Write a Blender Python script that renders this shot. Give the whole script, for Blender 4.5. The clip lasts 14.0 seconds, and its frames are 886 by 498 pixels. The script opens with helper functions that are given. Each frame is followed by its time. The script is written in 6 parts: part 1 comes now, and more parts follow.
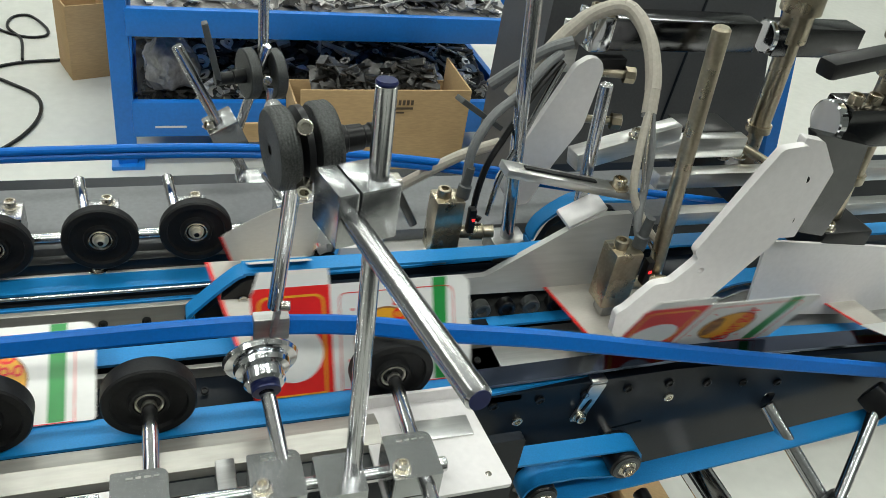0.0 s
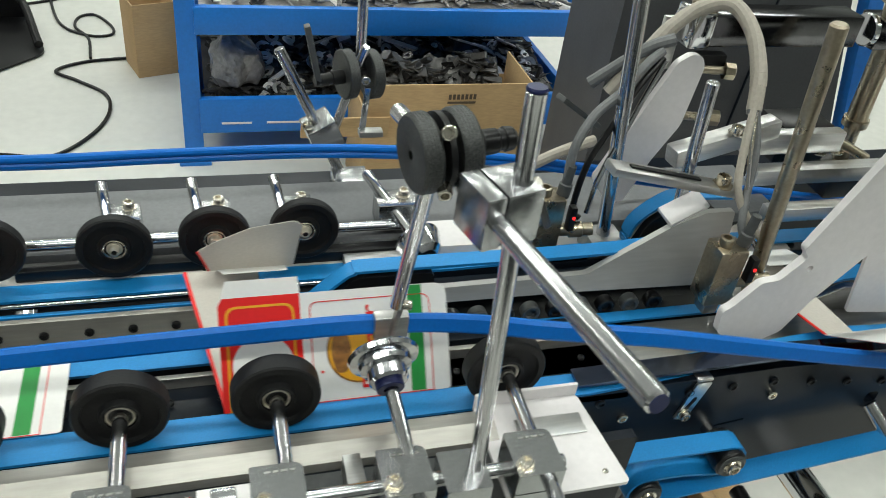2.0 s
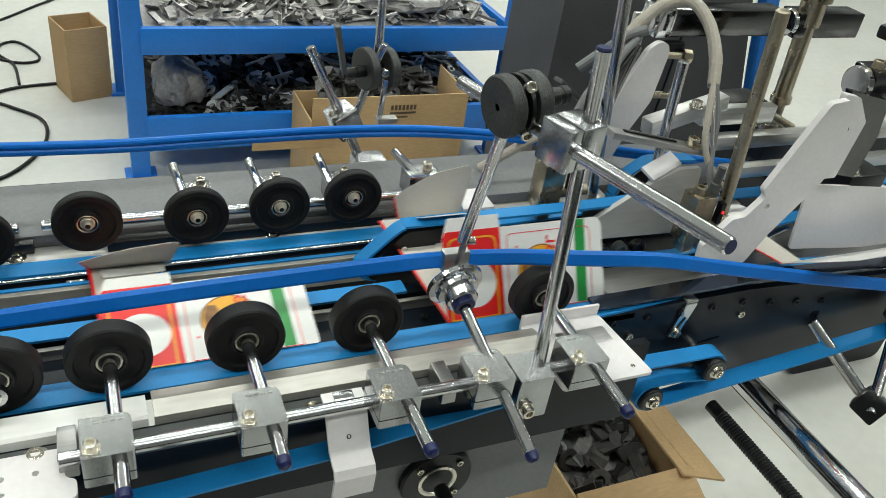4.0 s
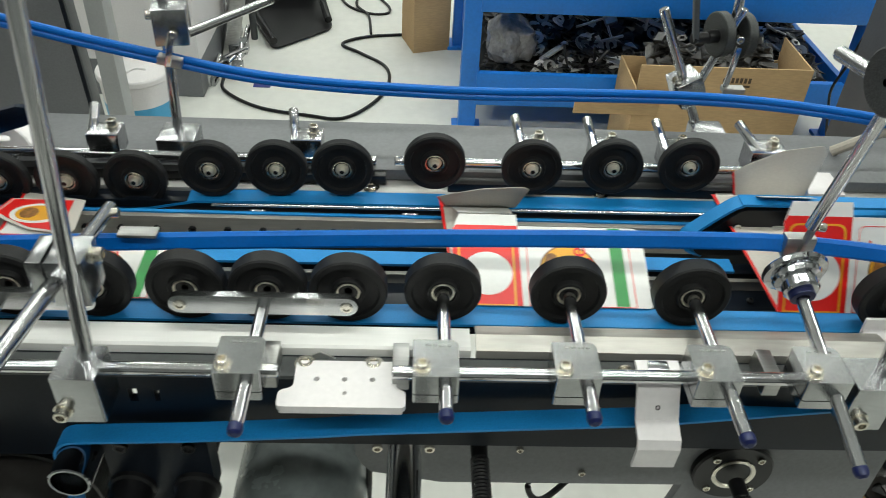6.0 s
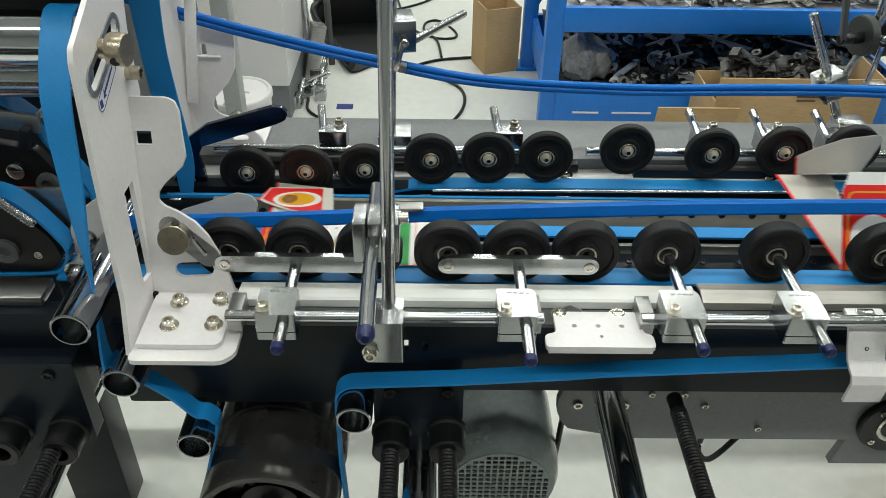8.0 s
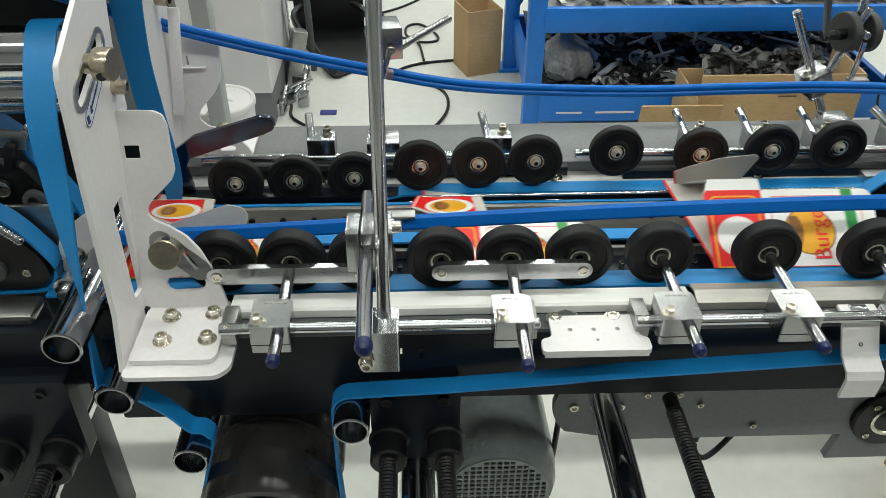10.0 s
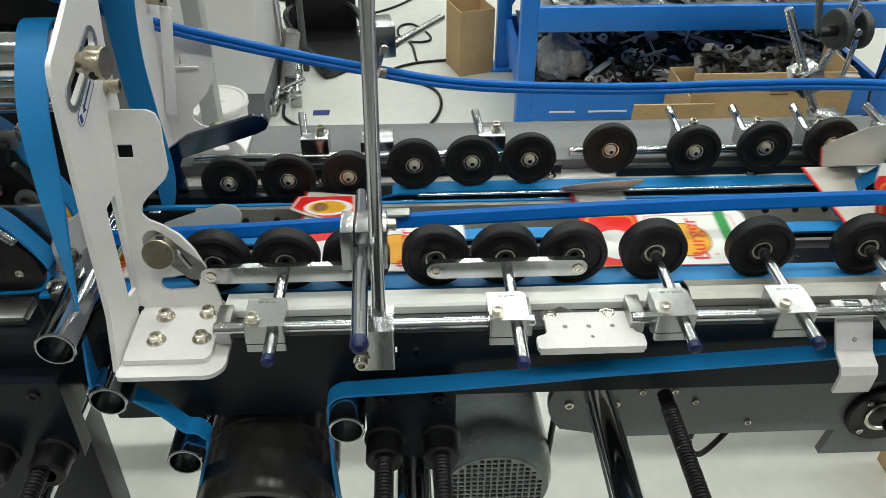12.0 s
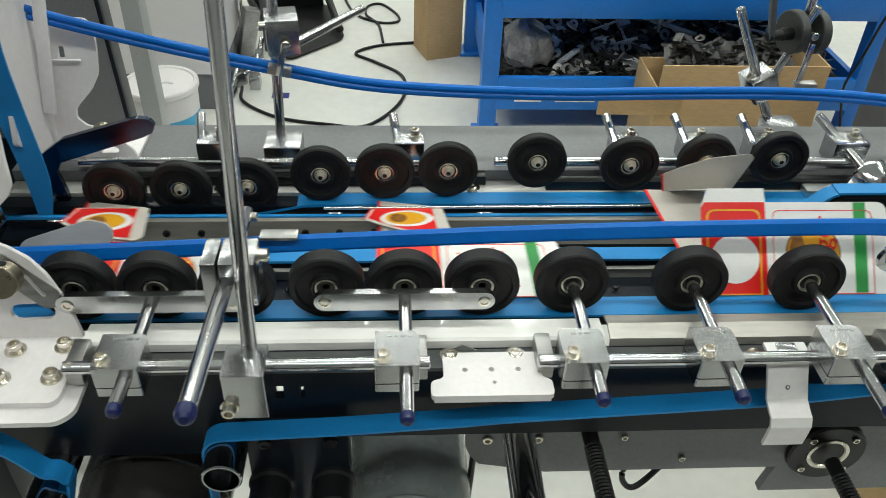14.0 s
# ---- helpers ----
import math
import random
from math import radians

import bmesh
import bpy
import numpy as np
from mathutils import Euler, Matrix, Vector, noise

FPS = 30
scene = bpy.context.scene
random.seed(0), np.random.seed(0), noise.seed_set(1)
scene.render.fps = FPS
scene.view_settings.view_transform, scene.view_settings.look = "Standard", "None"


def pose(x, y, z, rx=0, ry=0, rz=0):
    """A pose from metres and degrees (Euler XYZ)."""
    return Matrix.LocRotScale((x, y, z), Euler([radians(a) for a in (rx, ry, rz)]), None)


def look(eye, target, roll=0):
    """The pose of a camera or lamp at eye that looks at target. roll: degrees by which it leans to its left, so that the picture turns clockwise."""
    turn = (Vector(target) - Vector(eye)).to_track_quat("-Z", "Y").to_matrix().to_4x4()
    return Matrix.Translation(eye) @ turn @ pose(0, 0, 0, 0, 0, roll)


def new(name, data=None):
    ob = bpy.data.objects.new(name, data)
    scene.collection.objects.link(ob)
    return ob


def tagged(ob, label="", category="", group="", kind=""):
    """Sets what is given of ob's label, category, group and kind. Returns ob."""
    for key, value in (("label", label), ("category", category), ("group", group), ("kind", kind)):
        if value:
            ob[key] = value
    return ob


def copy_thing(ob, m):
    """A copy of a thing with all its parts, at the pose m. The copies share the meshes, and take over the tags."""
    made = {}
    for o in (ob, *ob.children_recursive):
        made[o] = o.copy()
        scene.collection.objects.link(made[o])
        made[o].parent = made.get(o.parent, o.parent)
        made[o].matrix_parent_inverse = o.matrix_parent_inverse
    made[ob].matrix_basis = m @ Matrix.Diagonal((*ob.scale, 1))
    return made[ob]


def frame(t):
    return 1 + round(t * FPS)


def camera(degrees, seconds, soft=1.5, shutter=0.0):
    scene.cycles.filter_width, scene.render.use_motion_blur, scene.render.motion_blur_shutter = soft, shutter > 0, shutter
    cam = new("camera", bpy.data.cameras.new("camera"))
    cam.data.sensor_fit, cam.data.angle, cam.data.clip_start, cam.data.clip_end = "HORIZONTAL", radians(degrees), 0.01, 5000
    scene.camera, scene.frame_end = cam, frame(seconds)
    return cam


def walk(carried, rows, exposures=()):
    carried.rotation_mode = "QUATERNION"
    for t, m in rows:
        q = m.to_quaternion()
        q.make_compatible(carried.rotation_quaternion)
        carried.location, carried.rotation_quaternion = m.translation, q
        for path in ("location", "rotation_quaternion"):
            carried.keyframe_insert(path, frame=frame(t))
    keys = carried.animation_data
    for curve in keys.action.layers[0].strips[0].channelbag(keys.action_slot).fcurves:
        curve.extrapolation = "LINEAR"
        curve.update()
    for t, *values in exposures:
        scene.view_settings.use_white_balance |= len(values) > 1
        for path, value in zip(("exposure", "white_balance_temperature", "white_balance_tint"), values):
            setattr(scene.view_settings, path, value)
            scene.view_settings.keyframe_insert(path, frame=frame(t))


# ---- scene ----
cam = camera(57.0, 14.0, soft=0.8, shutter=0.3)
PATH = [
    (0, (0.002, 0.052, 1.23), (0.648, 1.552, 0.076), 10.3),
    (0.5, (0.001, 0.056, 1.228), (0.631, 1.562, 0.072), 10.1),
    (1, (-0.001, 0.066, 1.227), (0.583, 1.576, 0.051), 9.9),
    (1.5, (-0.004, 0.077, 1.224), (0.516, 1.6, 0.035), 8.9),
    (2, (-0.048, 0.063, 1.233), (0.496, 1.58, 0.048), 8.1),
    (2.2, (-0.082, 0.05, 1.234), (0.506, 1.556, 0.057), 8.1),
    (4.3, (-0.214, -0.034, 1.241), (0.558, 1.449, 0.143), 9.4),
    (4.5, (-0.218, -0.032, 1.239), (0.438, 1.491, 0.122), 8.4),
    (5, (-0.213, -0.023, 1.243), (0.133, 1.56, 0.071), 5.9),
    (5.5, (-0.208, -0.008, 1.235), (-0.065, 1.567, 0.012), 4.1),
    (6, (-0.236, -0.029, 1.233), (-0.153, 1.542, -0.003), 3.2),
    (6.5, (-0.312, -0.066, 1.246), (-0.252, 1.516, 0.023), 2.4),
    (7, (-0.37, -0.102, 1.249), (-0.33, 1.49, 0.039), 1.8),
    (7.5, (-0.405, -0.128, 1.253), (-0.381, 1.472, 0.053), 1.1),
    (7.7, (-0.416, -0.139, 1.25), (-0.392, 1.471, 0.064), 1.1),
    (10, (-0.426, -0.134, 1.252), (-0.365, 1.48, 0.073), 0.3),
    (10.5, (-0.424, -0.138, 1.252), (-0.361, 1.476, 0.073), 0.2),
    (11, (-0.425, -0.138, 1.252), (-0.363, 1.474, 0.071), 0.2),
    (11.5, (-0.427, -0.135, 1.251), (-0.358, 1.477, 0.07), 0.2),
    (12, (-0.427, -0.135, 1.25), (-0.35, 1.479, 0.072), 0.3),
    (12.5, (-0.429, -0.134, 1.25), (-0.342, 1.479, 0.071), 0.5),
    (13, (-0.425, -0.125, 1.246), (-0.323, 1.483, 0.061), 1.4),
    (13.5, (-0.389, -0.083, 1.245), (-0.28, 1.51, 0.04), 1.9),
    (14, (-0.351, -0.051, 1.237), (-0.235, 1.529, 0.017), 2.2),
]
walk(cam, [(t, look(eye, target, roll)) for t, eye, target, roll in PATH])

# ---- light ----
world = bpy.data.worlds.new("room_air")
scene.world = world
world.use_nodes = True
world.node_tree.nodes["Background"].inputs[0].default_value = (0.8, 0.87, 1.0, 1)
world.node_tree.nodes["Background"].inputs[1].default_value = 0.15
scene.view_settings.exposure = 0.0
CEIL = 4.2
LAMP_POWER = 36.0


# ---- materials ----
def mat(name, color, rough=0.5, metal=0.0, grain=0.0, grain_scale=200.0, stretch=(1, 1, 1), bump=0.0, wear=0.0, wear_scale=9.0,
        dark=None, coat=0.0, emit=0.0, per_piece=0.0, spec=0.5):
    """A surface with fine grain and broad wear in colour, roughness and relief."""
    m = bpy.data.materials.new(name)
    m.use_nodes = True
    nt = m.node_tree
    b = nt.nodes["Principled BSDF"]
    b.inputs["Roughness"].default_value = rough
    b.inputs["Metallic"].default_value = metal
    b.inputs["Coat Weight"].default_value = coat
    b.inputs["Specular IOR Level"].default_value = spec
    co = nt.nodes.new("ShaderNodeTexCoord")
    mp = nt.nodes.new("ShaderNodeMapping")
    mp.inputs["Scale"].default_value = stretch
    nt.links.new(co.outputs["Object"], mp.inputs[0])
    fine = nt.nodes.new("ShaderNodeTexNoise")
    fine.inputs["Scale"].default_value = grain_scale
    fine.inputs["Detail"].default_value = 4
    nt.links.new(mp.outputs[0], fine.inputs["Vector"])
    broad = nt.nodes.new("ShaderNodeTexNoise")
    broad.inputs["Scale"].default_value = wear_scale
    broad.inputs["Detail"].default_value = 6
    nt.links.new(co.outputs["Object"], broad.inputs["Vector"])
    d = dark or tuple(c * 0.55 for c in color)
    ramp = nt.nodes.new("ShaderNodeMapRange")
    ramp.inputs[1].default_value, ramp.inputs[2].default_value = 0.35, 0.75
    ramp.inputs[3].default_value, ramp.inputs[4].default_value = 0.0, wear
    nt.links.new(broad.outputs[0], ramp.inputs[0])
    mix = nt.nodes.new("ShaderNodeMix")
    mix.data_type = "RGBA"
    mix.inputs[6].default_value = (*color, 1)
    mix.inputs[7].default_value = (*d, 1)
    nt.links.new(ramp.outputs[0], mix.inputs[0])
    g = nt.nodes.new("ShaderNodeMapRange")
    g.inputs[1].default_value, g.inputs[2].default_value = 0.3, 0.7
    g.inputs[3].default_value, g.inputs[4].default_value = 1 - grain, 1 + grain
    nt.links.new(fine.outputs[0], g.inputs[0])
    hsv = nt.nodes.new("ShaderNodeHueSaturation")
    nt.links.new(mix.outputs[2], hsv.inputs["Color"])
    if per_piece:
        info = nt.nodes.new("ShaderNodeObjectInfo")
        geo = nt.nodes.new("ShaderNodeNewGeometry")
        add = nt.nodes.new("ShaderNodeMath")
        nt.links.new(info.outputs["Random"], add.inputs[0])
        nt.links.new(geo.outputs["Random Per Island"], add.inputs[1])
        fr = nt.nodes.new("ShaderNodeMath")
        fr.operation = "FRACT"
        nt.links.new(add.outputs[0], fr.inputs[0])
        pr = nt.nodes.new("ShaderNodeMapRange")
        pr.inputs[3].default_value, pr.inputs[4].default_value = 1 - per_piece, 1 + per_piece
        nt.links.new(fr.outputs[0], pr.inputs[0])
        mul = nt.nodes.new("ShaderNodeMath")
        mul.operation = "MULTIPLY"
        nt.links.new(g.outputs[0], mul.inputs[0])
        nt.links.new(pr.outputs[0], mul.inputs[1])
        nt.links.new(mul.outputs[0], hsv.inputs["Value"])
    else:
        nt.links.new(g.outputs[0], hsv.inputs["Value"])
    nt.links.new(hsv.outputs[0], b.inputs["Base Color"])
    rr = nt.nodes.new("ShaderNodeMapRange")
    rr.inputs[3].default_value, rr.inputs[4].default_value = max(rough - 0.08, 0.02), min(rough + 0.1, 1)
    nt.links.new(broad.outputs[0], rr.inputs[0])
    nt.links.new(rr.outputs[0], b.inputs["Roughness"])
    if bump:
        bp = nt.nodes.new("ShaderNodeBump")
        bp.inputs["Strength"].default_value = bump
        bp.inputs["Distance"].default_value = 0.0006
        nt.links.new(fine.outputs[0], bp.inputs["Height"])
        nt.links.new(bp.outputs[0], b.inputs["Normal"])
    if emit:
        b.inputs["Emission Color"].default_value = (*color, 1)
        b.inputs["Emission Strength"].default_value = emit
    return m


STEEL = mat("ground_steel", (0.64, 0.64, 0.65), 0.17, 1, 0.04, 300, (1, 1, 1), 0.0, 0.12)
CHROME = mat("chrome", (0.72, 0.73, 0.75), 0.1, 1, 0.03, 120, wear=0.12)
BLOCK = mat("milled_steel", (0.46, 0.47, 0.48), 0.21, 1, 0.05, 420, (0.3, 1, 1), 0.05, 0.35, 40)
ALU = mat("brushed_aluminium", (0.70, 0.70, 0.69), 0.3, 1, 0.10, 260, (0.08, 1, 1), 0.1, 0.3)
SHEET = mat("worn_sheet_steel", (0.46, 0.46, 0.45), 0.33, 1, 0.14, 180, (0.1, 1, 1), 0.1, 0.55, 16)
HUBM = mat("satin_zinc_screw", (0.86, 0.80, 0.68), 0.36, 0.85, 0.06, 300, wear=0.2, wear_scale=60)
NICKEL = mat("nickel_screw", (0.72, 0.68, 0.60), 0.22, 1, 0.06, 300, wear=0.3, wear_scale=60)
RUBBER = mat("black_rubber", (0.007, 0.007, 0.008), 0.55, 0, 0.25, 500, bump=0.2, wear=0.4, wear_scale=30, dark=(0.014, 0.014, 0.015), spec=0.35)
BLACK = mat("black_plastic", (0.006, 0.006, 0.007), 0.32, 0, 0.1, 400, bump=0.05, wear=0.3, dark=(0.015, 0.015, 0.015), spec=0.35)
KNURL = mat("knurled_dark_metal", (0.075, 0.078, 0.078), 0.45, 0.6, 0.4, 900, bump=0.5, wear=0.3)
CABM = mat("dark_cabinet_paint", (0.08, 0.082, 0.09), 0.45, 0, 0.08, 200, bump=0.06, wear=0.4, dark=(0.04, 0.04, 0.045))
PALE = mat("matt_bare_metal", (0.60, 0.59, 0.57), 0.36, 0.25, 0.06, 220, (0.12, 1, 1), 0.05, 0.4, 18, dark=(0.40, 0.39, 0.37))
CABLT = mat("pale_grey_paint", (0.40, 0.41, 0.41), 0.4, 0, 0.04, 200, bump=0.04, wear=0.2)
NAVY = mat("dark_painted_steel", (0.0060, 0.0090, 0.0145), 0.30, 0, 0.15, 300, bump=0.06, wear=0.5, dark=(0.008, 0.011, 0.017), spec=0.22)
GREYP = mat("grey_painted_steel", (0.17, 0.175, 0.185), 0.42, 0.1, 0.08, 260, bump=0.08, wear=0.35, dark=(0.13, 0.13, 0.14))
DGREY = mat("dark_grey_casting", (0.085, 0.09, 0.092), 0.45, 0.1, 0.12, 160, bump=0.15, wear=0.5)
WHITE = mat("white_enamel", (0.78, 0.75, 0.755), 0.34, 0, 0.03, 200, bump=0.03, wear=0.12, dark=(0.62, 0.60, 0.60), coat=0.15)
# white base colour stands in for lamps mirrored in polished metal
GLAREW = mat("lamp_glare_white", (0.90, 0.89, 0.87), 0.22, 0.0, 0.03, 200, (0.1, 1, 1), 0.02, 0.25, 14, dark=(0.66, 0.65, 0.62), coat=0.6)
DULLAL = mat("dull_folded_sheet", (0.42, 0.405, 0.375), 0.40, 0.6, 0.10, 200, (0.15, 1, 1), 0.08, 0.5, 22, dark=(0.30, 0.29, 0.26))
BELT = mat("light_blue_belt", (0.006, 0.23, 0.58), 0.5, 0, 0.08, 700, bump=0.12, wear=0.3, dark=(0.012, 0.14, 0.38))
STRAP = mat("royal_blue_strap", (0.0005, 0.15, 0.58), 0.38, 0, 0.06, 400, bump=0.04, wear=0.3, dark=(0.001, 0.07, 0.38), spec=0.3)
DPOL = mat("dark_polished_steel", (0.13, 0.13, 0.135), 0.14, 1, 0.08, 200, wear=0.5, dark=(0.04, 0.04, 0.04))
POLISH = mat("polished_blued_steel", (0.10, 0.12, 0.17), 0.16, 1, 0.05, 200, wear=0.3, dark=(0.05, 0.07, 0.12))
CAP = mat("blue_plastic_cap", (0.002, 0.008, 0.07), 0.35, 0, 0.05, 300)
SHELFB = mat("blue_shelf_paint", (0.008, 0.19, 0.68), 0.4, 0, 0.06, 120, bump=0.05, wear=0.3, dark=(0.02, 0.12, 0.4))
FLOORM = mat("pale_epoxy_floor", (0.70, 0.70, 0.66), 0.34, 0, 0.04, 30, bump=0.02, wear=0.45, wear_scale=1.6, dark=(0.54, 0.54, 0.50))
WALLM = mat("grey_wall_paint", (0.32, 0.33, 0.33), 0.7, 0, 0.03, 60, bump=0.1, wear=0.2, wear_scale=2)
CEILM = mat("ceiling_paint", (0.50, 0.51, 0.52), 0.8, 0, 0.03, 60, wear=0.2, wear_scale=2)
CARD = mat("brown_cardboard", (0.55, 0.37, 0.19), 0.8, 0, 0.08, 240, (0.2, 1, 1), 0.2, 0.35, dark=(0.33, 0.22, 0.11))
PAPER = mat("white_coated_board", (0.80, 0.79, 0.77), 0.42, 0, 0.02, 300, wear=0.1, dark=(0.7, 0.69, 0.67))
PAPERIN = mat("grey_inner_board", (0.60, 0.56, 0.51), 0.7, 0, 0.05, 500, bump=0.1, wear=0.2)
RED = mat("red_print", (0.76, 0.012, 0.010), 0.4, 0, 0.03, 300)
YELLOW = mat("yellow_print", (0.80, 0.38, 0.015), 0.4, 0, 0.03, 300)
GREEN = mat("green_print", (0.015, 0.27, 0.05), 0.4, 0, 0.03, 300)
BUN = mat("brown_print", (0.36, 0.15, 0.03), 0.4, 0, 0.5, 300, wear=0.8, wear_scale=150, dark=(0.08, 0.03, 0.01))
HOSEW = mat("cream_spiral_wrap", (0.46, 0.42, 0.36), 0.5, 0, 0.08, 300, bump=0.1, wear=0.3)
HOSEG = mat("grey_cable", (0.16, 0.165, 0.17), 0.45, 0, 0.1, 300, wear=0.3)
BRASS = mat("nickelled_brass", (0.48, 0.42, 0.32), 0.28, 1, 0.1, 300, wear=0.5, wear_scale=50)
BRONZE = mat("bearing_bronze", (0.72, 0.68, 0.60), 0.26, 1, 0.1, 200, wear=0.3)
BAG = mat("clear_plastic_bag", (0.30, 0.29, 0.29), 0.2, 0, 0.2, 90, bump=0.4, wear=0.4, wear_scale=30)
DRUMM = mat("satin_black_drum", (0.030, 0.028, 0.027), 0.20, 0.2, 0.08, 160, wear=0.4, wear_scale=20, dark=(0.018, 0.017, 0.016), spec=0.7)
WASHER = mat("bright_washers", (0.80, 0.78, 0.75), 0.38, 0.35, 0.1, 200, wear=0.4, wear_scale=40, per_piece=0.5)
# chrome for the idler tubes, dim mirrored surroundings put into its darker colour
DCHROME = mat("chrome_dim_mirrored", (0.42, 0.43, 0.45), 0.10, 1, 0.03, 120, wear=0.3)
SCRAP = mat("scrap_metal_parts", (0.50, 0.48, 0.47), 0.36, 0.3, 0.2, 120, wear=0.5, wear_scale=25, dark=(0.03, 0.028, 0.027), per_piece=0.9)
SCRAPD = mat("dark_metal_parts", (0.075, 0.072, 0.07), 0.38, 0.3, 0.2, 120, wear=0.5, wear_scale=25, dark=(0.012, 0.011, 0.011), per_piece=0.9)
MOTOR = mat("grey_green_motor_paint", (0.18, 0.205, 0.205), 0.24, 0.1, 0.08, 120, bump=0.1, wear=0.5, wear_scale=14, dark=(0.11, 0.12, 0.12), coat=0.2)
BLUELAB = mat("pale_blue_label", (0.06, 0.36, 0.62), 0.4, 0, 0.04, 100)
LABEL = mat("white_label", (0.75, 0.78, 0.82), 0.5, 0, 0.02, 300)
INK = mat("dark_ink", (0.10, 0.07, 0.045), 0.7, 0, 0.05, 300)
INKB = mat("blue_ink", (0.02, 0.03, 0.2), 0.6, 0, 0.05, 300)
LEDW = mat("lamp_diffuser", (1, 0.98, 0.95), 0.5, emit=7.0)
REDLED = mat("red_indicator", (0.9, 0.02, 0.02), 0.4, emit=2.0)


# ---- mesh tools ----
def V(*a):
    return Vector(a)


def thing(name, base, label, category, group="", kind=""):
    ob = new(name)
    ob.location = base
    ob.empty_display_size = 0.02
    return tagged(ob, label, category, group, kind)


def origin(ob):
    o = Vector((0, 0, 0))
    while ob:
        o += ob.location
        ob = ob.parent
    return o


def finish(name, bm, material, smooth=28):
    me = bpy.data.meshes.new(name)
    bmesh.ops.recalc_face_normals(bm, faces=bm.faces)
    bm.to_mesh(me)
    bm.free()
    for m in material if isinstance(material, (list, tuple)) else [material]:
        me.materials.append(m)
    for p in me.polygons:
        p.use_smooth = True
    me.set_sharp_from_angle(angle=radians(smooth))
    return me


def part(name, bm, material, parent, label=""):
    """One mesh in world places, hung under a thing or under a part."""
    bmesh.ops.translate(bm, vec=-origin(parent), verts=bm.verts)
    ob = new(name, finish(name, bm, material))
    ob.parent = parent
    return tagged(ob, label)


def solo(name, bm, material, label, category, base=None, group="", kind=""):
    """A thing that is one mesh."""
    if base is None:
        lo = [min(v.co[i] for v in bm.verts) for i in range(3)]
        hi = [max(v.co[i] for v in bm.verts) for i in range(3)]
        base = ((lo[0] + hi[0]) / 2, (lo[1] + hi[1]) / 2, lo[2])
    bmesh.ops.translate(bm, vec=-Vector(base), verts=bm.verts)
    ob = new(name, finish(name, bm, material))
    ob.location = base
    return tagged(ob, label, category, group, kind)


def B():
    return bmesh.new()


def box(bm, c, s, bevel=0.0015, rot=None, seg=2):
    """A box round c of size s with rounded edges; rot: a turn as Euler degrees."""
    r = bmesh.ops.create_cube(bm, size=1)
    vs = r["verts"]
    bmesh.ops.scale(bm, vec=s, verts=vs)
    if bevel:
        es = list({e for v in vs for e in v.link_edges})
        out = bmesh.ops.bevel(bm, geom=es, offset=min(bevel, min(s) * 0.45), segments=seg, affect="EDGES", profile=0.6)
        vs = list({v for f in out["faces"] for v in f.verts} | {v for v in vs if v.is_valid})
    m = Matrix.Translation(c)
    if rot:
        m = m @ Euler([radians(a) for a in rot]).to_matrix().to_4x4()
    bmesh.ops.transform(bm, matrix=m, verts=vs)
    return bm


def lathe(bm, p, axis, profile, seg=28):
    """Turns a profile of (distance along the axis, radius) round the axis from p."""
    q = Vector(axis).normalized().to_track_quat("Z", "Y")
    rings = []
    for d, r in profile:
        if r <= 1e-6:
            rings.append([bm.verts.new(Vector(p) + q @ Vector((0, 0, d)))])
        else:
            rings.append([bm.verts.new(Vector(p) + q @ Vector((r * math.cos(k * math.tau / seg), r * math.sin(k * math.tau / seg), d))) for k in range(seg)])
    for a, b in zip(rings, rings[1:]):
        for k in range(seg):
            j = (k + 1) % seg
            f = [a[k % len(a)], a[j % len(a)], b[j % len(b)], b[k % len(b)]]
            u = []
            for v in f:
                if v not in u:
                    u.append(v)
            if len(u) > 2:
                bm.faces.new(u)
    return bm


def rod(bm, a, b, r, chamfer=0.0008, seg=24):
    a, b = Vector(a), Vector(b)
    L = (b - a).length
    return lathe(bm, a, b - a, [(0, 0), (0, r - chamfer), (chamfer, r), (L - chamfer, r), (L, r - chamfer), (L, 0)], seg)


def pipe(bm, a, b, r, wall=0.0025, seg=32):
    a, b = Vector(a), Vector(b)
    L = (b - a).length
    return lathe(bm, a, b - a, [(0, 0), (0, r), (L - 0.001, r), (L, r - 0.001), (L, r - wall), (L - 0.03, r - wall), (L - 0.03, 0)], seg)


def screw(bm, p, axis, r=0.005, h=0.005, washer=0.0):
    """A socket-head screw on a washer, its foot at p."""
    n = Vector(axis).normalized()
    p = Vector(p)
    if washer:
        lathe(bm, p, n, [(0, 0), (0, washer), (0.0012, washer), (0.0014, washer - 0.0003), (0.0014, 0)], 20)
        p = p + n * 0.0014
    lathe(bm, p, n, [(0, 0), (0, r), (h - 0.0006, r), (h, r - 0.0007), (h, r * 0.58), (h * 0.45, r * 0.52), (h * 0.45, 0)], 18)
    return bm


def smooth_path(pts, steps=6):
    """Points along a soft curve through pts."""
    P = [Vector(p) for p in pts]
    P = [P[0] * 2 - P[1]] + P + [P[-1] * 2 - P[-2]]
    out = []
    for i in range(1, len(P) - 2):
        for k in range(steps):
            t = k / steps
            a, b, c, d = P[i - 1:i + 3]
            out.append(0.5 * ((2 * b) + (c - a) * t + (2 * a - 5 * b + 4 * c - d) * t * t + (3 * b - a - 3 * c + d) * t ** 3))
    out.append(P[-2])
    return out


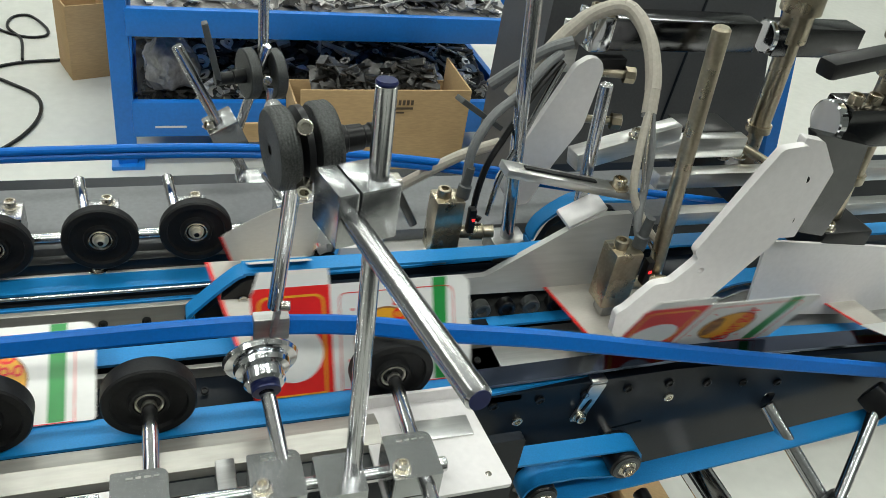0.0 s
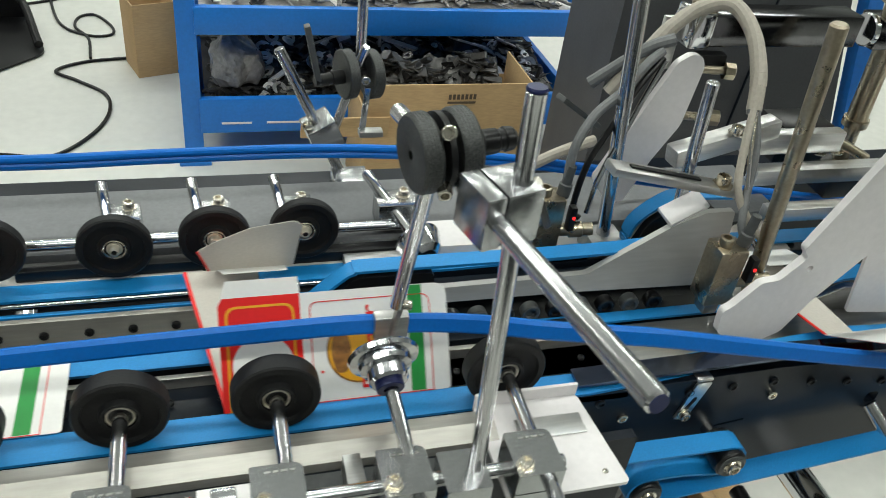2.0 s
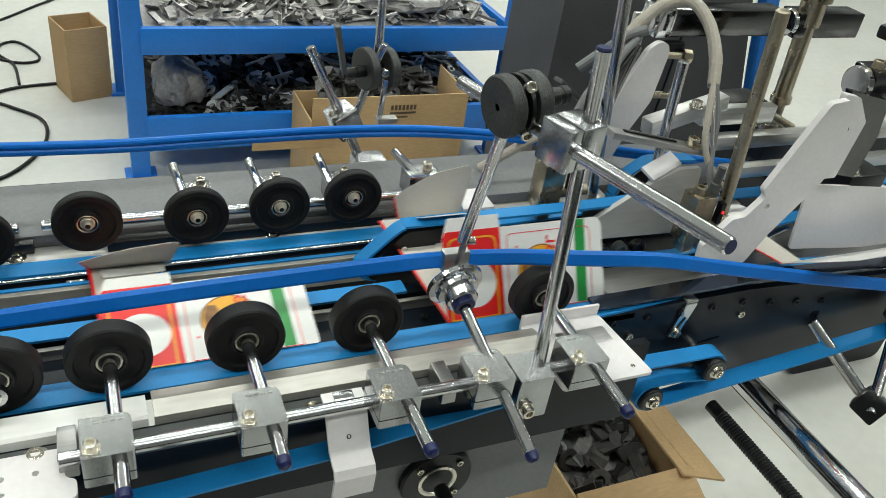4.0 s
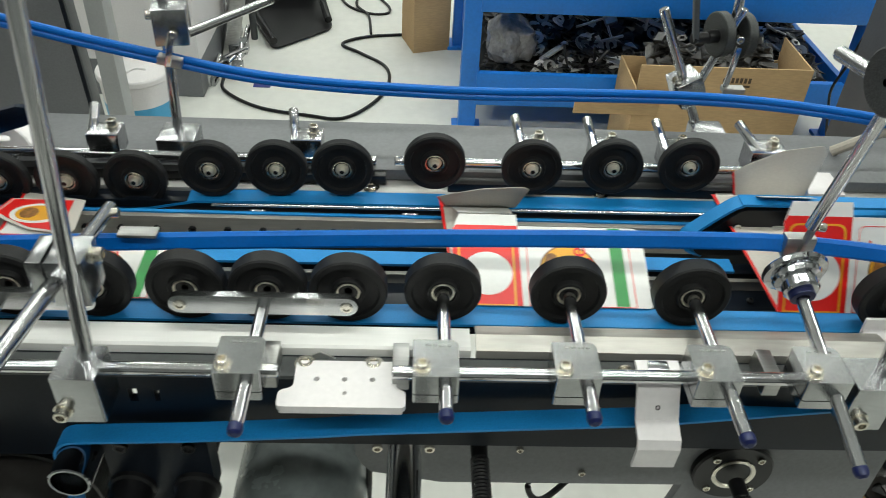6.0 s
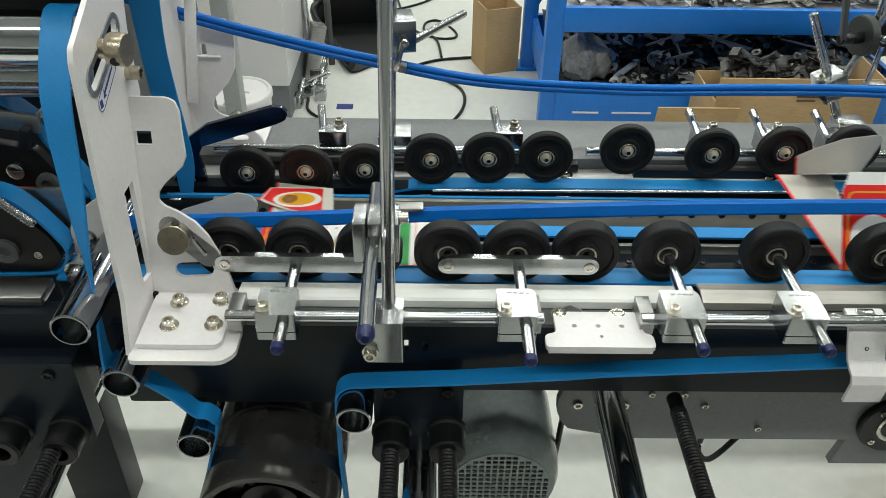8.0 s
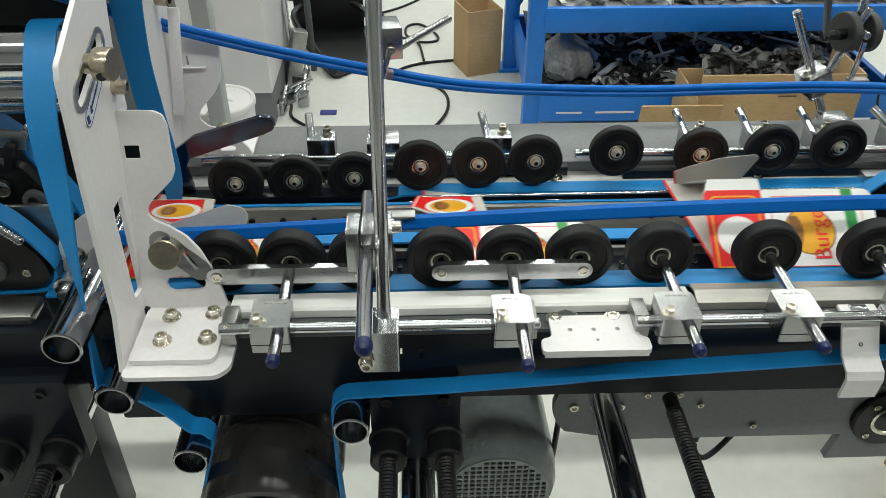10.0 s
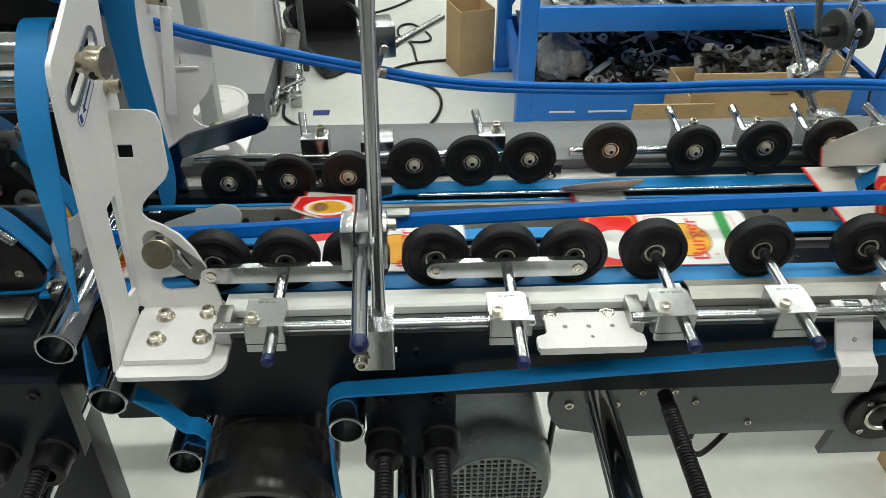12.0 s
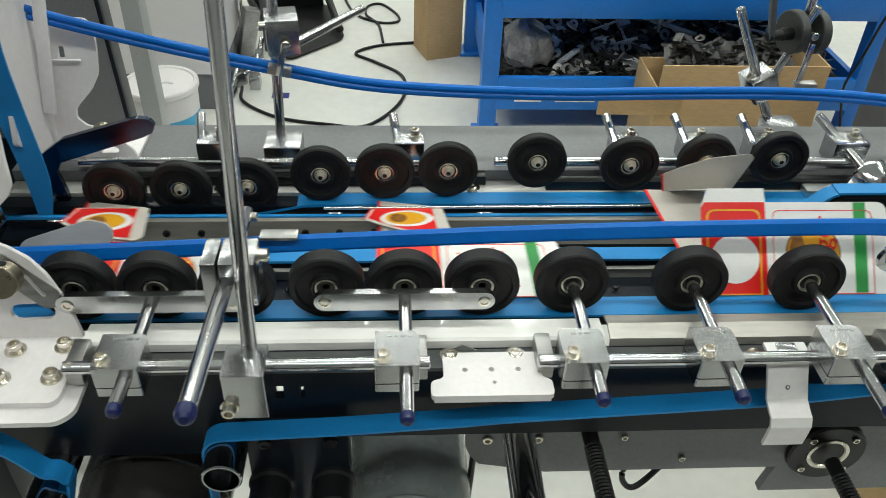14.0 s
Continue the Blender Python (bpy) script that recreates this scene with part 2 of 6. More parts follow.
def sweep(bm, pts, section, up=(0, 0, 1), closed=False, cap=True):
    """Draws a section of (side, up) places along pts."""
    pts = [Vector(p) for p in pts]
    n = len(pts)
    rings = []
    for i, p in enumerate(pts):
        if closed:
            d = pts[(i + 1) % n] - pts[i - 1]
        else:
            d = pts[min(i + 1, n - 1)] - pts[max(i - 1, 0)]
        d.normalize()
        s = d.cross(Vector(up))
        if s.length < 1e-4:
            s = d.cross(Vector((0, 1, 0)))
        s.normalize()
        u = s.cross(d)
        rings.append([bm.verts.new(p + s * a + u * b) for a, b in section])
    k = len(section)
    for i in range(n if closed else n - 1):
        a, b = rings[i], rings[(i + 1) % n]
        for j in range(k):
            bm.faces.new((a[j], a[(j + 1) % k], b[(j + 1) % k], b[j]))
    if cap and not closed:
        bm.faces.new(rings[0])
        bm.faces.new(rings[-1])
    return bm


def ring(r, seg=10):
    return [(r * math.cos(k * math.tau / seg), r * math.sin(k * math.tau / seg)) for k in range(seg)]


def ribbon(w, t):
    return [(-w / 2, -t / 2), (w / 2, -t / 2), (w / 2, t / 2), (-w / 2, t / 2)]


def tube(bm, pts, r, steps=6, seg=10):
    return sweep(bm, smooth_path(pts, steps), ring(r, seg))


def arc(cx, cy, r, a0, a1, n=6):
    return [(cx + r * math.cos(radians(a0 + (a1 - a0) * k / n)), cy + r * math.sin(radians(a0 + (a1 - a0) * k / n))) for k in range(n + 1)]


def rounded(pts, r, n=4):
    """A polygon with its corners rounded; r: one radius or one for each corner."""
    out = []
    m = len(pts)
    for i, p in enumerate(pts):
        rr = r[i] if isinstance(r, (list, tuple)) else r
        p, a, b = Vector(p), Vector(pts[i - 1]), Vector(pts[(i + 1) % m])
        if rr <= 0:
            out.append((p.x, p.y))
            continue
        da, db = (a - p), (b - p)
        q = min(rr, da.length * 0.45, db.length * 0.45)
        s, e = p + da.normalized() * q, p + db.normalized() * q
        for k in range(n + 1):
            t = k / n
            v = (1 - t) ** 2 * s + 2 * t * (1 - t) * p + t * t * e
            out.append((v.x, v.y))
    return out


def rect(cx, cy, w, h, r=0.0):
    p = [(cx - w / 2, cy - h / 2), (cx + w / 2, cy - h / 2), (cx + w / 2, cy + h / 2), (cx - w / 2, cy + h / 2)]
    return rounded(p, r) if r else p


def slot(a, b, r, n=6):
    """The outline of a long hole from a to b."""
    a, b = Vector(a), Vector(b)
    ang = math.degrees(math.atan2(b.y - a.y, b.x - a.x))
    return arc(b.x, b.y, r, ang - 90, ang + 90, n) + arc(a.x, a.y, r, ang + 90, ang + 270, n)


def circle(cx, cy, r, n=20):
    return [(cx + r * math.cos(k * math.tau / n), cy + r * math.sin(k * math.tau / n)) for k in range(n)]


def plate(bm, outline, m, t, holes=()):
    """A plate of thickness t, with holes through it, its outline in the x-y plane of the pose m, rising along that pose's z."""
    from mathutils.geometry import delaunay_2d_cdt
    loops = [list(outline), *[list(h) for h in holes]]
    vs, fs = [], []
    for lp in loops:
        k0 = len(vs)
        vs += [Vector(p) for p in lp]
        fs.append(list(range(k0, len(vs))))
    es = [(f[i], f[(i + 1) % len(f)]) for f in fs for i in range(len(f))]
    co, _, tris, *_ = delaunay_2d_cdt(vs, es, [], 0, 1e-7)

    def within(p, lp):
        hit = False
        for a, b in zip(lp, lp[1:] + lp[:1]):
            if (a[1] > p.y) != (b[1] > p.y) and p.x < (b[0] - a[0]) * (p.y - a[1]) / (b[1] - a[1]) + a[0]:
                hit = not hit
        return hit

    kept = []
    for tr in tris:
        c = sum((co[i] for i in tr), Vector((0, 0))) / len(tr)
        if within(c, loops[0]) and not any(within(c, lp) for lp in loops[1:]):
            kept.append(tr)
    tris = kept
    lo = [bm.verts.new(m @ Vector((c.x, c.y, 0))) for c in co]
    hi = [bm.verts.new(m @ Vector((c.x, c.y, t))) for c in co]
    count = {}
    seen = set()
    for tr in tris:
        if len(set(tr)) < 3 or frozenset(tr) in seen:
            continue
        seen.add(frozenset(tr))
        bm.faces.new([hi[i] for i in tr])
        bm.faces.new([lo[i] for i in reversed(tr)])
        for i in range(len(tr)):
            a, b = tr[i], tr[(i + 1) % len(tr)]
            count.setdefault((min(a, b), max(a, b)), []).append((a, b))
    for e, u in count.items():
        if len(u) == 1:
            a, b = u[0]
            bm.faces.new((lo[a], lo[b], hi[b], hi[a]))
    for v in lo + hi:
        if not v.link_faces:
            bm.verts.remove(v)
    return bm


FRONT = Matrix(((1, 0, 0, 0), (0, 0, -1, 0), (0, 1, 0, 0), (0, 0, 0, 1)))   # x-z drawings that face the viewer's side (-y)


def front(y):
    return Matrix.Translation((0, y, 0)) @ FRONT


def flat(z):
    return Matrix.Translation((0, 0, z))


def side(x):
    """y-z drawings that face +x."""
    return Matrix.Translation((x, 0, 0)) @ Matrix(((0, 0, 1, 0), (1, 0, 0, 0), (0, 1, 0, 0), (0, 0, 0, 1)))


def letters(parent, text, size, m, material, name="lettering"):
    cu = bpy.data.curves.new(name, "FONT")
    cu.body, cu.size, cu.extrude, cu.align_x, cu.align_y = text, size, 0.00008, "CENTER", "CENTER"
    tmp = bpy.data.objects.new(name, cu)
    scene.collection.objects.link(tmp)
    me = bpy.data.meshes.new_from_object(tmp.evaluated_get(bpy.context.evaluated_depsgraph_get()))
    bpy.data.objects.remove(tmp)
    me.transform(m)
    me.materials.clear()
    me.materials.append(material)
    ob = new(name, me)
    ob.parent = parent
    return ob


# ---- the hall ----
solo("floor", box(B(), (0, 1.5, -0.05), (14, 13, 0.1), 0), FLOORM, "pale grey-green epoxy workshop floor with soft sheen", "floor", (0, 0, 0), kind="structure")
solo("ceiling", box(B(), (0, 1.5, CEIL + 0.05), (14, 13, 0.1), 0), CEILM, "plain pale hall ceiling", "ceiling", kind="structure")
solo("wall_north", box(B(), (0, 8.05, CEIL / 2), (14, 0.1, CEIL), 0), WALLM, "plain pale grey hall wall", "wall", kind="structure")
solo("wall_south", box(B(), (0, -5.05, CEIL / 2), (14, 0.1, CEIL), 0), WALLM, "plain pale grey hall wall", "wall", kind="structure")
solo("wall_east", box(B(), (7.05, 1.5, CEIL / 2), (0.1, 13.2, CEIL), 0), WALLM, "plain pale grey hall wall", "wall", kind="structure")
solo("wall_west", box(B(), (-7.05, 1.5, CEIL / 2), (0.1, 13.2, CEIL), 0), WALLM, "plain pale grey hall wall", "wall", kind="structure")


def ceiling_lamp(x, y, length=2.4):
    t = thing("ceiling_lamp", (x, y, CEIL - 0.09), "long white fluorescent batten lamp under the ceiling", "lamp", "rows of ceiling lamps")
    part("housing", box(B(), (x, y, CEIL - 0.045), (length, 0.22, 0.09), 0.01), WALLM, t)
    part("diffuser", box(B(), (x, y, CEIL - 0.098), (length - 0.04, 0.18, 0.016), 0.004), LEDW, t, "glowing white diffuser")
    d = bpy.data.lights.new("batten_light", "AREA")
    d.shape, d.size, d.size_y, d.energy, d.color = "RECTANGLE", length, 0.2, LAMP_POWER, (0.93, 1.0, 0.91)
    o = new("batten_light", d)
    o.location = (x, y, CEIL - 0.12)


for lx in (-3.0, 0.2, 3.4):
    for ly in (-1.4, 1.3, 4.55, 7.3):
        ceiling_lamp(lx, ly)

# ---- machine base ----
BT = 0.786          # top of the carrying belts


def machine_base():
    t = thing("machine_base", (0, 0.3, 0), "dark painted steel base frame of a folder gluer on the floor", "machine")
    for y in (-0.55, 0.98):
        bm = B()
        plate(bm, rounded([(-1.6, 0.0), (-1.3, 0.0), (-1.2, 0.3), (1.2, 0.3), (1.3, 0.0), (1.6, 0.0), (1.6, 0.66), (-1.6, 0.66)], 0.03), front(y), 0.03)
        part("side_frame", bm, NAVY, t)
    for x, z, r, m, n in ((-0.236, 0.628, 0.0155, CHROME, "guide_shaft"), (-0.430, 0.612, 0.0165, CHROME, "guide_shaft"), (0.505, 0.60, 0.0155, CHROME, "guide_shaft"),
                          (-0.79, 0.60, 0.0155, CHROME, "guide_shaft"), (0.95, 0.60, 0.0155, CHROME, "guide_shaft"), (-1.15, 0.6, 0.0155, CHROME, "guide_shaft")):
        part(n, rod(B(), (x, -0.55, z), (x, 0.98, z), r, 0.001, 32), m, t, "polished steel cross shaft")
    for x, z in ((-0.168, 0.63), (-0.456, 0.658), (-0.404, 0.658), (-0.765, 0.655), (0.425, 0.61), (0.088, 0.575)):
        bm = B()
        prof = [(0, 0), (0, 0.0072)]
        d = 0.002
        while d < 0.98:
            prof += [(d, 0.0076), (d + 0.0015, 0.0088), (d + 0.003, 0.0076)]
            d += 0.0038
        prof += [(1.0, 0.008), (1.0, 0)]
        lathe(bm, (x, -0.55, z), (0, 1, 0), prof, 16)
        part("lead_screw", bm, BLACK, t, "black threaded adjusting spindle")
    return t


machine_base()


# ---- front carriage ----
def front_carriage():
    t = thing("front_carriage", (-0.2, 0.4, 0.69), "dark navy conveyor side beam with screws along a folder gluer", "conveyor frame")
    bm = B()
    plate(bm, rounded([(-0.70, 0.679), (-0.50, 0.679), (-0.49, 0.697), (0.24, 0.697), (0.24, 0.79), (-0.585, 0.79), (-0.585, 0.776), (-0.70, 0.776)], 0.003), front(0.402), 0.008,
          [rect(-0.443, 0.752, 0.007, 0.014), rect(-0.425, 0.752, 0.004, 0.012)])
    part("side_plate", bm, NAVY, t)
    bm = box(B(), (-0.22, 0.490, 0.766), (0.96, 0.05, 0.008), 0.001)
    part("bed_plate", bm, NAVY, t)
    bm = box(B(), (-0.22, 0.5125, 0.752), (0.96, 0.005, 0.056), 0.001)
    part("inner_plate", bm, DULLAL, t, "worn bare steel inner rail")
    part("belt_rail", box(B(), (-0.22, 0.454, 0.778), (0.96, 0.02, 0.008), 0.001), NAVY, t)
    part("belt_rail", box(B(), (-0.22, 0.526, 0.778), (0.96, 0.014, 0.008), 0.001), NAVY, t)
    for k in range(26):
        x = -0.66 + k * 0.036
        part("screw", screw(B(), (x, 0.4935, 0.7725), (0, -0.4, 1), 0.003, 0.002), BLACK, t)
    # the polished guide strip on the left half, its lamp glare put into a white base colour
    bm = B()
    sweep(bm, [(-0.588, 0, 0), (-0.188, 0, 0)], [(-0.4305, 0.7935), (-0.4280, 0.7955), (-0.4045, 0.799), (-0.4025, 0.797), (-0.4025, 0.780), (-0.4045, 0.780), (-0.4045, 0.796), (-0.4300, 0.7915)])
    part("guide_strip", bm, GLAREW, t, "long polished metal guide strip with lamp glare painted white")
    bm = B()
    sweep(bm, [(-0.184, 0, 0), (0.135, 0, 0)], [(-0.4335, 0.7935), (-0.4300, 0.797), (-0.4170, 0.8005), (-0.4030, 0.797), (-0.4005, 0.780), (-0.4025, 0.780), (-0.4045, 0.7955), (-0.4170, 0.7985), (-0.4300, 0.7945)])
    part("guide_strip", bm, DULLAL, t, "bare folded metal guide strip with smudges")
    bm = B()
    plate(bm, rounded([(0.125, 0.354), (0.213, 0.354), (0.206, 0.435), (0.125, 0.435)], 0.004), flat(0.7935), 0.003)
    part("end_plate", bm, WHITE, t, "white enamelled end plate")
    part("end_plate_lip", box(B(), (0.166, 0.4365, 0.799), (0.08, 0.003, 0.016), 0.001), WHITE, t)
    part("plate_inlay", box(B(), (0.175, 0.408, 0.7975), (0.05, 0.018, 0.0015), 0.0005), ALU, t, "bare metal inlay strip")
    part("screw", screw(B(), (0.199, 0.365, 0.7965), (0, 0, 1), 0.0022, 0.001), NICKEL, t)
    for x in (-0.55, -0.31, -0.26):
        part("screw", screw(B(), (x, 0.391, 0.792), (0, 0, 1), 0.0055, 0.0025, 0.008), NICKEL, t, "pan screw on a washer")
    part("shelf_edge", box(B(), (-0.2025, 0.3905, 0.7885), (0.765, 0.020, 0.004), 0.001), DGREY, t, "bare steel ledge")
    for x in (-0.465, -0.345, -0.30):
        bm = B()
        plate(bm, [(x - 0.012, 0.790), (x + 0.012, 0.790), (x, 0.797)], front(0.3995), 0.001)
        part("lug", bm, ALU, t)
    return t


front_carriage()


def right_rail():
    t = thing("infeed_side_plate", (0.5, 0.44, 0.70), "dark navy slotted side plate of the infeed conveyor", "conveyor frame")
    bm = B()
    plate(bm, rounded([(0.20, 0.690), (0.30, 0.690), (0.42, 0.664), (0.53, 0.664), (0.70, 0.682), (1.15, 0.700), (1.15, 0.745), (0.62, 0.777), (0.40, 0.787), (0.20, 0.782)], 0.004), front(0.452), 0.008,
          [rect(0.516, 0.733, 0.013, 0.013, 0.004), slot((0.353, 0.723), (0.383, 0.727), 0.0012)])
    part("side_plate", bm, NAVY, t)
    bm = B()
    sweep(bm, [(0.215, 0.456, 0.790), (0.40, 0.456, 0.794), (0.62, 0.456, 0.784), (1.15, 0.456, 0.752)], ribbon(0.018, 0.003))
    part("top_strip", bm, POLISH, t, "bare bevelled steel top edge")
    for k in range(8):
        x = 0.236 + k * 0.04
        part("screw", screw(B(), (x, 0.4435, 0.772 - 0.006 * max(0, k - 4)), (0, -1, 0), 0.004, 0.002), BLACK, t)
    for x, z in ((0.26, 0.752), (0.40, 0.756)):
        part("screw", screw(B(), (x, 0.4435, z), (0, -1, 0), 0.0045, 0.003), NICKEL, t)
    bm = B()
    plate(bm, rounded([(0.309, 0.742), (0.321, 0.742), (0.333, 0.783), (0.319, 0.783)], 0.003), front(0.4435), 0.002, [slot((0.317, 0.753), (0.322, 0.765), 0.002)])
    box(bm, (0.326, 0.449, 0.785), (0.014, 0.014, 0.003), 0.001)
    part("hold_down_clip", bm, ALU, t, "small bent bright clip")
    part("clip_screw", screw(B(), (0.316, 0.441, 0.749), (0, -1, 0), 0.0042, 0.004, 0.006), NICKEL, t)
    return t


right_rail()


def belt(name, pts, width, label, steps=1, thick=0.0025, up=(0, 0, 1), closed=False, m=None):
    bm = sweep(B(), smooth_path(pts, steps) if steps > 1 else pts, ribbon(width, thick), up, closed)
    return solo(name, bm, m or BELT, label, "belt", group="conveyor belts")


belt("conveyor_belt", [(-0.76, 0.454, BT - 0.00125), (0.22, 0.454, BT - 0.00125), (0.5, 0.475, BT - 0.004), (0.8, 0.480, BT - 0.03)], 0.0225, "light blue flat carrying belt along the front carriage")
belt("conveyor_belt", [(-0.76, 0.5255, BT - 0.00125), (0.05, 0.5255, BT - 0.00125)], 0.0175, "light blue flat carrying belt under the cartons")
belt("conveyor_belt", [(-0.80, 0.6155, BT - 0.017), (-0.50, 0.6155, BT - 0.0155), (-0.44, 0.6155, BT - 0.003), (-0.36, 0.6155, BT - 0.00125), (0.16, 0.6155, BT - 0.00125), (0.34, 0.615, BT + 0.004), (0.8, 0.61, BT + 0.004)], 0.0195, "light blue flat carrying belt under the rear rollers")
belt("conveyor_belt", [(-0.70, 0.591, BT - 0.004), (0.10, 0.591, BT - 0.004)], 0.004, "narrow blue edge belt beside a steel rod")


# the slack return run below the front beam, over a pin, to the two pulleys
def flat_run(name, pts, width, label):
    """A flat belt whose width lies across the machine."""
    bm = B()
    rows = []
    n = len(pts)
    for k, p in enumerate(pts):
        d = Vector(pts[min(k + 1, n - 1)]) - Vector(pts[max(k - 1, 0)])
        up = d.cross(Vector((0, 1, 0))).normalized() * 0.0011
        rows.append([bm.verts.new(Vector(p) + Vector((0, a * width / 2, 0)) + up * b) for a, b in ((-1, -1), (1, -1), (1, 1), (-1, 1))])
    for a, b in zip(rows, rows[1:]):
        for q in range(4):
            bm.faces.new((a[q], a[(q + 1) % 4], b[(q + 1) % 4], b[q]))
    bm.faces.new(rows[0])
    bm.faces.new(rows[-1])
    return solo(name, bm, BELT, label, "belt", group="conveyor belts")


def loop_arc(cx, cz, r, a0, a1, y, n=8):
    return [(cx + r * math.cos(radians(a0 + (a1 - a0) * k / n)), y, cz + r * math.sin(radians(a0 + (a1 - a0) * k / n))) for k in range(n + 1)]


YB = 0.380
flat_run("return_belt", [(-0.503, YB, 0.50), (-0.506, YB, 0.62)] + loop_arc(-0.487, 0.704, 0.0180, 180, 95, YB) + [(-0.40, YB - 0.002, 0.7285), (-0.30, YB - 0.004, 0.7385), (-0.27, YB - 0.004, 0.742), (-0.05, YB, 0.752), (0.20, YB + 0.034, 0.744), (0.345, YB + 0.037, 0.738)] +
         loop_arc(0.349, 0.7225, 0.0153, 90, -80, YB + 0.037), 0.018, "light blue return belt running slack beneath the side beam")
flat_run("return_belt", [(0.345, 0.417, 0.707), (0.31, 0.417, 0.713)] + loop_arc(0.2785, 0.698, 0.0153, 80, 262, 0.417) + [(0.31, 0.417, 0.683), (0.5, 0.417, 0.702), (1.1, 0.417, 0.772)], 0.020, "light blue return belt round a small pulley")


def pulley(x, y, z, r=0.0185):
    t = thing("belt_pulley", (x, y, z), "small black belt pulley with a bright bolt", "pulley", "belt pulleys")
    part("wheel", lathe(B(), (x, y - 0.02, z), (0, 1, 0), [(0, 0.008), (-0.001, r - 0.004), (0, r - 0.001), (0.0015, r), (0.028, r), (0.03, r - 0.002), (0.03, 0)], 32), BLACK, t)
    part("rim", lathe(B(), (x, y - 0.0212, z), (0, 1, 0), [(0, r - 0.006), (-0.001, r - 0.004), (0, r - 0.002), (0.001, r - 0.002), (0.001, r - 0.006), (0, r - 0.006)], 32), DGREY, t)
    part("bolt", screw(B(), (x, y - 0.0205, z), (0, -1, 0), 0.0055, 0.004, 0.008), NICKEL, t)
    part("axle", rod(B(), (x, y + 0.009, z), (x, y + 0.045, z), 0.006), STEEL, t)


pulley(0.349, 0.423, 0.7225, 0.0140)
pulley(0.2785, 0.423, 0.6980, 0.0140)


# ---- front rods, clamps and pressing wheels ----
def support_rod(x0, x1, y, z, label):
    t = thing("support_rod", ((x0 + x1) / 2, y, z), label, "rod", "support rods")
    part("bar", rod(B(), (x0, y, z), (x1, y, z), 0.005), STEEL, t)
    for x in (x0 + 0.006, x1 - 0.006):
        part("grub_screw", lathe(B(), (x, y - 0.001, z + 0.0042), (0, -0.2, 1), [(0, 0.0022), (0.001, 0.0022), (0.001, 0.0012), (0.0002, 0.0011), (0.0002, 0)], 12), NICKEL, t)
    return t


RY, RZ = 0.373, 0.804
support_rod(-0.590, -0.326, RY, RZ, "polished round steel rod along the front beam")
support_rod(-0.246, 0.170, RY, RZ, "polished round steel rod along the front beam")
for x in (-0.583, -0.334, -0.240, 0.03):
    bm = box(B(), (x, RY + 0.012, RZ - 0.006), (0.012, 0.03, 0.018), 0.001)
    solo("rod_bracket", bm, SHEET, "small steel bracket holding the support rod", "bracket", group="rod brackets")


def wheel_mesh(name, parent, x, y, z, r=0.030, w=0.015, hub_side=-1):
    """A black pressing wheel whose axle lies along y; hub_side: the side with the bearing."""
    s = hub_side
    wheel = part(name, lathe(B(), (x, y - s * w / 2, z), (0, s, 0), [(0, 0.004), (0, r - 0.0015), (0.0015, r), (w - 0.0012, r), (w, r - 0.0012), (w, r - 0.0055), (w - 0.003, r - 0.0065),
                                                                 (w - 0.0042, r * 0.56), (w - 0.0036, r * 0.45), (w - 0.0005, r * 0.43), (w + 0.0005, r * 0.41), (w + 0.0005, r * 0.34), (w - 0.004, r * 0.33), (w - 0.004, 0.003)], 48), RUBBER, parent)
    part("bearing", lathe(B(), (x, y + s * (w / 2 - 0.0030), z), (0, s, 0), [(0, 0.0070), (0.0010, 0.0094), (0.0026, 0.0094), (0.0030, 0.0089), (0.0026, 0.0078), (0.0012, 0.0075), (0, 0.0070)], 24), BRONZE, wheel, "bright bearing ring")
    part("bearing_seal", lathe(B(), (x, y + s * (w / 2 - 0.0030), z), (0, s, 0), [(0, 0.003), (0.0011, 0.0058), (0.0011, 0.0074), (0, 0.0074)], 24), BLACK, wheel, "black bearing seal")
    return wheel


def clamp_block(t, x, y, z, sx=-0.018):
    bm = B()
    for z0, z1 in ((z - 0.0180, z - 0.0105), (z - 0.0095, z + 0.0085)):
        pts = rounded([(x - 0.0225, y - 0.017), (x + 0.0095, y - 0.017), (x + 0.0095, y + 0.0185), (x - 0.0225, y + 0.0185)], [0.002, 0.002, 0.007, 0.002])
        plate(bm, pts, flat(z0), z1 - z0)
    part("clamp_block", bm, BLOCK, t, "split milled steel clamp block")
    part("clamp_screw", screw(B(), (x + sx + 0.002, y - 0.009, z + 0.0085), (0, 0, 1), 0.0045, 0.005, 0.0062), NICKEL, t, "socket screw on a washer")


def stamped_bars(t, x, y, z):
    for k, w in enumerate((0.004, 0.003, 0.004, 0.003)):
        part("stamped_mark", box(B(), (x - 0.012 + k * 0.005, y + 0.013, z), (w, 0.0016, 0.0002), 0), SHEET, t)


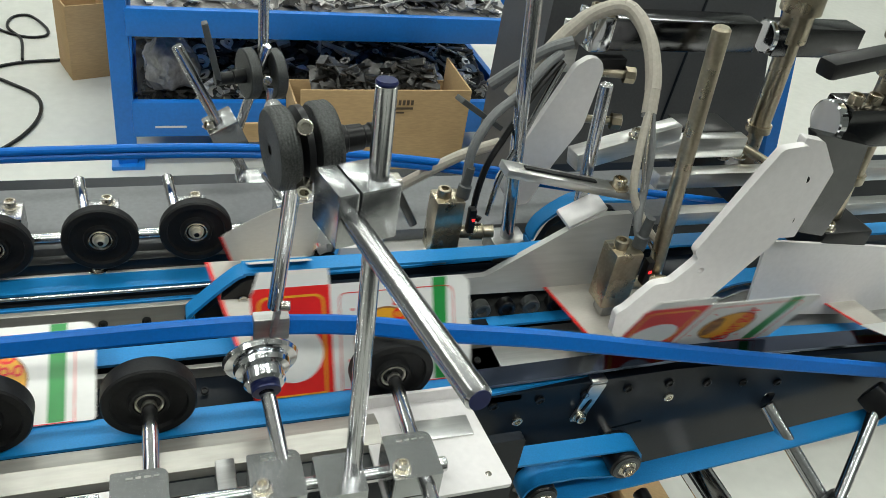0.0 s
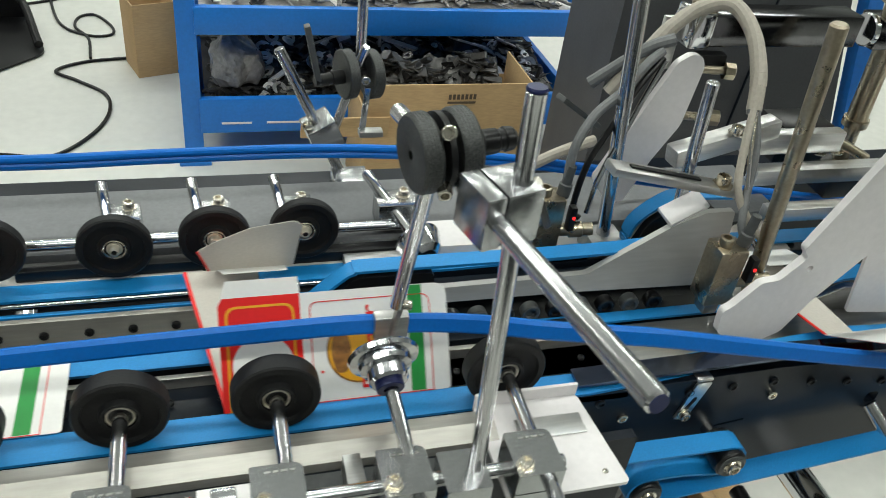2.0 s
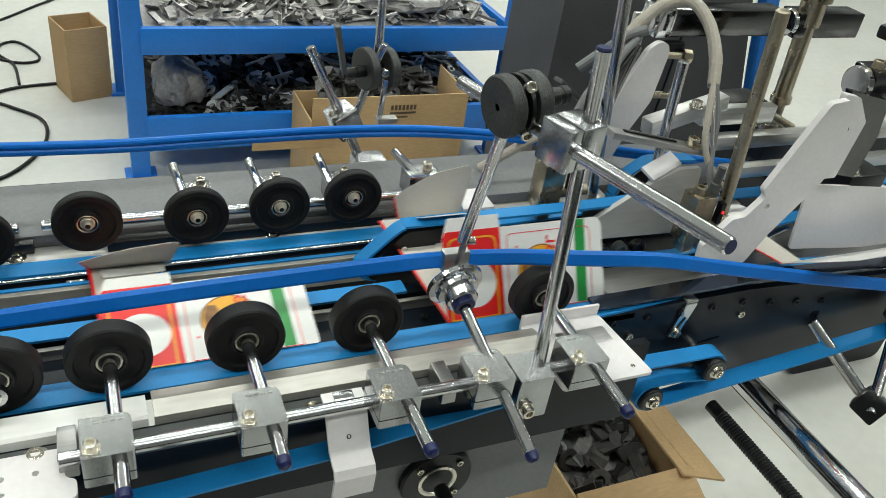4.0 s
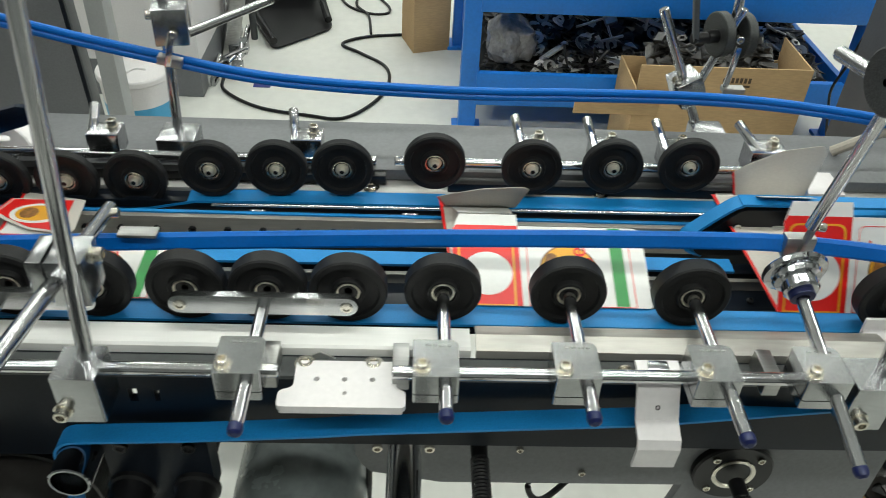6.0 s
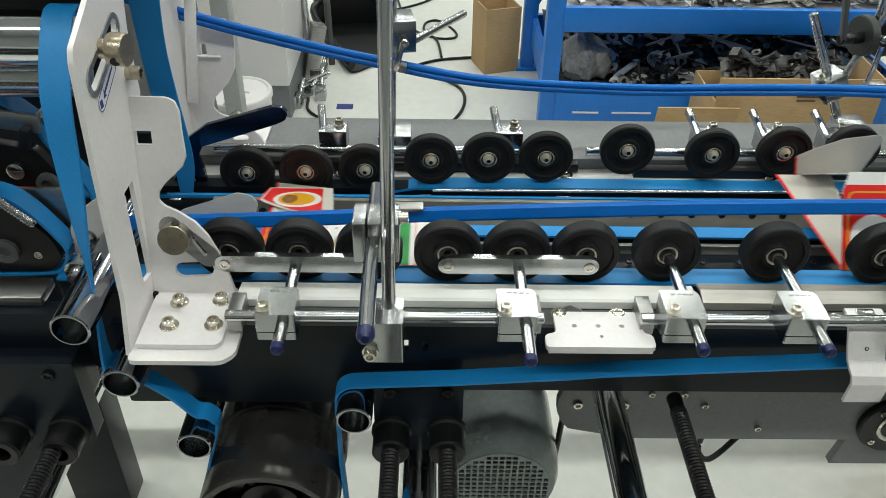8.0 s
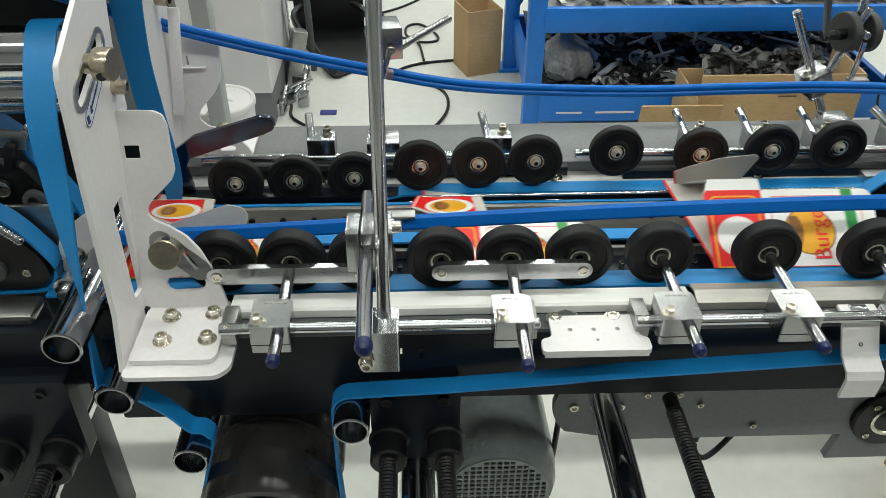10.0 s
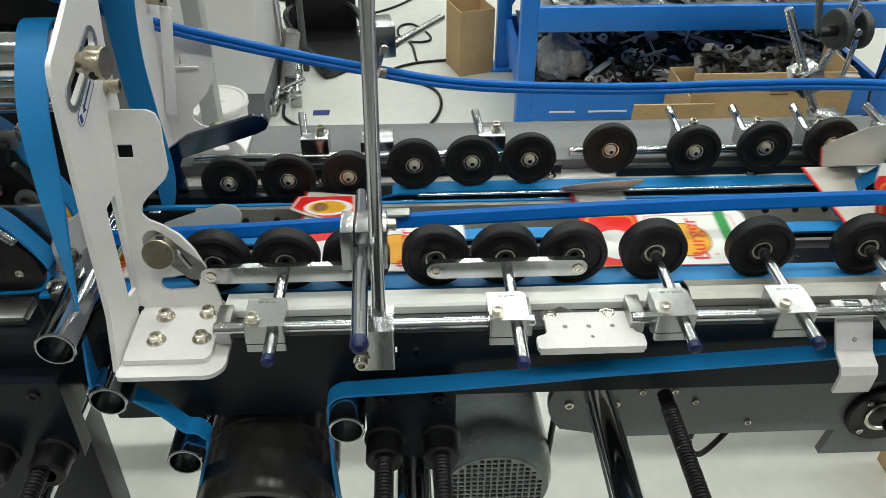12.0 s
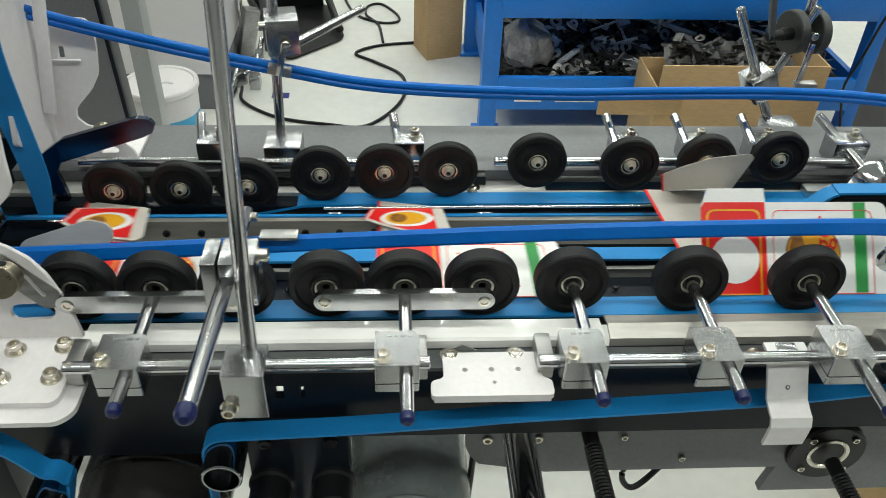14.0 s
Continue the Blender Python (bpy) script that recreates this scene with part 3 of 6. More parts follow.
def wheel_arm(x, tip_y, hub=None, wheel="rubber", lean=0.0):
    z = 0.8165
    t = thing("pressing_roller", (x, RY, 0.778), {"rubber": "black rubber pressing wheel on a clamped steel rod", "chrome": "chrome flanged pressing wheel on a clamped steel rod"}[wheel],
              "roller", "front pressing rollers")
    clamp_block(t, x, 0.367, z)
    stamped_bars(t, x, 0.367, z + 0.0086)
    hx = x if hub is None else hub
    hz, hy = (z, 0.448) if wheel == "rubber" else (0.843, 0.436)
    a, b = V(x - (hx - x), tip_y, z - (hz - z)), V(hx, hy, hz)
    part("axle_rod", rod(B(), a, b, 0.005), STEEL, t, "polished steel rod")
    part("rod_cap", lathe(B(), a + (b - a).normalized() * 0.004, a - b, [(0, 0.0051), (0.003, 0.0054), (0.0062, 0.0046), (0.0078, 0.0025), (0.008, 0)], 24), CAP, t, "dark blue rounded end cap")
    if wheel == "rubber":
        wheel_mesh("tyre", t, hx, 0.452, z)
    else:
        w = part("flanged_wheel", lathe(B(), (hx, 0.424, hz), (-0.05, 1, 0.30), [(0, 0.006), (0, 0.012), (0.002, 0.0135), (0.010, 0.0135), (0.011, 0.0175), (0.014, 0.0185), (0.0148, 0.0165), (0.016, 0.0165), (0.017, 0.0235), (0.020, 0.0245), (0.0215, 0.0235), (0.0215, 0.004)], 40), CHROME, t)
        part("collar", lathe(B(), (hx, 0.427, hz - 0.001), (0.05, -1, -0.30), [(0, 0.0095), (0.006, 0.0095), (0.0065, 0.009), (0.0065, 0.005)], 24), CAP, w)
    return t


for ax, tip, hub, kind in ((-0.209, 0.322, None, "rubber"), (-0.111, 0.322, None, "rubber"), (-0.013, 0.306, None, "rubber"), (0.064, 0.302, 0.058, "chrome"), (0.149, 0.302, 0.151, "rubber")):
    wheel_arm(ax, tip, hub, kind)


def bogie(x, tip_y, label):
    """Three wheels under one rocking bar on one rod."""
    z = 0.8165
    t = thing("roller_bogie", (x, RY, 0.778), label, "roller", "front pressing rollers")
    clamp_block(t, x, 0.367, z)
    stamped_bars(t, x, 0.367, z + 0.0086)
    part("axle_rod", rod(B(), (x, tip_y, z), (x, 0.43, z), 0.005), STEEL, t, "polished steel rod")
    part("rod_cap", lathe(B(), (x, tip_y + 0.004, z), (0, -1, 0), [(0, 0.0051), (0.003, 0.0054), (0.0062, 0.0046), (0.0078, 0.0025), (0.008, 0)], 24), CAP, t, "dark blue rounded end cap")
    bm = B()
    plate(bm, slot((x - 0.062, z + 0.0005), (x + 0.062, z + 0.0005), 0.0085, 8), front(0.432), 0.006)
    bar = part("rocker_bar", bm, BLOCK, t, "round-ended steel rocker bar")
    for dx in (-0.062, 0.062):
        part("pivot_bolt", lathe(B(), (x + dx, 0.4262, z), (0, -1, 0), [(0, 0), (0, 0.0048), (0.001, 0.0048), (0.0014, 0.0042), (0.0014, 0.0028), (0.0004, 0.0025), (0.0004, 0)], 20), NICKEL, bar)
    for dx in (-0.062, 0.0, 0.062):
        wheel_mesh("tyre", t, x + dx, 0.450, z)


bogie(-0.344, 0.309, "three black rubber wheels on a clamped steel rocker bar")
bogie(-0.538, 0.320, "three black rubber wheels on a clamped steel rocker bar")


def white_tab():
    t = thing("mounting_plate", (-0.28, 0.36, 0.785), "white enamelled stepped mounting plate with holes", "plate")
    bm = B()
    plate(bm, rounded([(-0.326, 0.348), (-0.236, 0.348), (-0.236, 0.363), (-0.243, 0.366), (-0.243, 0.392), (-0.316, 0.392), (-0.316, 0.366), (-0.326, 0.363)], 0.004), flat(0.7905), 0.0045,
          [circle(-0.300, 0.374, 0.0022, 12), circle(-0.280, 0.374, 0.0022, 12), circle(-0.260, 0.374, 0.0022, 12), circle(-0.279, 0.361, 0.0016, 12)])
    part("plate", bm, WHITE, t)
    part("lip", box(B(), (-0.281, 0.3495, 0.7892), (0.086, 0.003, 0.0035), 0.001), WHITE, t)
    part("riser", box(B(), (-0.2415, 0.380, 0.7955), (0.004, 0.010, 0.009), 0.001), WHITE, t)
    part("stud", rod(B(), (-0.273, 0.378, 0.762), (-0.273, 0.378, 0.790), 0.004), BLACK, t)


white_tab()


def z_bracket():
    t = thing("bent_bracket", (-0.035, 0.37, 0.71), "white bent sheet-metal bracket bolted to the front beam", "bracket")
    bm = B()
    path = [(0, 0.392, 0.800), (0, 0.385, 0.800), (0, 0.379, 0.797), (0, 0.372, 0.785), (0, 0.362, 0.770), (0, 0.354, 0.766), (0, 0.348, 0.764), (0, 0.345, 0.758), (0, 0.346, 0.746), (0, 0.347, 0.736)]
    sweep(bm, [(-0.051, y, z) for _, y, z in path], ribbon(0.032, 0.003), (0, -1, 0.6))
    part("strip", bm, WHITE, t)
    for dx in (-0.022, 0.020):
        part("bolt", screw(B(), (-0.051 + dx, 0.391, 0.789), (0, -1, 0.3), 0.005, 0.004, 0.0068), NICKEL, t)
    part("screw", screw(B(), (-0.051, 0.3665, 0.7785), (0, -0.8, 0.6), 0.002, 0.001), BLACK, t)
    part("tongue", box(B(), (-0.051, 0.386, 0.796), (0.016, 0.01, 0.014), 0.002), BLOCK, t)


z_bracket()


# ---- posts that carry the blue straps ----
def base_block(t, x, y, z, bolt_dx):
    bm = B()
    plate(bm, rounded([(x - 0.0155, y - 0.014), (x + 0.0145, y - 0.014), (x + 0.0145, y + 0.018), (x - 0.0155, y + 0.018)], 0.0015), flat(z + 0.004), 0.042)
    part("base_block", bm, BLOCK, t, "milled steel base block")
    part("base_bolt", screw(B(), (x + bolt_dx, y - 0.014, z + 0.016), (0, -1, 0), 0.0052, 0.006, 0.0068), NICKEL, t)


def left_post():
    x, y = -0.455, 0.357
    t = thing("strap_stand", (x, y, 0.772), "steel post with cross clamp and capped boom carrying a strap", "stand", "strap stands")
    base_block(t, x - 0.002, y + 0.002, 0.775, -0.012)
    part("post", rod(B(), (-0.4545, 0.364, 0.80), (-0.453, 0.432, 1.20), 0.0056), STEEL, t, "tall polished post")
    bm = box(B(), (-0.4768, 0.394, 0.8745), (0.0104, 0.030, 0.037), 0.0012)
    box(bm, (-0.4580, 0.394, 0.8745), (0.0240, 0.030, 0.037), 0.0012)
    part("cross_clamp", bm, BLOCK, t, "split steel cross clamp")
    part("clamp_screw", screw(B(), (-0.4460, 0.398, 0.886), (1, 0, 0), 0.005, 0.006, 0.0066), NICKEL, t)
    a, b = Vector((-0.4606, 0.238, 0.9065)), Vector((-0.4715, 0.500, 0.851))
    part("boom", rod(B(), a, b, 0.0056), STEEL, t, "polished boom")
    part("boom_cap", lathe(B(), a + (b - a).normalized() * 0.004, a - b, [(0, 0.0058), (0.004, 0.0061), (0.0075, 0.0051), (0.0095, 0.0026), (0.0098, 0)], 24), CAP, t, "dark blue rounded end cap")
    part("end_screw", screw(B(), b + V(0.004, -0.010, 0.002), (1, 0, 0), 0.004, 0.006), NICKEL, t)
    bm = box(B(), (x + 0.012, 0.473, 0.8475), (0.03, 0.012, 0.003), 0.001)
    part("strap_clip", bm, SHEET, t, "small bent steel strap clip")


left_post()


def right_post():
    x, y = 0.106, 0.370
    t = thing("strap_stand", (x, y, 0.768), "steel post with a cross clamp, knurled discs and a long boom", "stand", "strap stands")
    base_block(t, x - 0.008, y - 0.002, 0.768, -0.006)
    part("post", rod(B(), (x, y, 0.80), (x - 0.002, y + 0.018, 1.070), 0.0054), STEEL, t, "tall polished post")
    part("post_cap", lathe(B(), (x - 0.002, y + 0.018, 1.070), (0, 0.07, 1), [(0, 0.0054), (0.001, 0.0055), (0.002, 0.005), (0.002, 0)], 24), CAP, t, "dark blue cap")
    c = Vector((0.0945, 0.386, 1.006))
    u = V(math.cos(radians(14)), math.sin(radians(14)), 0)
    bm = box(B(), c - u * 0.0115, (0.0110, 0.029, 0.031), 0.0012, (0, 0, 14))
    box(bm, c + u * 0.0060, (0.0220, 0.029, 0.031), 0.0012, (0, 0, 14))
    part("cross_clamp", bm, BLOCK, t, "split steel cross clamp")
    part("clamp_screw", screw(B(), c + u * 0.017 + V(0, 0, 0.008), u, 0.005, 0.005, 0.0066), NICKEL, t)
    bm = B()
    box(bm, c + V(0.028, 0.008, -0.008), (0.005, 0.009, 0.036), 0.002, (20, -28, 0))
    part("clamp_lever", bm, BLACK, t, "black clamping lever")
    a, b = Vector((0.106, 0.236, 1.019)), Vector((0.071, 0.516, 0.993))
    part("boom", rod(B(), a, b, 0.0056, 0.0012), STEEL, t, "long polished boom")
    part("boom_end", lathe(B(), a, a - b, [(0, 0.0045), (0.0004, 0.0045), (0.0004, 0)], 24), CAP, t, "dark painted rod end")
    # knurled discs on one axle
    ax = Vector((1, 0.16, 0.05)).normalized()
    d0 = Vector((0.0571, 0.428, 1.013))
    for d, w, name, m in ((0.0, 0.0115, "knurled_disc", KNURL), (0.0225, 0.012, "knurled_disc", KNURL)):
        bm = B()
        R = 0.0222
        prof = [(0, 0.0025), (0.0004, 0.0030), (0, 0.004), (0, R - 0.0015), (0.0015, R)] + [(0.0015 + (w - 0.003) * k / 10, R + (0.0003 if k % 2 else 0)) for k in range(1, 10)] + [(w - 0.0015, R), (w, R - 0.0015), (w, 0)]
        lathe(bm, d0 + ax * d, ax, prof, 64)
        part(name, bm, m, t, "dark grey knurled clamping disc")
    part("spacer_disc", lathe(B(), d0 + ax * 0.0150, ax, [(0, 0), (0, 0.0215), (0.0035, 0.0215), (0.0035, 0)], 40), BLACK, t)
    part("axle", rod(B(), d0 + ax * 0.012, d0 + ax * 0.042, 0.008), BLACK, t)
    part("lever_grip", lathe(B(), d0 + ax * 0.039, ax, [(0, 0.0055), (0.001, 0.0075), (0.012, 0.0072), (0.013, 0.0062), (0.016, 0.0062), (0.017, 0.0072), (0.022, 0.0068), (0.024, 0.005), (0.024, 0)], 20), BLACK, t, "black plastic grip")
    for s in (0.017, -0.012):
        part("disc_screw", screw(B(), d0 + ax * 0.0165 + V(0, -0.012 if s > 0 else -0.018, s), (-0.1, -0.5, 0.3 if s > 0 else -0.1), 0.0042, 0.0075), NICKEL, t)
    lo = Vector((0.068, 0.462, 0.876))
    hi = d0 + ax * 0.0165 + V(0, 0.006, -0.012)
    part("drop_rod", rod(B(), lo, hi, 0.0048), STEEL, t, "slim drop rod")
    bm = box(B(), lo + V(0.001, 0.001, -0.013), (0.004, 0.006, 0.030), 0.001, (0, 8, 0))
    part("drop_tongue", bm, SHEET, t)
    part("tongue_screw", screw(B(), lo + V(0.004, -0.002, 0.002), (1, -0.2, 0), 0.0035, 0.006), NICKEL, t)
    part("strap_clip", box(B(), (0.067, 0.4690, 0.8535), (0.024, 0.010, 0.019), 0.0015), SHEET, t, "bent steel strap clip")


right_post()

# straps
pts = smooth_path([(-0.72, 0.473, 0.826), (-0.6, 0.474, 0.830), (-0.4, 0.476, 0.8385), (-0.2, 0.475, 0.8475), (0.0, 0.472, 0.8535), (0.07, 0.470, 0.853), (0.125, 0.462, 0.853), (0.18, 0.440, 0.859), (0.245, 0.425, 0.859), (0.319, 0.425, 0.841), (0.432, 0.425, 0.8135), (0.565, 0.425, 0.783), (0.62, 0.425, 0.771), (0.85, 0.425, 0.725)], 8)
SEC = [(-0.0030, -0.0065), (0.0018, -0.0068), (0.0030, -0.005), (0.0030, 0.004), (0.0012, 0.0068), (-0.0014, 0.0068), (-0.003, 0.005)]
solo("guide_strap", sweep(B(), pts, SEC, (0, 0.35, 1)), STRAP, "royal blue flat guide strap stretched over the front belt", "strap", group="blue guide straps")
pts = smooth_path([(-0.80, 0.68, 0.985), (-0.68, 0.68, 0.945), (-0.58, 0.68, 0.918), (-0.468, 0.68, 0.893), (-0.36, 0.68, 0.874), (-0.2, 0.68, 0.8665), (-0.08, 0.68, 0.868), (0.03, 0.68, 0.8685), (0.12, 0.68, 0.864), (0.22, 0.68, 0.852), (0.31, 0.68, 0.837), (0.42, 0.68, 0.815), (0.7, 0.68, 0.77)], 8)
SEC2 = arc(0, 0.0032, 0.0036, -60, 240, 9) + arc(0, -0.0032, 0.0036, 120, 420, 9)
solo("guide_strap", sweep(B(), pts, SEC2), STRAP, "royal blue twin-ribbed guide strap above the rear rollers", "strap", group="blue guide straps")


# ---- rear carriage ----
def rear_carriage():
    t = thing("rear_carriage", (-0.2, 0.68, 0.72), "grey painted conveyor table with a steel rail behind the cartons", "conveyor frame")
    part("table_top", box(B(), (-0.10, 0.692, 0.793), (1.25, 0.092, 0.012), 0.0015), GREYP, t)
    part("table_skirt", box(B(), (-0.10, 0.734, 0.742), (1.25, 0.006, 0.09), 0.001), GREYP, t)
    part("ledge", box(B(), (-0.20, 0.636, 0.7835), (1.05, 0.022, 0.006), 0.001), PALE, t, "bright aluminium ledge")
    part("belt_rail", box(B(), (-0.10, 0.6155, 0.779), (1.25, 0.018, 0.008), 0.001), NAVY, t)
    part("inner_rail", box(B(), (-0.27, 0.584, 0.7685), (0.76, 0.006, 0.03), 0.001), DULLAL, t, "worn steel rail with a row of screws")
    part("lower_rail", box(B(), (-0.10, 0.600, 0.735), (1.25, 0.03, 0.05), 0.001), NAVY, t)
    for k in range(22):
        part("screw", screw(B(), (-0.632 + k * 0.0325, 0.581, 0.770), (0, -1, 0), 0.0036, 0.0025), BLACK, t)
    part("thin_rod", rod(B(), (-0.42, 0.5945, 0.7885), (0.13, 0.5935, 0.7925), 0.0016), STEEL, t)
    part("guide_bar", box(B(), (-0.03, 0.634, 0.7905), (0.34, 0.012, 0.012), 0.001), BLACK, t, "black bar below the roller rod")
    part("guide_bar", box(B(), (-0.44, 0.642, 0.7925), (0.36, 0.012, 0.010), 0.001), BLACK, t, "black bar below the roller rod")
    for x in (-0.275, -0.05, 0.075, -0.52):
        part("pad_screw", screw(B(), (x, 0.632, 0.7865), (0, 0, 1), 0.006, 0.002, 0.009), NICKEL, t)
    part("pad", box(B(), (0.10, 0.630, 0.790), (0.075, 0.032, 0.008), 0.001), ALU, t, "bright aluminium pad")
    part("pad", box(B(), (0.165, 0.64, 0.795), (0.045, 0.04, 0.012), 0.001), WHITE, t)
    return t


rear_carriage()
support_rod(-0.252, 0.125, 0.647, 0.8085, "polished round steel rod behind the rear rollers")
support_rod(-0.66, -0.27, 0.650, 0.806, "polished round steel rod behind the rear rollers")


def rear_roller(x, z, y=0.628, clamp=None, r=0.0288):
    t = thing("pressing_roller", (x, y, z - r), "black rubber roller on the rear table with a bright hub screw", "roller", "rear pressing rollers")
    wheel_mesh("tyre", t, x, y, z, r, 0.010)
    hub = part("hub_screw", lathe(B(), (x, y - 0.003, z), (0, -1, 0), [(0, 0.0062), (0.0012, 0.0062), (0.0014, 0.0052), (0.0036, 0.0050), (0.0056, 0.0040), (0.0064, 0.0026), (0.0052, 0.0024), (0.0052, 0)], 20), HUBM, t)
    part("hex_socket", lathe(B(), (x, y - 0.0083, z), (0, -1, 0), [(0, 0.0023), (0.0004, 0.0023), (0.0004, 0)], 6), BLACK, hub, "dark hexagon socket")
    part("axle", rod(B(), (x, y, z), (x, 0.655, z), 0.005), STEEL, t)
    if clamp is not None:
        cx = x + clamp
        bm = box(B(), (cx, 0.660, 0.8165), (0.030, 0.026, 0.024), 0.0015)
        part("clamp_block", bm, BLOCK, t)
        part("clamp_screw", screw(B(), (cx + 0.006, 0.664, 0.8285), (0, 0, 1), 0.0046, 0.006, 0.006), NICKEL, t)
        part("clamp_rod", rod(B(), (cx - 0.010, 0.650, 0.822), (cx - 0.016, 0.690, 0.838), 0.0045), STEEL, t)


for rx_, rz_, cl in ((-0.617, 0.802, None), (-0.555, 0.802, 0.026), (-0.492, 0.803, None), (-0.422, 0.814, None), (-0.361, 0.8145, 0.024), (-0.300, 0.815, None), (-0.214, 0.822, None),
                     (-0.122, 0.8155, 0.004), (-0.045, 0.8165, -0.001), (0.028, 0.8175, -0.004)):
    rear_roller(rx_, rz_ + 0.0075 + 0.0167 * rx_, 0.612 + 0.014 * (rx_ + 0.62) / 0.65, cl)


def cone_roller():
    t = thing("cone_guide", (0.115, 0.63, 0.79), "chrome cone guide on a slanted steel rod", "roller")
    bm = box(B(), (0.115, 0.662, 0.815), (0.036, 0.028, 0.026), 0.0015)
    part("clamp_block", bm, BLOCK, t)
    part("clamp_screw", screw(B(), (0.122, 0.664, 0.828), (0, 0, 1), 0.0048, 0.006, 0.0064), NICKEL, t)
    part("slant_rod", rod(B(), (0.092, 0.690, 0.838), (0.128, 0.620, 0.806), 0.0048), STEEL, t)
    part("cone", lathe(B(), (0.135, 0.612, 0.796), (-0.25, 1, 0.25), [(0, 0.006), (0, 0.010), (0.004, 0.016), (0.018, 0.0215), (0.022, 0.0215), (0.023, 0.019), (0.023, 0)], 36), CHROME, t)
    part("cone_bore", lathe(B(), (0.1352, 0.6115, 0.7958), (0.25, -1, -0.25), [(0, 0), (0.0006, 0.0075), (0.0002, 0.009)], 24), BLACK, t)


cone_roller()


def rear_stand_a():
    t = thing("strap_stand", (-0.467, 0.681, 0.799), "slim steel post with a clamp holding the rear strap", "stand", "strap stands")
    part("base_block", box(B(), (-0.462, 0.668, 0.810), (0.036, 0.036, 0.024), 0.0015), BLOCK, t)
    part("post", rod(B(), (-0.467, 0.681, 0.80), (-0.462, 0.694, 1.02), 0.0048), STEEL, t, "slim polished post")
    part("cross_clamp", box(B(), (-0.456, 0.684, 0.928), (0.030, 0.036, 0.034), 0.0015, (0, 0, 10)), BLOCK, t, "steel cross clamp")
    part("clamp_screw", screw(B(), (-0.470, 0.680, 0.935), (-1, -0.2, 0), 0.0045, 0.007), NICKEL, t)
    part("hook_screw", screw(B(), (-0.450, 0.664, 0.924), (0, -1, 0), 0.0045, 0.005), NICKEL, t)
    part("arm", rod(B(), (-0.448, 0.682, 0.915), (-0.385, 0.80, 0.905), 0.0045), STEEL, t)
    part("drop_bar", box(B(), (-0.456, 0.663, 0.908), (0.006, 0.003, 0.032), 0.001, (0, 14, 0)), STEEL, t)
    part("strap_clip", box(B(), (-0.460, 0.6745, 0.8935), (0.022, 0.012, 0.008), 0.001, (0, 12, 0)), SHEET, t, "bent steel strap clip")


rear_stand_a()


def rear_stand_b():
    t = thing("strap_stand", (0.09, 0.765, 0.76), "leaning steel rods with knurled discs holding the rear strap", "stand", "strap stands")
    part("base_block", box(B(), (0.092, 0.757, 0.775), (0.036, 0.04, 0.034), 0.0015), BLOCK, t)
    part("post", rod(B(), (0.094, 0.772, 0.765), (0.024, 0.792, 0.914), 0.0052), STEEL, t, "leaning polished post")
    part("cross_clamp", box(B(), (0.066, 0.786, 0.828), (0.030, 0.034, 0.030), 0.0015, (0, -24, 10)), BLOCK, t, "steel cross clamp")
    part("clamp_screw", screw(B(), (0.052, 0.776, 0.840), (-1, -0.4, 0.4), 0.0046, 0.006), NICKEL, t)
    part("brace", rod(B(), (0.070, 0.790, 0.80), (0.104, 0.778, 0.922), 0.0046), STEEL, t)
    part("upright", rod(B(), (0.102, 0.790, 0.885), (0.102, 0.800, 1.08), 0.005), STEEL, t, "slim upright rod")
    for d in (-0.014, 0.010):
        part("knurled_disc", lathe(B(), (0.097 + d, 0.787, 0.889), (1, 0.25, 0), [(0, 0), (0, 0.0225), (0.001, 0.024), (0.010, 0.024), (0.011, 0.0225), (0.011, 0)], 44), KNURL, t, "dark grey knurled clamping disc")
    part("axle", rod(B(), (0.072, 0.780, 0.889), (0.12, 0.792, 0.889), 0.007), BLACK, t)
    part("lever_hub", rod(B(), (0.056, 0.776, 0.888), (0.080, 0.782, 0.889), 0.006), BLACK, t)
    part("lever", box(B(), (0.054, 0.776, 0.914), (0.006, 0.010, 0.060), 0.002, (0, -12, 0)), DGREY, t, "dark clamping lever")
    part("disc_screw", screw(B(), (0.103, 0.770, 0.893), (0, -1, 0), 0.0045, 0.006), NICKEL, t)
    part("drop_bar", box(B(), (0.105, 0.772, 0.858), (0.006, 0.004, 0.05), 0.001, (0, 4, 0)), STEEL, t)
    part("strap_clip", box(B(), (0.112, 0.771, 0.834), (0.024, 0.012, 0.006), 0.001), SHEET, t, "bent steel strap clip")


rear_stand_b()


# ---- delivery end: white brackets, swing arms, tubes ----
WING = radians(14)     # the wings of the white brackets lean back


def leaning(x, y, z):
    """x-s drawings on a leaning plate whose foot is at y, z; they face the viewer's side."""
    return Matrix.Translation((x, y, z)) @ Matrix.Rotation(-WING, 4, "X") @ FRONT


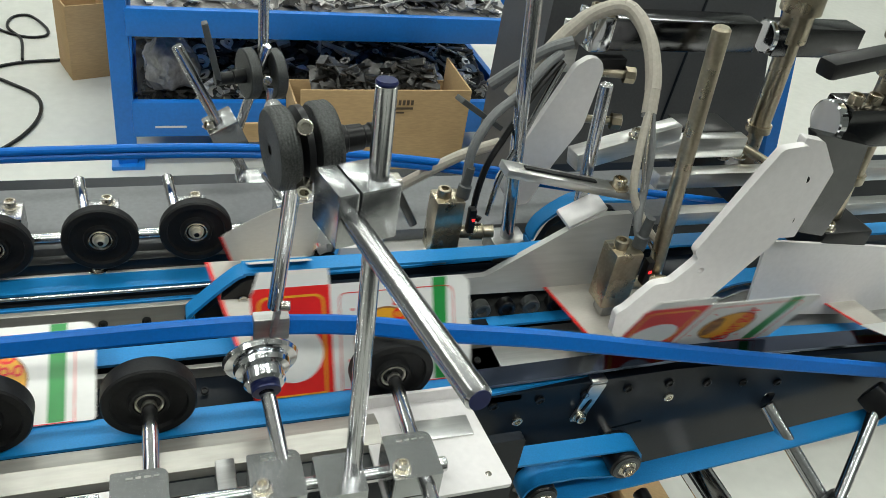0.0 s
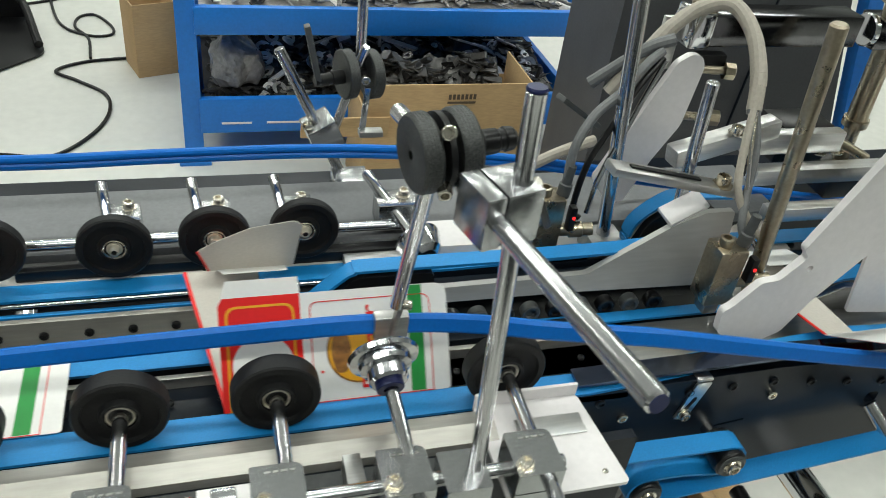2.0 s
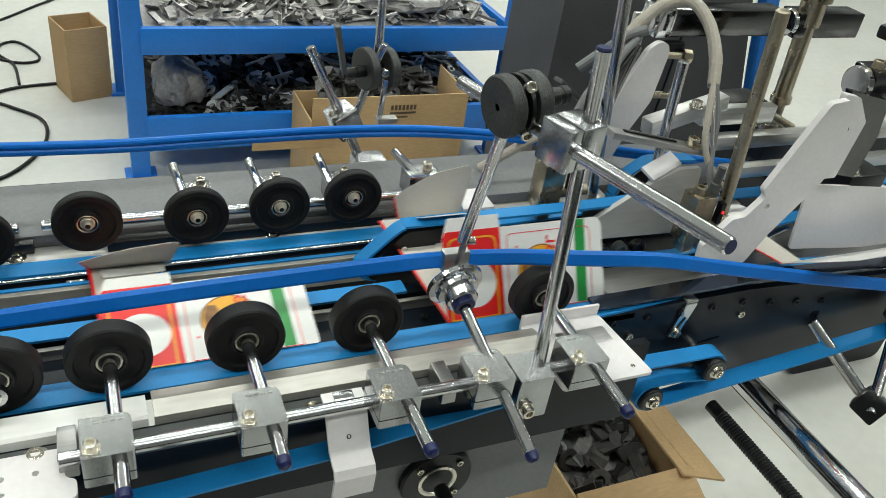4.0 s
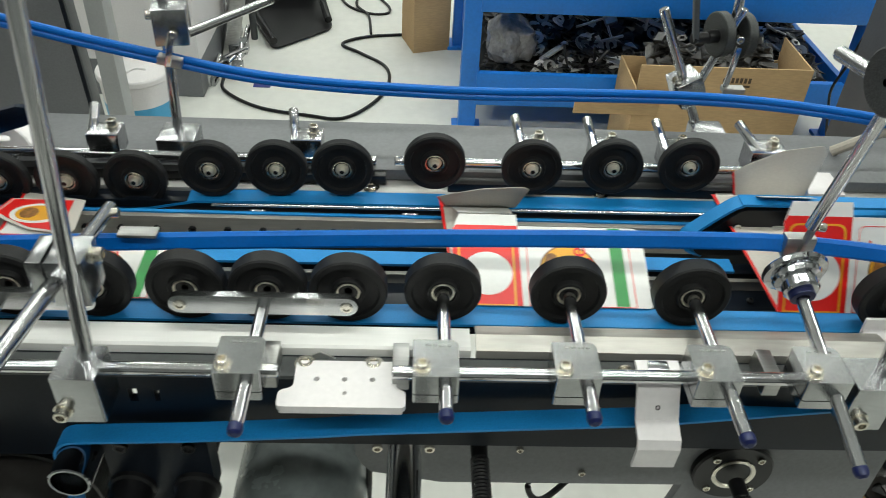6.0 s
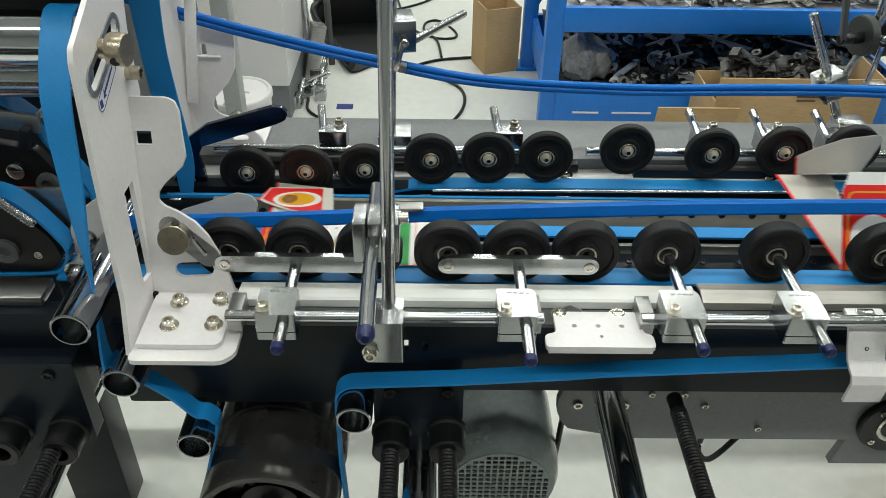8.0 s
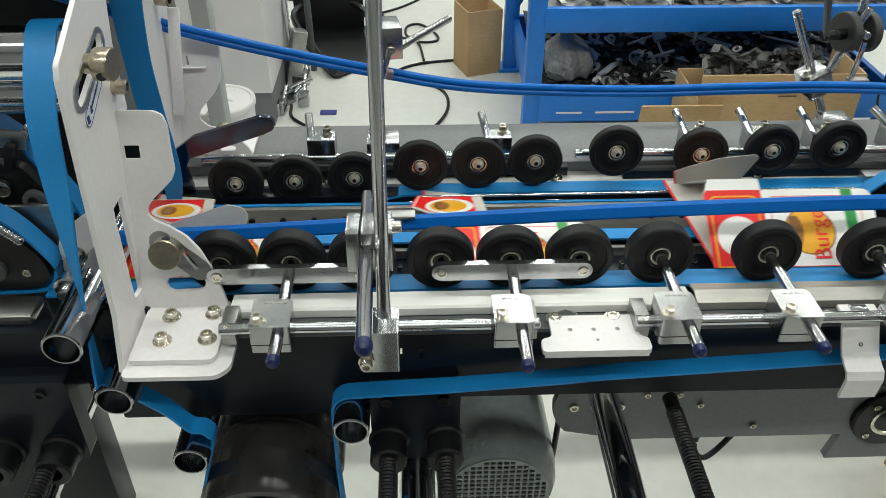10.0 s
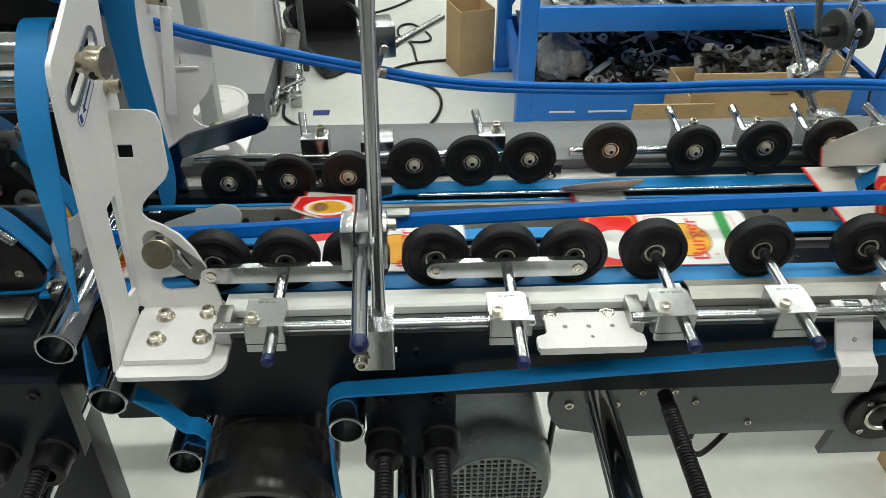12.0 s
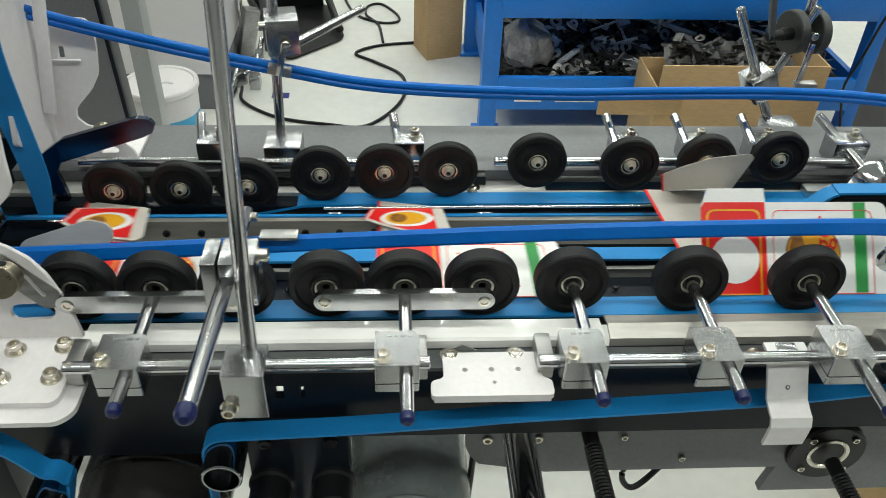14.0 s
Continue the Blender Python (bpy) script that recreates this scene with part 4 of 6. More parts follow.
def white_bracket():
    """An enamelled angle bracket: a flange across the belt and a wing that leans back from it."""
    t = thing("angle_bracket", (-0.63, 0.39, 0.780), "white enamelled angle bracket with slots, knobs and bolts", "bracket", "white angle brackets")
    bm = B()
    plate(bm, rounded([(-0.666, 0.340), (-0.590, 0.340), (-0.580, 0.350), (-0.580, 0.384), (-0.592, 0.388), (-0.592, 0.425), (-0.666, 0.425)], 0.006), flat(0.779), 0.0045)
    part("foot", bm, WHITE, t)
    bm = B()
    plate(bm, rounded([(-0.662, 0.354), (-0.596, 0.354), (-0.592, 0.360), (-0.592, 0.428), (-0.662, 0.428)], 0.003), flat(0.7838), 0.0048)
    part("foot_plate", bm, WHITE, t)
    bm = B()
    plate(bm, rounded([(0.348, 0.780), (0.424, 0.780), (0.466, 0.950), (0.490, 0.946), (0.492, 1.003), (0.502, 1.040), (0.520, 1.090), (0.500, 1.085), (0.446, 1.054), (0.389, 1.028), (0.384, 1.018), (0.375, 0.941), (0.364, 0.827)], 0.003), side(-0.669), 0.004,
          [slot((0.407, 0.996), (0.464, 1.014), 0.0072, 8), rounded([(0.411, 0.898), (0.433, 0.897), (0.425, 0.807), (0.406, 0.811)], 0.003)])
    part("flange", bm, WHITE, t, "tall tapering flange with slots")
    bm = B()
    plate(bm, slot((0.407, 0.996), (0.464, 1.014), 0.0115, 8), side(-0.6649), 0.0012, [slot((0.407, 0.996), (0.464, 1.014), 0.0072, 8)])
    part("slot_liner", bm, SHEET, t, "bare steel slot plate")
    bm = B()
    wing = [(-0.665, 0.0), (-0.592, 0.0), (-0.597, 0.0194), (-0.6033, 0.0383), (-0.6123, 0.057), (-0.6227, 0.0701), (-0.6358, 0.0791), (-0.6469, 0.0843), (-0.6514, 0.0895), (-0.6505, 0.096),
            (-0.6459, 0.1024), (-0.6362, 0.1116), (-0.6283, 0.1189), (-0.6245, 0.1275), (-0.6258, 0.149), (-0.626, 0.1654), (-0.629, 0.1737), (-0.6357, 0.177), (-0.665, 0.1775)]
    plate(bm, rounded(wing, 0.002), leaning(0, 0.424, 0.784), 0.004,
          [slot((-0.637, 0.0258), (-0.617, 0.0268), 0.0068, 6), slot((-0.6266, 0.0572), (-0.6164, 0.0423), 0.0022, 4), rect(-0.6568, 0.1435, 0.013, 0.0115, 0.001)])
    part("wing", bm, WHITE, t, "curved wing with slots")
    for x, y in ((-0.639, 0.407), (-0.603, 0.410), (-0.640, 0.377), (-0.603, 0.378)):
        part("bolt", screw(B(), (x, y, 0.7886), (0, 0, 1), 0.0052, 0.006, 0.0080), NICKEL, t, "socket bolt on a washer")
    bm = B()
    plate(bm, slot((-0.6440, 0.0670), (-0.6135, 0.0400), 0.0095, 8), leaning(0, 0.4198, 0.784), 0.0012, [slot((-0.6266, 0.0572), (-0.6164, 0.0423), 0.0022, 4)])
    part("clamp_disc", bm, SHEET, t, "bare steel slot plate")
    n = V(0, -math.cos(WING), math.sin(WING))
    k = V(-0.6345, 0.4270, 0.848)
    part("knob", lathe(B(), k, n, [(0, 0.006), (0.005, 0.006), (0.005, 0.0125), (0.0056, 0.0132), (0.016, 0.0132), (0.017, 0.0125), (0.017, 0)], 36), BRASS, t, "round nickel clamping knob")
    part("knob_bore", lathe(B(), k + n * 0.0105 + V(0.002, 0.002, 0.0128), (0.15, 0.2, 1), [(0, 0), (0, 0.0033), (0.0006, 0.0036), (0.0006, 0)], 16), BLACK, t)
    part("knob", lathe(B(), (-0.6655, 0.4335, 1.010), (1, -0.12, 0), [(0, 0.0075), (0.009, 0.0075), (0.008, 0.0115), (0.009, 0.0122), (0.020, 0.0122), (0.021, 0.0115), (0.021, 0)], 36), BRASS, t, "round nickel clamping knob")
    part("knob_bore", lathe(B(), (-0.6515, 0.4218, 1.0055), (0.1, -1, -0.3), [(0, 0), (0, 0.0034), (0.0016, 0.0036), (0.0016, 0)], 16), BLACK, t)
    part("stop_screw", screw(B(), (-0.6655, 0.471, 0.974), (1, 0, 0), 0.0058, 0.012), BRASS, t)
    bm = B()
    plate(bm, slot((0.411, 0.9765), (0.446, 0.9915), 0.0062, 5), side(-0.6648), 0.0004)
    lab = part("angle_label", bm, LABEL, t, "small white printed pointer label")
    bm = B()
    plate(bm, [(0.4165, 0.9775), (0.4225, 0.9775), (0.421, 0.9800), (0.444, 0.9902), (0.4435, 0.9918), (0.420, 0.9820), (0.4195, 0.9838)], side(-0.6643), 0.0002)
    plate(bm, rect(0.4105, 0.9762, 0.005, 0.006), side(-0.6643), 0.0002)
    part("label_print", bm, INKB, lab)
    bm = B()
    plate(bm, slot((0.411, 0.9765), (0.446, 0.9915), 0.0062, 5), side(-0.6643), 0.0002, [slot((0.411, 0.9765), (0.446, 0.9915), 0.0056, 5)])
    part("label_border", bm, INKB, lab)
    return t


white_bracket()


def rear_bracket():
    t = thing("angle_bracket", (-0.65, 0.66, 0.799), "white enamelled angle bracket with slots behind the rear rollers", "bracket", "white angle brackets")
    bm = B()
    wing = [(-0.700, 0.0), (-0.606, 0.0), (-0.612, 0.012), (-0.628, 0.026), (-0.6436, 0.0333), (-0.6526, 0.0353), (-0.661, 0.0429), (-0.6599, 0.0523), (-0.6427, 0.0705), (-0.6344, 0.0856), (-0.6325, 0.110), (-0.6332, 0.130), (-0.6401, 0.1376), (-0.6735, 0.1379), (-0.684, 0.138), (-0.700, 0.120)]
    plate(bm, rounded(wing, 0.003), leaning(0, 0.668, 0.799), 0.004, [rect(-0.6655, 0.106, 0.006, 0.011, 0.001), slot((-0.640, 0.010), (-0.628, 0.010), 0.003, 4)])
    part("wing", bm, WHITE, t, "curved wing")
    bm = B()
    plate(bm, rounded([(0.590, 0.86), (0.668, 0.799), (0.705, 0.935), (0.74, 1.06), (0.655, 1.06)], 0.004), side(-0.686), 0.004)
    part("flange", bm, WHITE, t, "tall flange")
    part("slide_bar", box(B(), (-0.672, 0.668, 0.91), (0.012, 0.004, 0.11), 0.002, (-14, 4, 0)), WHITE, t)
    part("slide_lip", box(B(), (-0.660, 0.684, 0.897), (0.026, 0.003, 0.002), 0.0005), WHITE, t)
    part("stop_screw", screw(B(), (-0.680, 0.672, 0.975), (1, -0.3, 0), 0.006, 0.014), BRASS, t)
    part("knob", lathe(B(), (-0.632, 0.663, 0.835), (0, -1, 0.1), [(0, 0.006), (0.004, 0.006), (0.004, 0.010), (0.012, 0.010), (0.013, 0.009), (0.013, 0)], 28), BRASS, t, "round nickel knob")
    part("foot", box(B(), (-0.65, 0.69, 0.801), (0.085, 0.05, 0.004), 0.001), WHITE, t)
    return t


rear_bracket()


def swing_arm(points, y, t, material, name, label, pivot, lay=0.0):
    a = thing(name, (pivot[0], y, pivot[1]), label, "arm", "carton swing arms")
    bm = B()
    plate(bm, points, Matrix.Translation((0, y, pivot[1])) @ Matrix.Rotation(radians(-lay), 4, "X") @ Matrix.Translation((0, 0, -pivot[1])) @ FRONT, t)
    part("blade", bm, material, a)
    part("pivot_screw", screw(B(), (pivot[0], y - t, pivot[1]), (0, -1, 0), 0.005, 0.004), STEEL, a)
    return a


swing_arm(rounded([(-0.700, 0.778), (-0.664, 0.778), (-0.664, 0.792), (-0.668, 0.815), (-0.662, 0.826), (-0.582, 0.853), (-0.572, 0.858), (-0.569, 0.866), (-0.574, 0.872), (-0.584, 0.873), (-0.655, 0.851), (-0.676, 0.836), (-0.690, 0.808)], 0.002), 0.622, 0.006, POLISH, "swing_arm",
          "polished dark chrome bent arm that folds the carton", (-0.679, 0.786))
swing_arm(rounded([(-0.672, 0.800), (-0.655, 0.797), (-0.637, 0.800), (-0.592, 0.817), (-0.585, 0.823), (-0.583, 0.831), (-0.588, 0.838), (-0.602, 0.841), (-0.655, 0.824)], 0.003), 0.497, 0.004, PALE, "swing_arm",
          "bare steel round-ended arm above the front belt", (-0.655, 0.812), 22)


def tubes():
    for x, z, y1, r in ((-0.708, 0.808, 0.55, 0.0162), (-0.681, 0.748, 0.50, 0.0158), (-0.632, 0.669, 0.50, 0.0158), (-0.487, 0.704, 0.45, 0.0160)):
        t = thing("idler_tube", (x, 0.348, z), "chrome idler tube with an open end", "roller", "chrome idler tubes")
        part("tube", pipe(B(), (x, y1, z), (x, 0.348, z), r, 0.0022), DCHROME, t)
        part("core", rod(B(), (x, y1, z), (x, 0.38, z), 0.004), DGREY, t)


tubes()


def drum():
    x, z = -0.573, 0.585
    t = thing("drive_drum", (x, 0.36, z - 0.066), "black drive drum with an open end below the beam", "drum")
    part("shell", lathe(B(), (x, 0.52, z), (0, -1, 0), [(0, 0), (0, 0.066), (0.04, 0.068), (0.105, 0.068), (0.107, 0.0665), (0.186, 0.066), (0.190, 0.064), (0.190, 0.058), (0.16, 0.056), (0.16, 0)], 56), DRUMM, t)
    part("hub", lathe(B(), (x, 0.37, z), (0, -1, 0), [(0, 0.03), (0.02, 0.028), (0.022, 0.012), (0.035, 0.012), (0.035, 0)], 32), BLACK, t)
    for k in range(6):
        a = k * math.tau / 6
        part("spoke", box(B(), (x + 0.042 * math.cos(a), 0.358, z + 0.042 * math.sin(a)), (0.035, 0.012, 0.006), 0.001, (0, -math.degrees(a), 0)), BLACK, t)


drum()


def motor():
    x, z, y = -0.342, 0.498, 0.437
    t = thing("electric_motor", (x, 0.55, z - 0.09), "grey-green electric motor with a perforated fan cowl", "motor")
    part("body", lathe(B(), (x, 0.78, z), (0, -1, 0), [(0, 0), (0, 0.060), (0.10, 0.064), (0.22, 0.0655), (0.235, 0.0655)], 56), MOTOR, t)
    part("cowl", lathe(B(), (x, 0.56, z), (0, -1, 0), [(0, 0.0675), (0.085, 0.0690), (0.108, 0.0665), (0.118, 0.0620), (0.1225, 0.056)], 56), MOTOR, t, "rounded fan cowl")
    bm = B()
    holes = []
    for i in range(-7, 8):
        for j in range(-7, 8):
            if math.hypot(i, j) < 7.3:
                holes.append(rect(x + i * 0.0072, z + j * 0.0072, 0.005, 0.0052))
    plate(bm, circle(x, z, 0.0575, 48), front(y + 0.001), 0.002, holes)
    part("grille", bm, MOTOR, t, "grille of square holes")
    part("fan", lathe(B(), (x, y + 0.03, z), (0, -1, 0), [(0, 0.056), (0.004, 0.056), (0.006, 0.02), (0.014, 0.02), (0.014, 0)], 32), BLACK, t)
    for k in range(10):
        a = radians(20 + k * 15)
        part("cooling_fin", box(B(), (x + 0.066 * math.cos(a), 0.66, z + 0.066 * math.sin(a)), (0.012, 0.16, 0.003), 0.0005, (0, -math.degrees(a), 0)), MOTOR, t)
    part("stand", box(B(), (x, 0.66, z - 0.28), (0.10, 0.16, 0.44), 0.004), NAVY, t)


motor()


def bearing_block(cx, w, z0, z1, y, label, screws=((-0.455, 0.62), (-0.401, 0.655))):
    t = thing("bearing_block", (cx, y, z0), label, "bearing block", "spindle bearing blocks")
    bm = B()
    plate(bm, rounded([(cx - w / 2, z0 + 0.03), (cx - w / 2 + 0.012, z0), (cx + w / 2 - 0.012, z0), (cx + w / 2, z0 + 0.02), (cx + w / 2, z1), (cx - w / 2, z1)], 0.004), front(y), 0.02)
    part("body", bm, NAVY, t)
    for dx in (-0.026, 0.026):
        part("screw", screw(B(), (cx + dx, y - 0.02, z1 - 0.014), (0, -1, 0), 0.0055, 0.003), BLACK, t)
    for dx in (-0.025, 0.027):
        part("nut", lathe(B(), (cx + dx, y - 0.02, z0 + 0.030), (0, -1, 0), [(0, 0.019), (0.004, 0.019), (0.006, 0.017), (0.028, 0.017), (0.030, 0.015), (0.030, 0.009)], 28), BLACK, t, "black spindle nut")
    return t


bearing_block(-0.431, 0.082, 0.628, 0.722, 0.400, "black spindle bearing block below the front beam")
bearing_block(-0.785, 0.10, 0.625, 0.74, 0.400, "black spindle bearing block below the front beam")


def arm_plate():
    t = thing("swivel_plate", (-0.1, 0.47, 0.50), "grey painted round-ended swivel plate under the conveyor", "plate")
    out = arc(-0.232, 0.598, 0.052, 90, 225, 8) + [(-0.20, 0.5455), (0.045, 0.5455), (0.037, 0.505), (0.24, 0.505), (0.24, 0.65)]
    bm = B()
    plate(bm, out, front(0.478), 0.010)
    part("plate", bm, GREYP, t)
    for x, z in ((-0.262, 0.60), (-0.212, 0.60), (-0.185, 0.617), (-0.150, 0.617), (-0.125, 0.60), (-0.06, 0.565)):
        part("bolt", screw(B(), (x, 0.468, z), (0, -1, 0), 0.0035 if x > -0.2 else 0.005, 0.004), NICKEL, t)
    part("collar", lathe(B(), (-0.236, 0.468, 0.628), (0, -1, 0), [(0, 0.026), (0.002, 0.026), (0.003, 0.020), (0.003, 0.0155)], 36), GREYP, t)
    f = part("flange", lathe(B(), (0.088, 0.468, 0.575), (0, -1, 0), [(0, 0.040), (0.006, 0.040), (0.008, 0.038), (0.008, 0)], 40), BLACK, t, "round black bearing flange")
    part("bearing", lathe(B(), (0.088, 0.460, 0.575), (0, -1, 0), [(0, 0.0215), (0.0015, 0.0215), (0.0015, 0.018), (0, 0.017)], 32), BRONZE, f, "brassy bearing ring")
    for a in (45, 135, 225, 315):
        part("bolt", screw(B(), (0.088 + 0.031 * math.cos(radians(a)), 0.460, 0.575 + 0.031 * math.sin(radians(a))), (0, -1, 0), 0.0038, 0.003), NICKEL, f)
    part("tie_bar", box(B(), (-0.11, 0.50, 0.536), (0.10, 0.02, 0.008), 0.001), BLACK, t)
    part("hanging_cable", tube(B(), [(-0.10, 0.50, 0.536), (-0.102, 0.50, 0.49), (-0.085, 0.50, 0.472), (-0.055, 0.51, 0.50), (-0.03, 0.52, 0.54)], 0.0035), BLACK, t)
    part("hanging_cable", tube(B(), [(-0.27, 0.49, 0.60), (-0.272, 0.49, 0.52), (-0.278, 0.5, 0.3), (-0.28, 0.5, 0.05), (-0.28, 0.5, 0.004)], 0.0035), BLACK, t)


arm_plate()


def left_frame():
    t = thing("delivery_frame", (-0.8, 0.42, 0.66), "black painted side plate of the delivery section", "conveyor frame")
    bm = B()
    plate(bm, rounded([(-1.15, 0.50), (-0.86, 0.50), (-0.818, 0.572), (-0.773, 0.614), (-0.735, 0.683), (-0.735, 0.770), (-0.745, 0.780), (-1.15, 0.780)], 0.004), front(0.418), 0.018)
    part("side_plate", bm, NAVY, t)
    part("ledge", box(B(), (-0.94, 0.395, 0.729), (0.40, 0.02, 0.012), 0.001), SHEET, t, "bare steel ledge")
    part("top_rail", box(B(), (-0.96, 0.425, 0.785), (0.40, 0.03, 0.010), 0.003), SHEET, t, "worn steel top rail")
    for x in (-0.79, -0.90):
        part("screw", screw(B(), (x, 0.40, 0.715), (0, -1, 0), 0.006, 0.003), BLACK, t)
    bm = B()
    plate(bm, rounded([(-0.735, 0.70), (-0.66, 0.70), (-0.66, 0.79), (-0.735, 0.79)], 0.004), front(0.425), 0.008)
    part("link_plate", bm, NAVY, t)
    bm = B()
    plate(bm, rounded([(-0.750, 0.770), (-0.700, 0.770), (-0.690, 0.860), (-0.708, 0.862), (-0.738, 0.840), (-0.746, 0.826)], 0.005), front(0.47), 0.004)
    part("guide_plate", bm, WHITE, t, "white guide plate with a socket screw")
    part("guide_screw", screw(B(), (-0.732, 0.466, 0.816), (0, -1, 0), 0.0062, 0.009, 0.0078), NICKEL, t)
    part("floor_support", box(B(), (-1.06, 0.47, 0.25), (0.12, 0.06, 0.50), 0.004), NAVY, t)
    return t


left_frame()


def upper_rollers():
    t = thing("transfer_section", (-0.85, 0.6, 0.80), "black transfer section with steel drive rollers and blue belts", "machine section")
    part("drive_roller", rod(B(), (-1.15, 0.50, 0.990), (-0.712, 0.50, 0.990), 0.024, 0.002, 40), CHROME, t, "large bright steel roller")
    part("drive_roller", rod(B(), (-1.15, 0.53, 0.945), (-0.725, 0.53, 0.945), 0.020, 0.002, 40), STEEL, t, "bright steel roller")
    part("roller_collar", lathe(B(), (-0.712, 0.50, 0.990), (1, 0, 0), [(0, 0.018), (0.012, 0.018), (0.014, 0.014), (0.014, 0)], 32), WHITE, t)
    part("cross_bar", rod(B(), (-0.70, 0.64, 0.985), (-0.70, 0.70, 0.985), 0.012, 0.002, 24), CHROME, t)
    part("cover", box(B(), (-0.88, 0.60, 1.07), (0.42, 0.20, 0.06), 0.006), BLACK, t)
    bm = B()
    plate(bm, rounded([(-1.2, 0.62), (-0.86, 0.62), (-0.80, 0.80), (-0.78, 0.86), (-0.84, 1.10), (-1.2, 1.10)], 0.01), front(0.80), 0.02)
    part("back_plate", bm, NAVY, t)
    bm = B()
    plate(bm, rounded([(-0.89, 0.789), (-0.766, 0.789), (-0.752, 0.802), (-0.757, 0.824), (-0.778, 0.852), (-0.81, 0.868), (-0.89, 0.88)], 0.008), front(0.462), 0.012)
    part("belt_cheek", bm, BLACK, t, "black belt cheek plate")
    part("cheek_screw", screw(B(), (-0.772, 0.450, 0.808), (0, -1, 0), 0.004, 0.003), NICKEL, t)
    part("cheek_roller", lathe(B(), (-0.80, 0.450, 0.812), (0, -1, 0), [(0, 0.012), (0.004, 0.012), (0.005, 0.010), (0.005, 0.006), (0.002, 0.005), (0.002, 0)], 24), DGREY, t)
    bm = B()
    plate(bm, rounded([(-0.86, 0.90), (-0.775, 0.885), (-0.76, 0.86), (-0.765, 0.845), (-0.86, 0.85)], 0.006), front(0.512), 0.010)
    part("latch_plate", bm, BLACK, t, "black notched latch plate")
    part("latch_tooth", box(B(), (-0.782, 0.505, 0.895), (0.008, 0.01, 0.02), 0.001, (0, 15, 0)), BLACK, t)
    part("cheek_roller", lathe(B(), (-0.770, 0.500, 0.853), (0, -1, 0), [(0, 0.010), (0.005, 0.010), (0.006, 0.008), (0.006, 0.005), (0.002, 0.004), (0.002, 0)], 24), DGREY, t)
    part("cheek_roller", lathe(B(), (-0.795, 0.500, 0.866), (0, -1, 0), [(0, 0.008), (0.005, 0.008), (0.006, 0.006), (0.006, 0.0)], 24), STEEL, t)
    part("wear_plate", box(B(), (-0.83, 0.515, 0.912), (0.12, 0.004, 0.018), 0.001, (0, 8, 0)), SHEET, t, "worn steel plate")
    part("wear_plate", box(B(), (-0.80, 0.478, 0.835), (0.12, 0.004, 0.05), 0.001), SHEET, t, "worn steel plate")
    bm = B()
    prof = [(0, 0.002)]
    for k in range(12):
        prof += [(0.001 + k * 0.003, 0.0034), (0.0025 + k * 0.003, 0.0050)]
    prof += [(0.038, 0.002)]
    lathe(bm, (-0.792, 0.448, 0.868), (0.7, -0.1, -0.6), prof, 16)
    part("spring", bm, STEEL, t, "coil spring")
    part("hook", box(B(), (-0.797, 0.450, 0.874), (0.016, 0.006, 0.012), 0.002, (0, 30, 0)), BLOCK, t)
    part("clamp_piece", box(B(), (-0.765, 0.522, 0.905), (0.022, 0.012, 0.008), 0.001, (0, 40, 0)), BLOCK, t)
    part("end_roller", lathe(B(), (-0.736, 0.45, 0.797), (0, -1, 0), [(0, 0.012), (0.012, 0.012), (0.013, 0.010), (0.013, 0.006), (0.022, 0.006), (0.022, 0)], 24), STEEL, t)
    part("support", box(B(), (-1.0, 0.80, 0.31), (0.1, 0.06, 0.62), 0.004), NAVY, t)
    return t


upper_rollers()
# drive belts of the delivery end
def band(left, right, label, t=0.002):
    """A belt run drawn between its two edges."""
    L, R = smooth_path(left, 6), smooth_path(right, 6)
    bm = B()
    rows = []
    for k, (a, b) in enumerate(zip(L, R)):
        d = L[min(k + 1, len(L) - 1)] - L[max(k - 1, 0)]
        n = d.cross(b - a).normalized() * t
        rows.append([bm.verts.new(p) for p in (a, b, b + n, a + n)])
    for p, q in zip(rows, rows[1:]):
        for s in range(4):
            bm.faces.new((p[s], p[(s + 1) % 4], q[(s + 1) % 4], q[s]))
    bm.faces.new(rows[0])
    bm.faces.new(rows[-1])
    return solo("drive_belt", bm, BELT, label, "belt", group="conveyor belts")


band([(-0.728, 0.53, 1.002), (-0.727, 0.50, 1.0165), (-0.727, 0.478, 1.006), (-0.728, 0.450, 0.962), (-0.722, 0.430, 0.908), (-0.711, 0.410, 0.855), (-0.703, 0.395, 0.807), (-0.701, 0.387, 0.758), (-0.697, 0.385, 0.738)],
     [(-0.704, 0.53, 1.002), (-0.703, 0.50, 1.0165), (-0.703, 0.478, 1.006), (-0.703, 0.447, 0.962), (-0.699, 0.422, 0.908), (-0.697, 0.396, 0.855), (-0.696, 0.376, 0.807), (-0.697, 0.362, 0.758), (-0.694, 0.360, 0.738)], "light blue drive belt twisting down from a steel roller")
band([(-0.700, 0.66, 1.0), (-0.700, 0.62, 1.012), (-0.700, 0.602, 0.998), (-0.699, 0.600, 0.944), (-0.697, 0.600, 0.892), (-0.690, 0.600, 0.82), (-0.688, 0.600, 0.775)],
     [(-0.672, 0.66, 1.0), (-0.672, 0.62, 1.012), (-0.671, 0.602, 0.998), (-0.674, 0.600, 0.944), (-0.672, 0.600, 0.892), (-0.668, 0.600, 0.82), (-0.676, 0.600, 0.775)], "light blue drive belt running down beside the rear bracket")
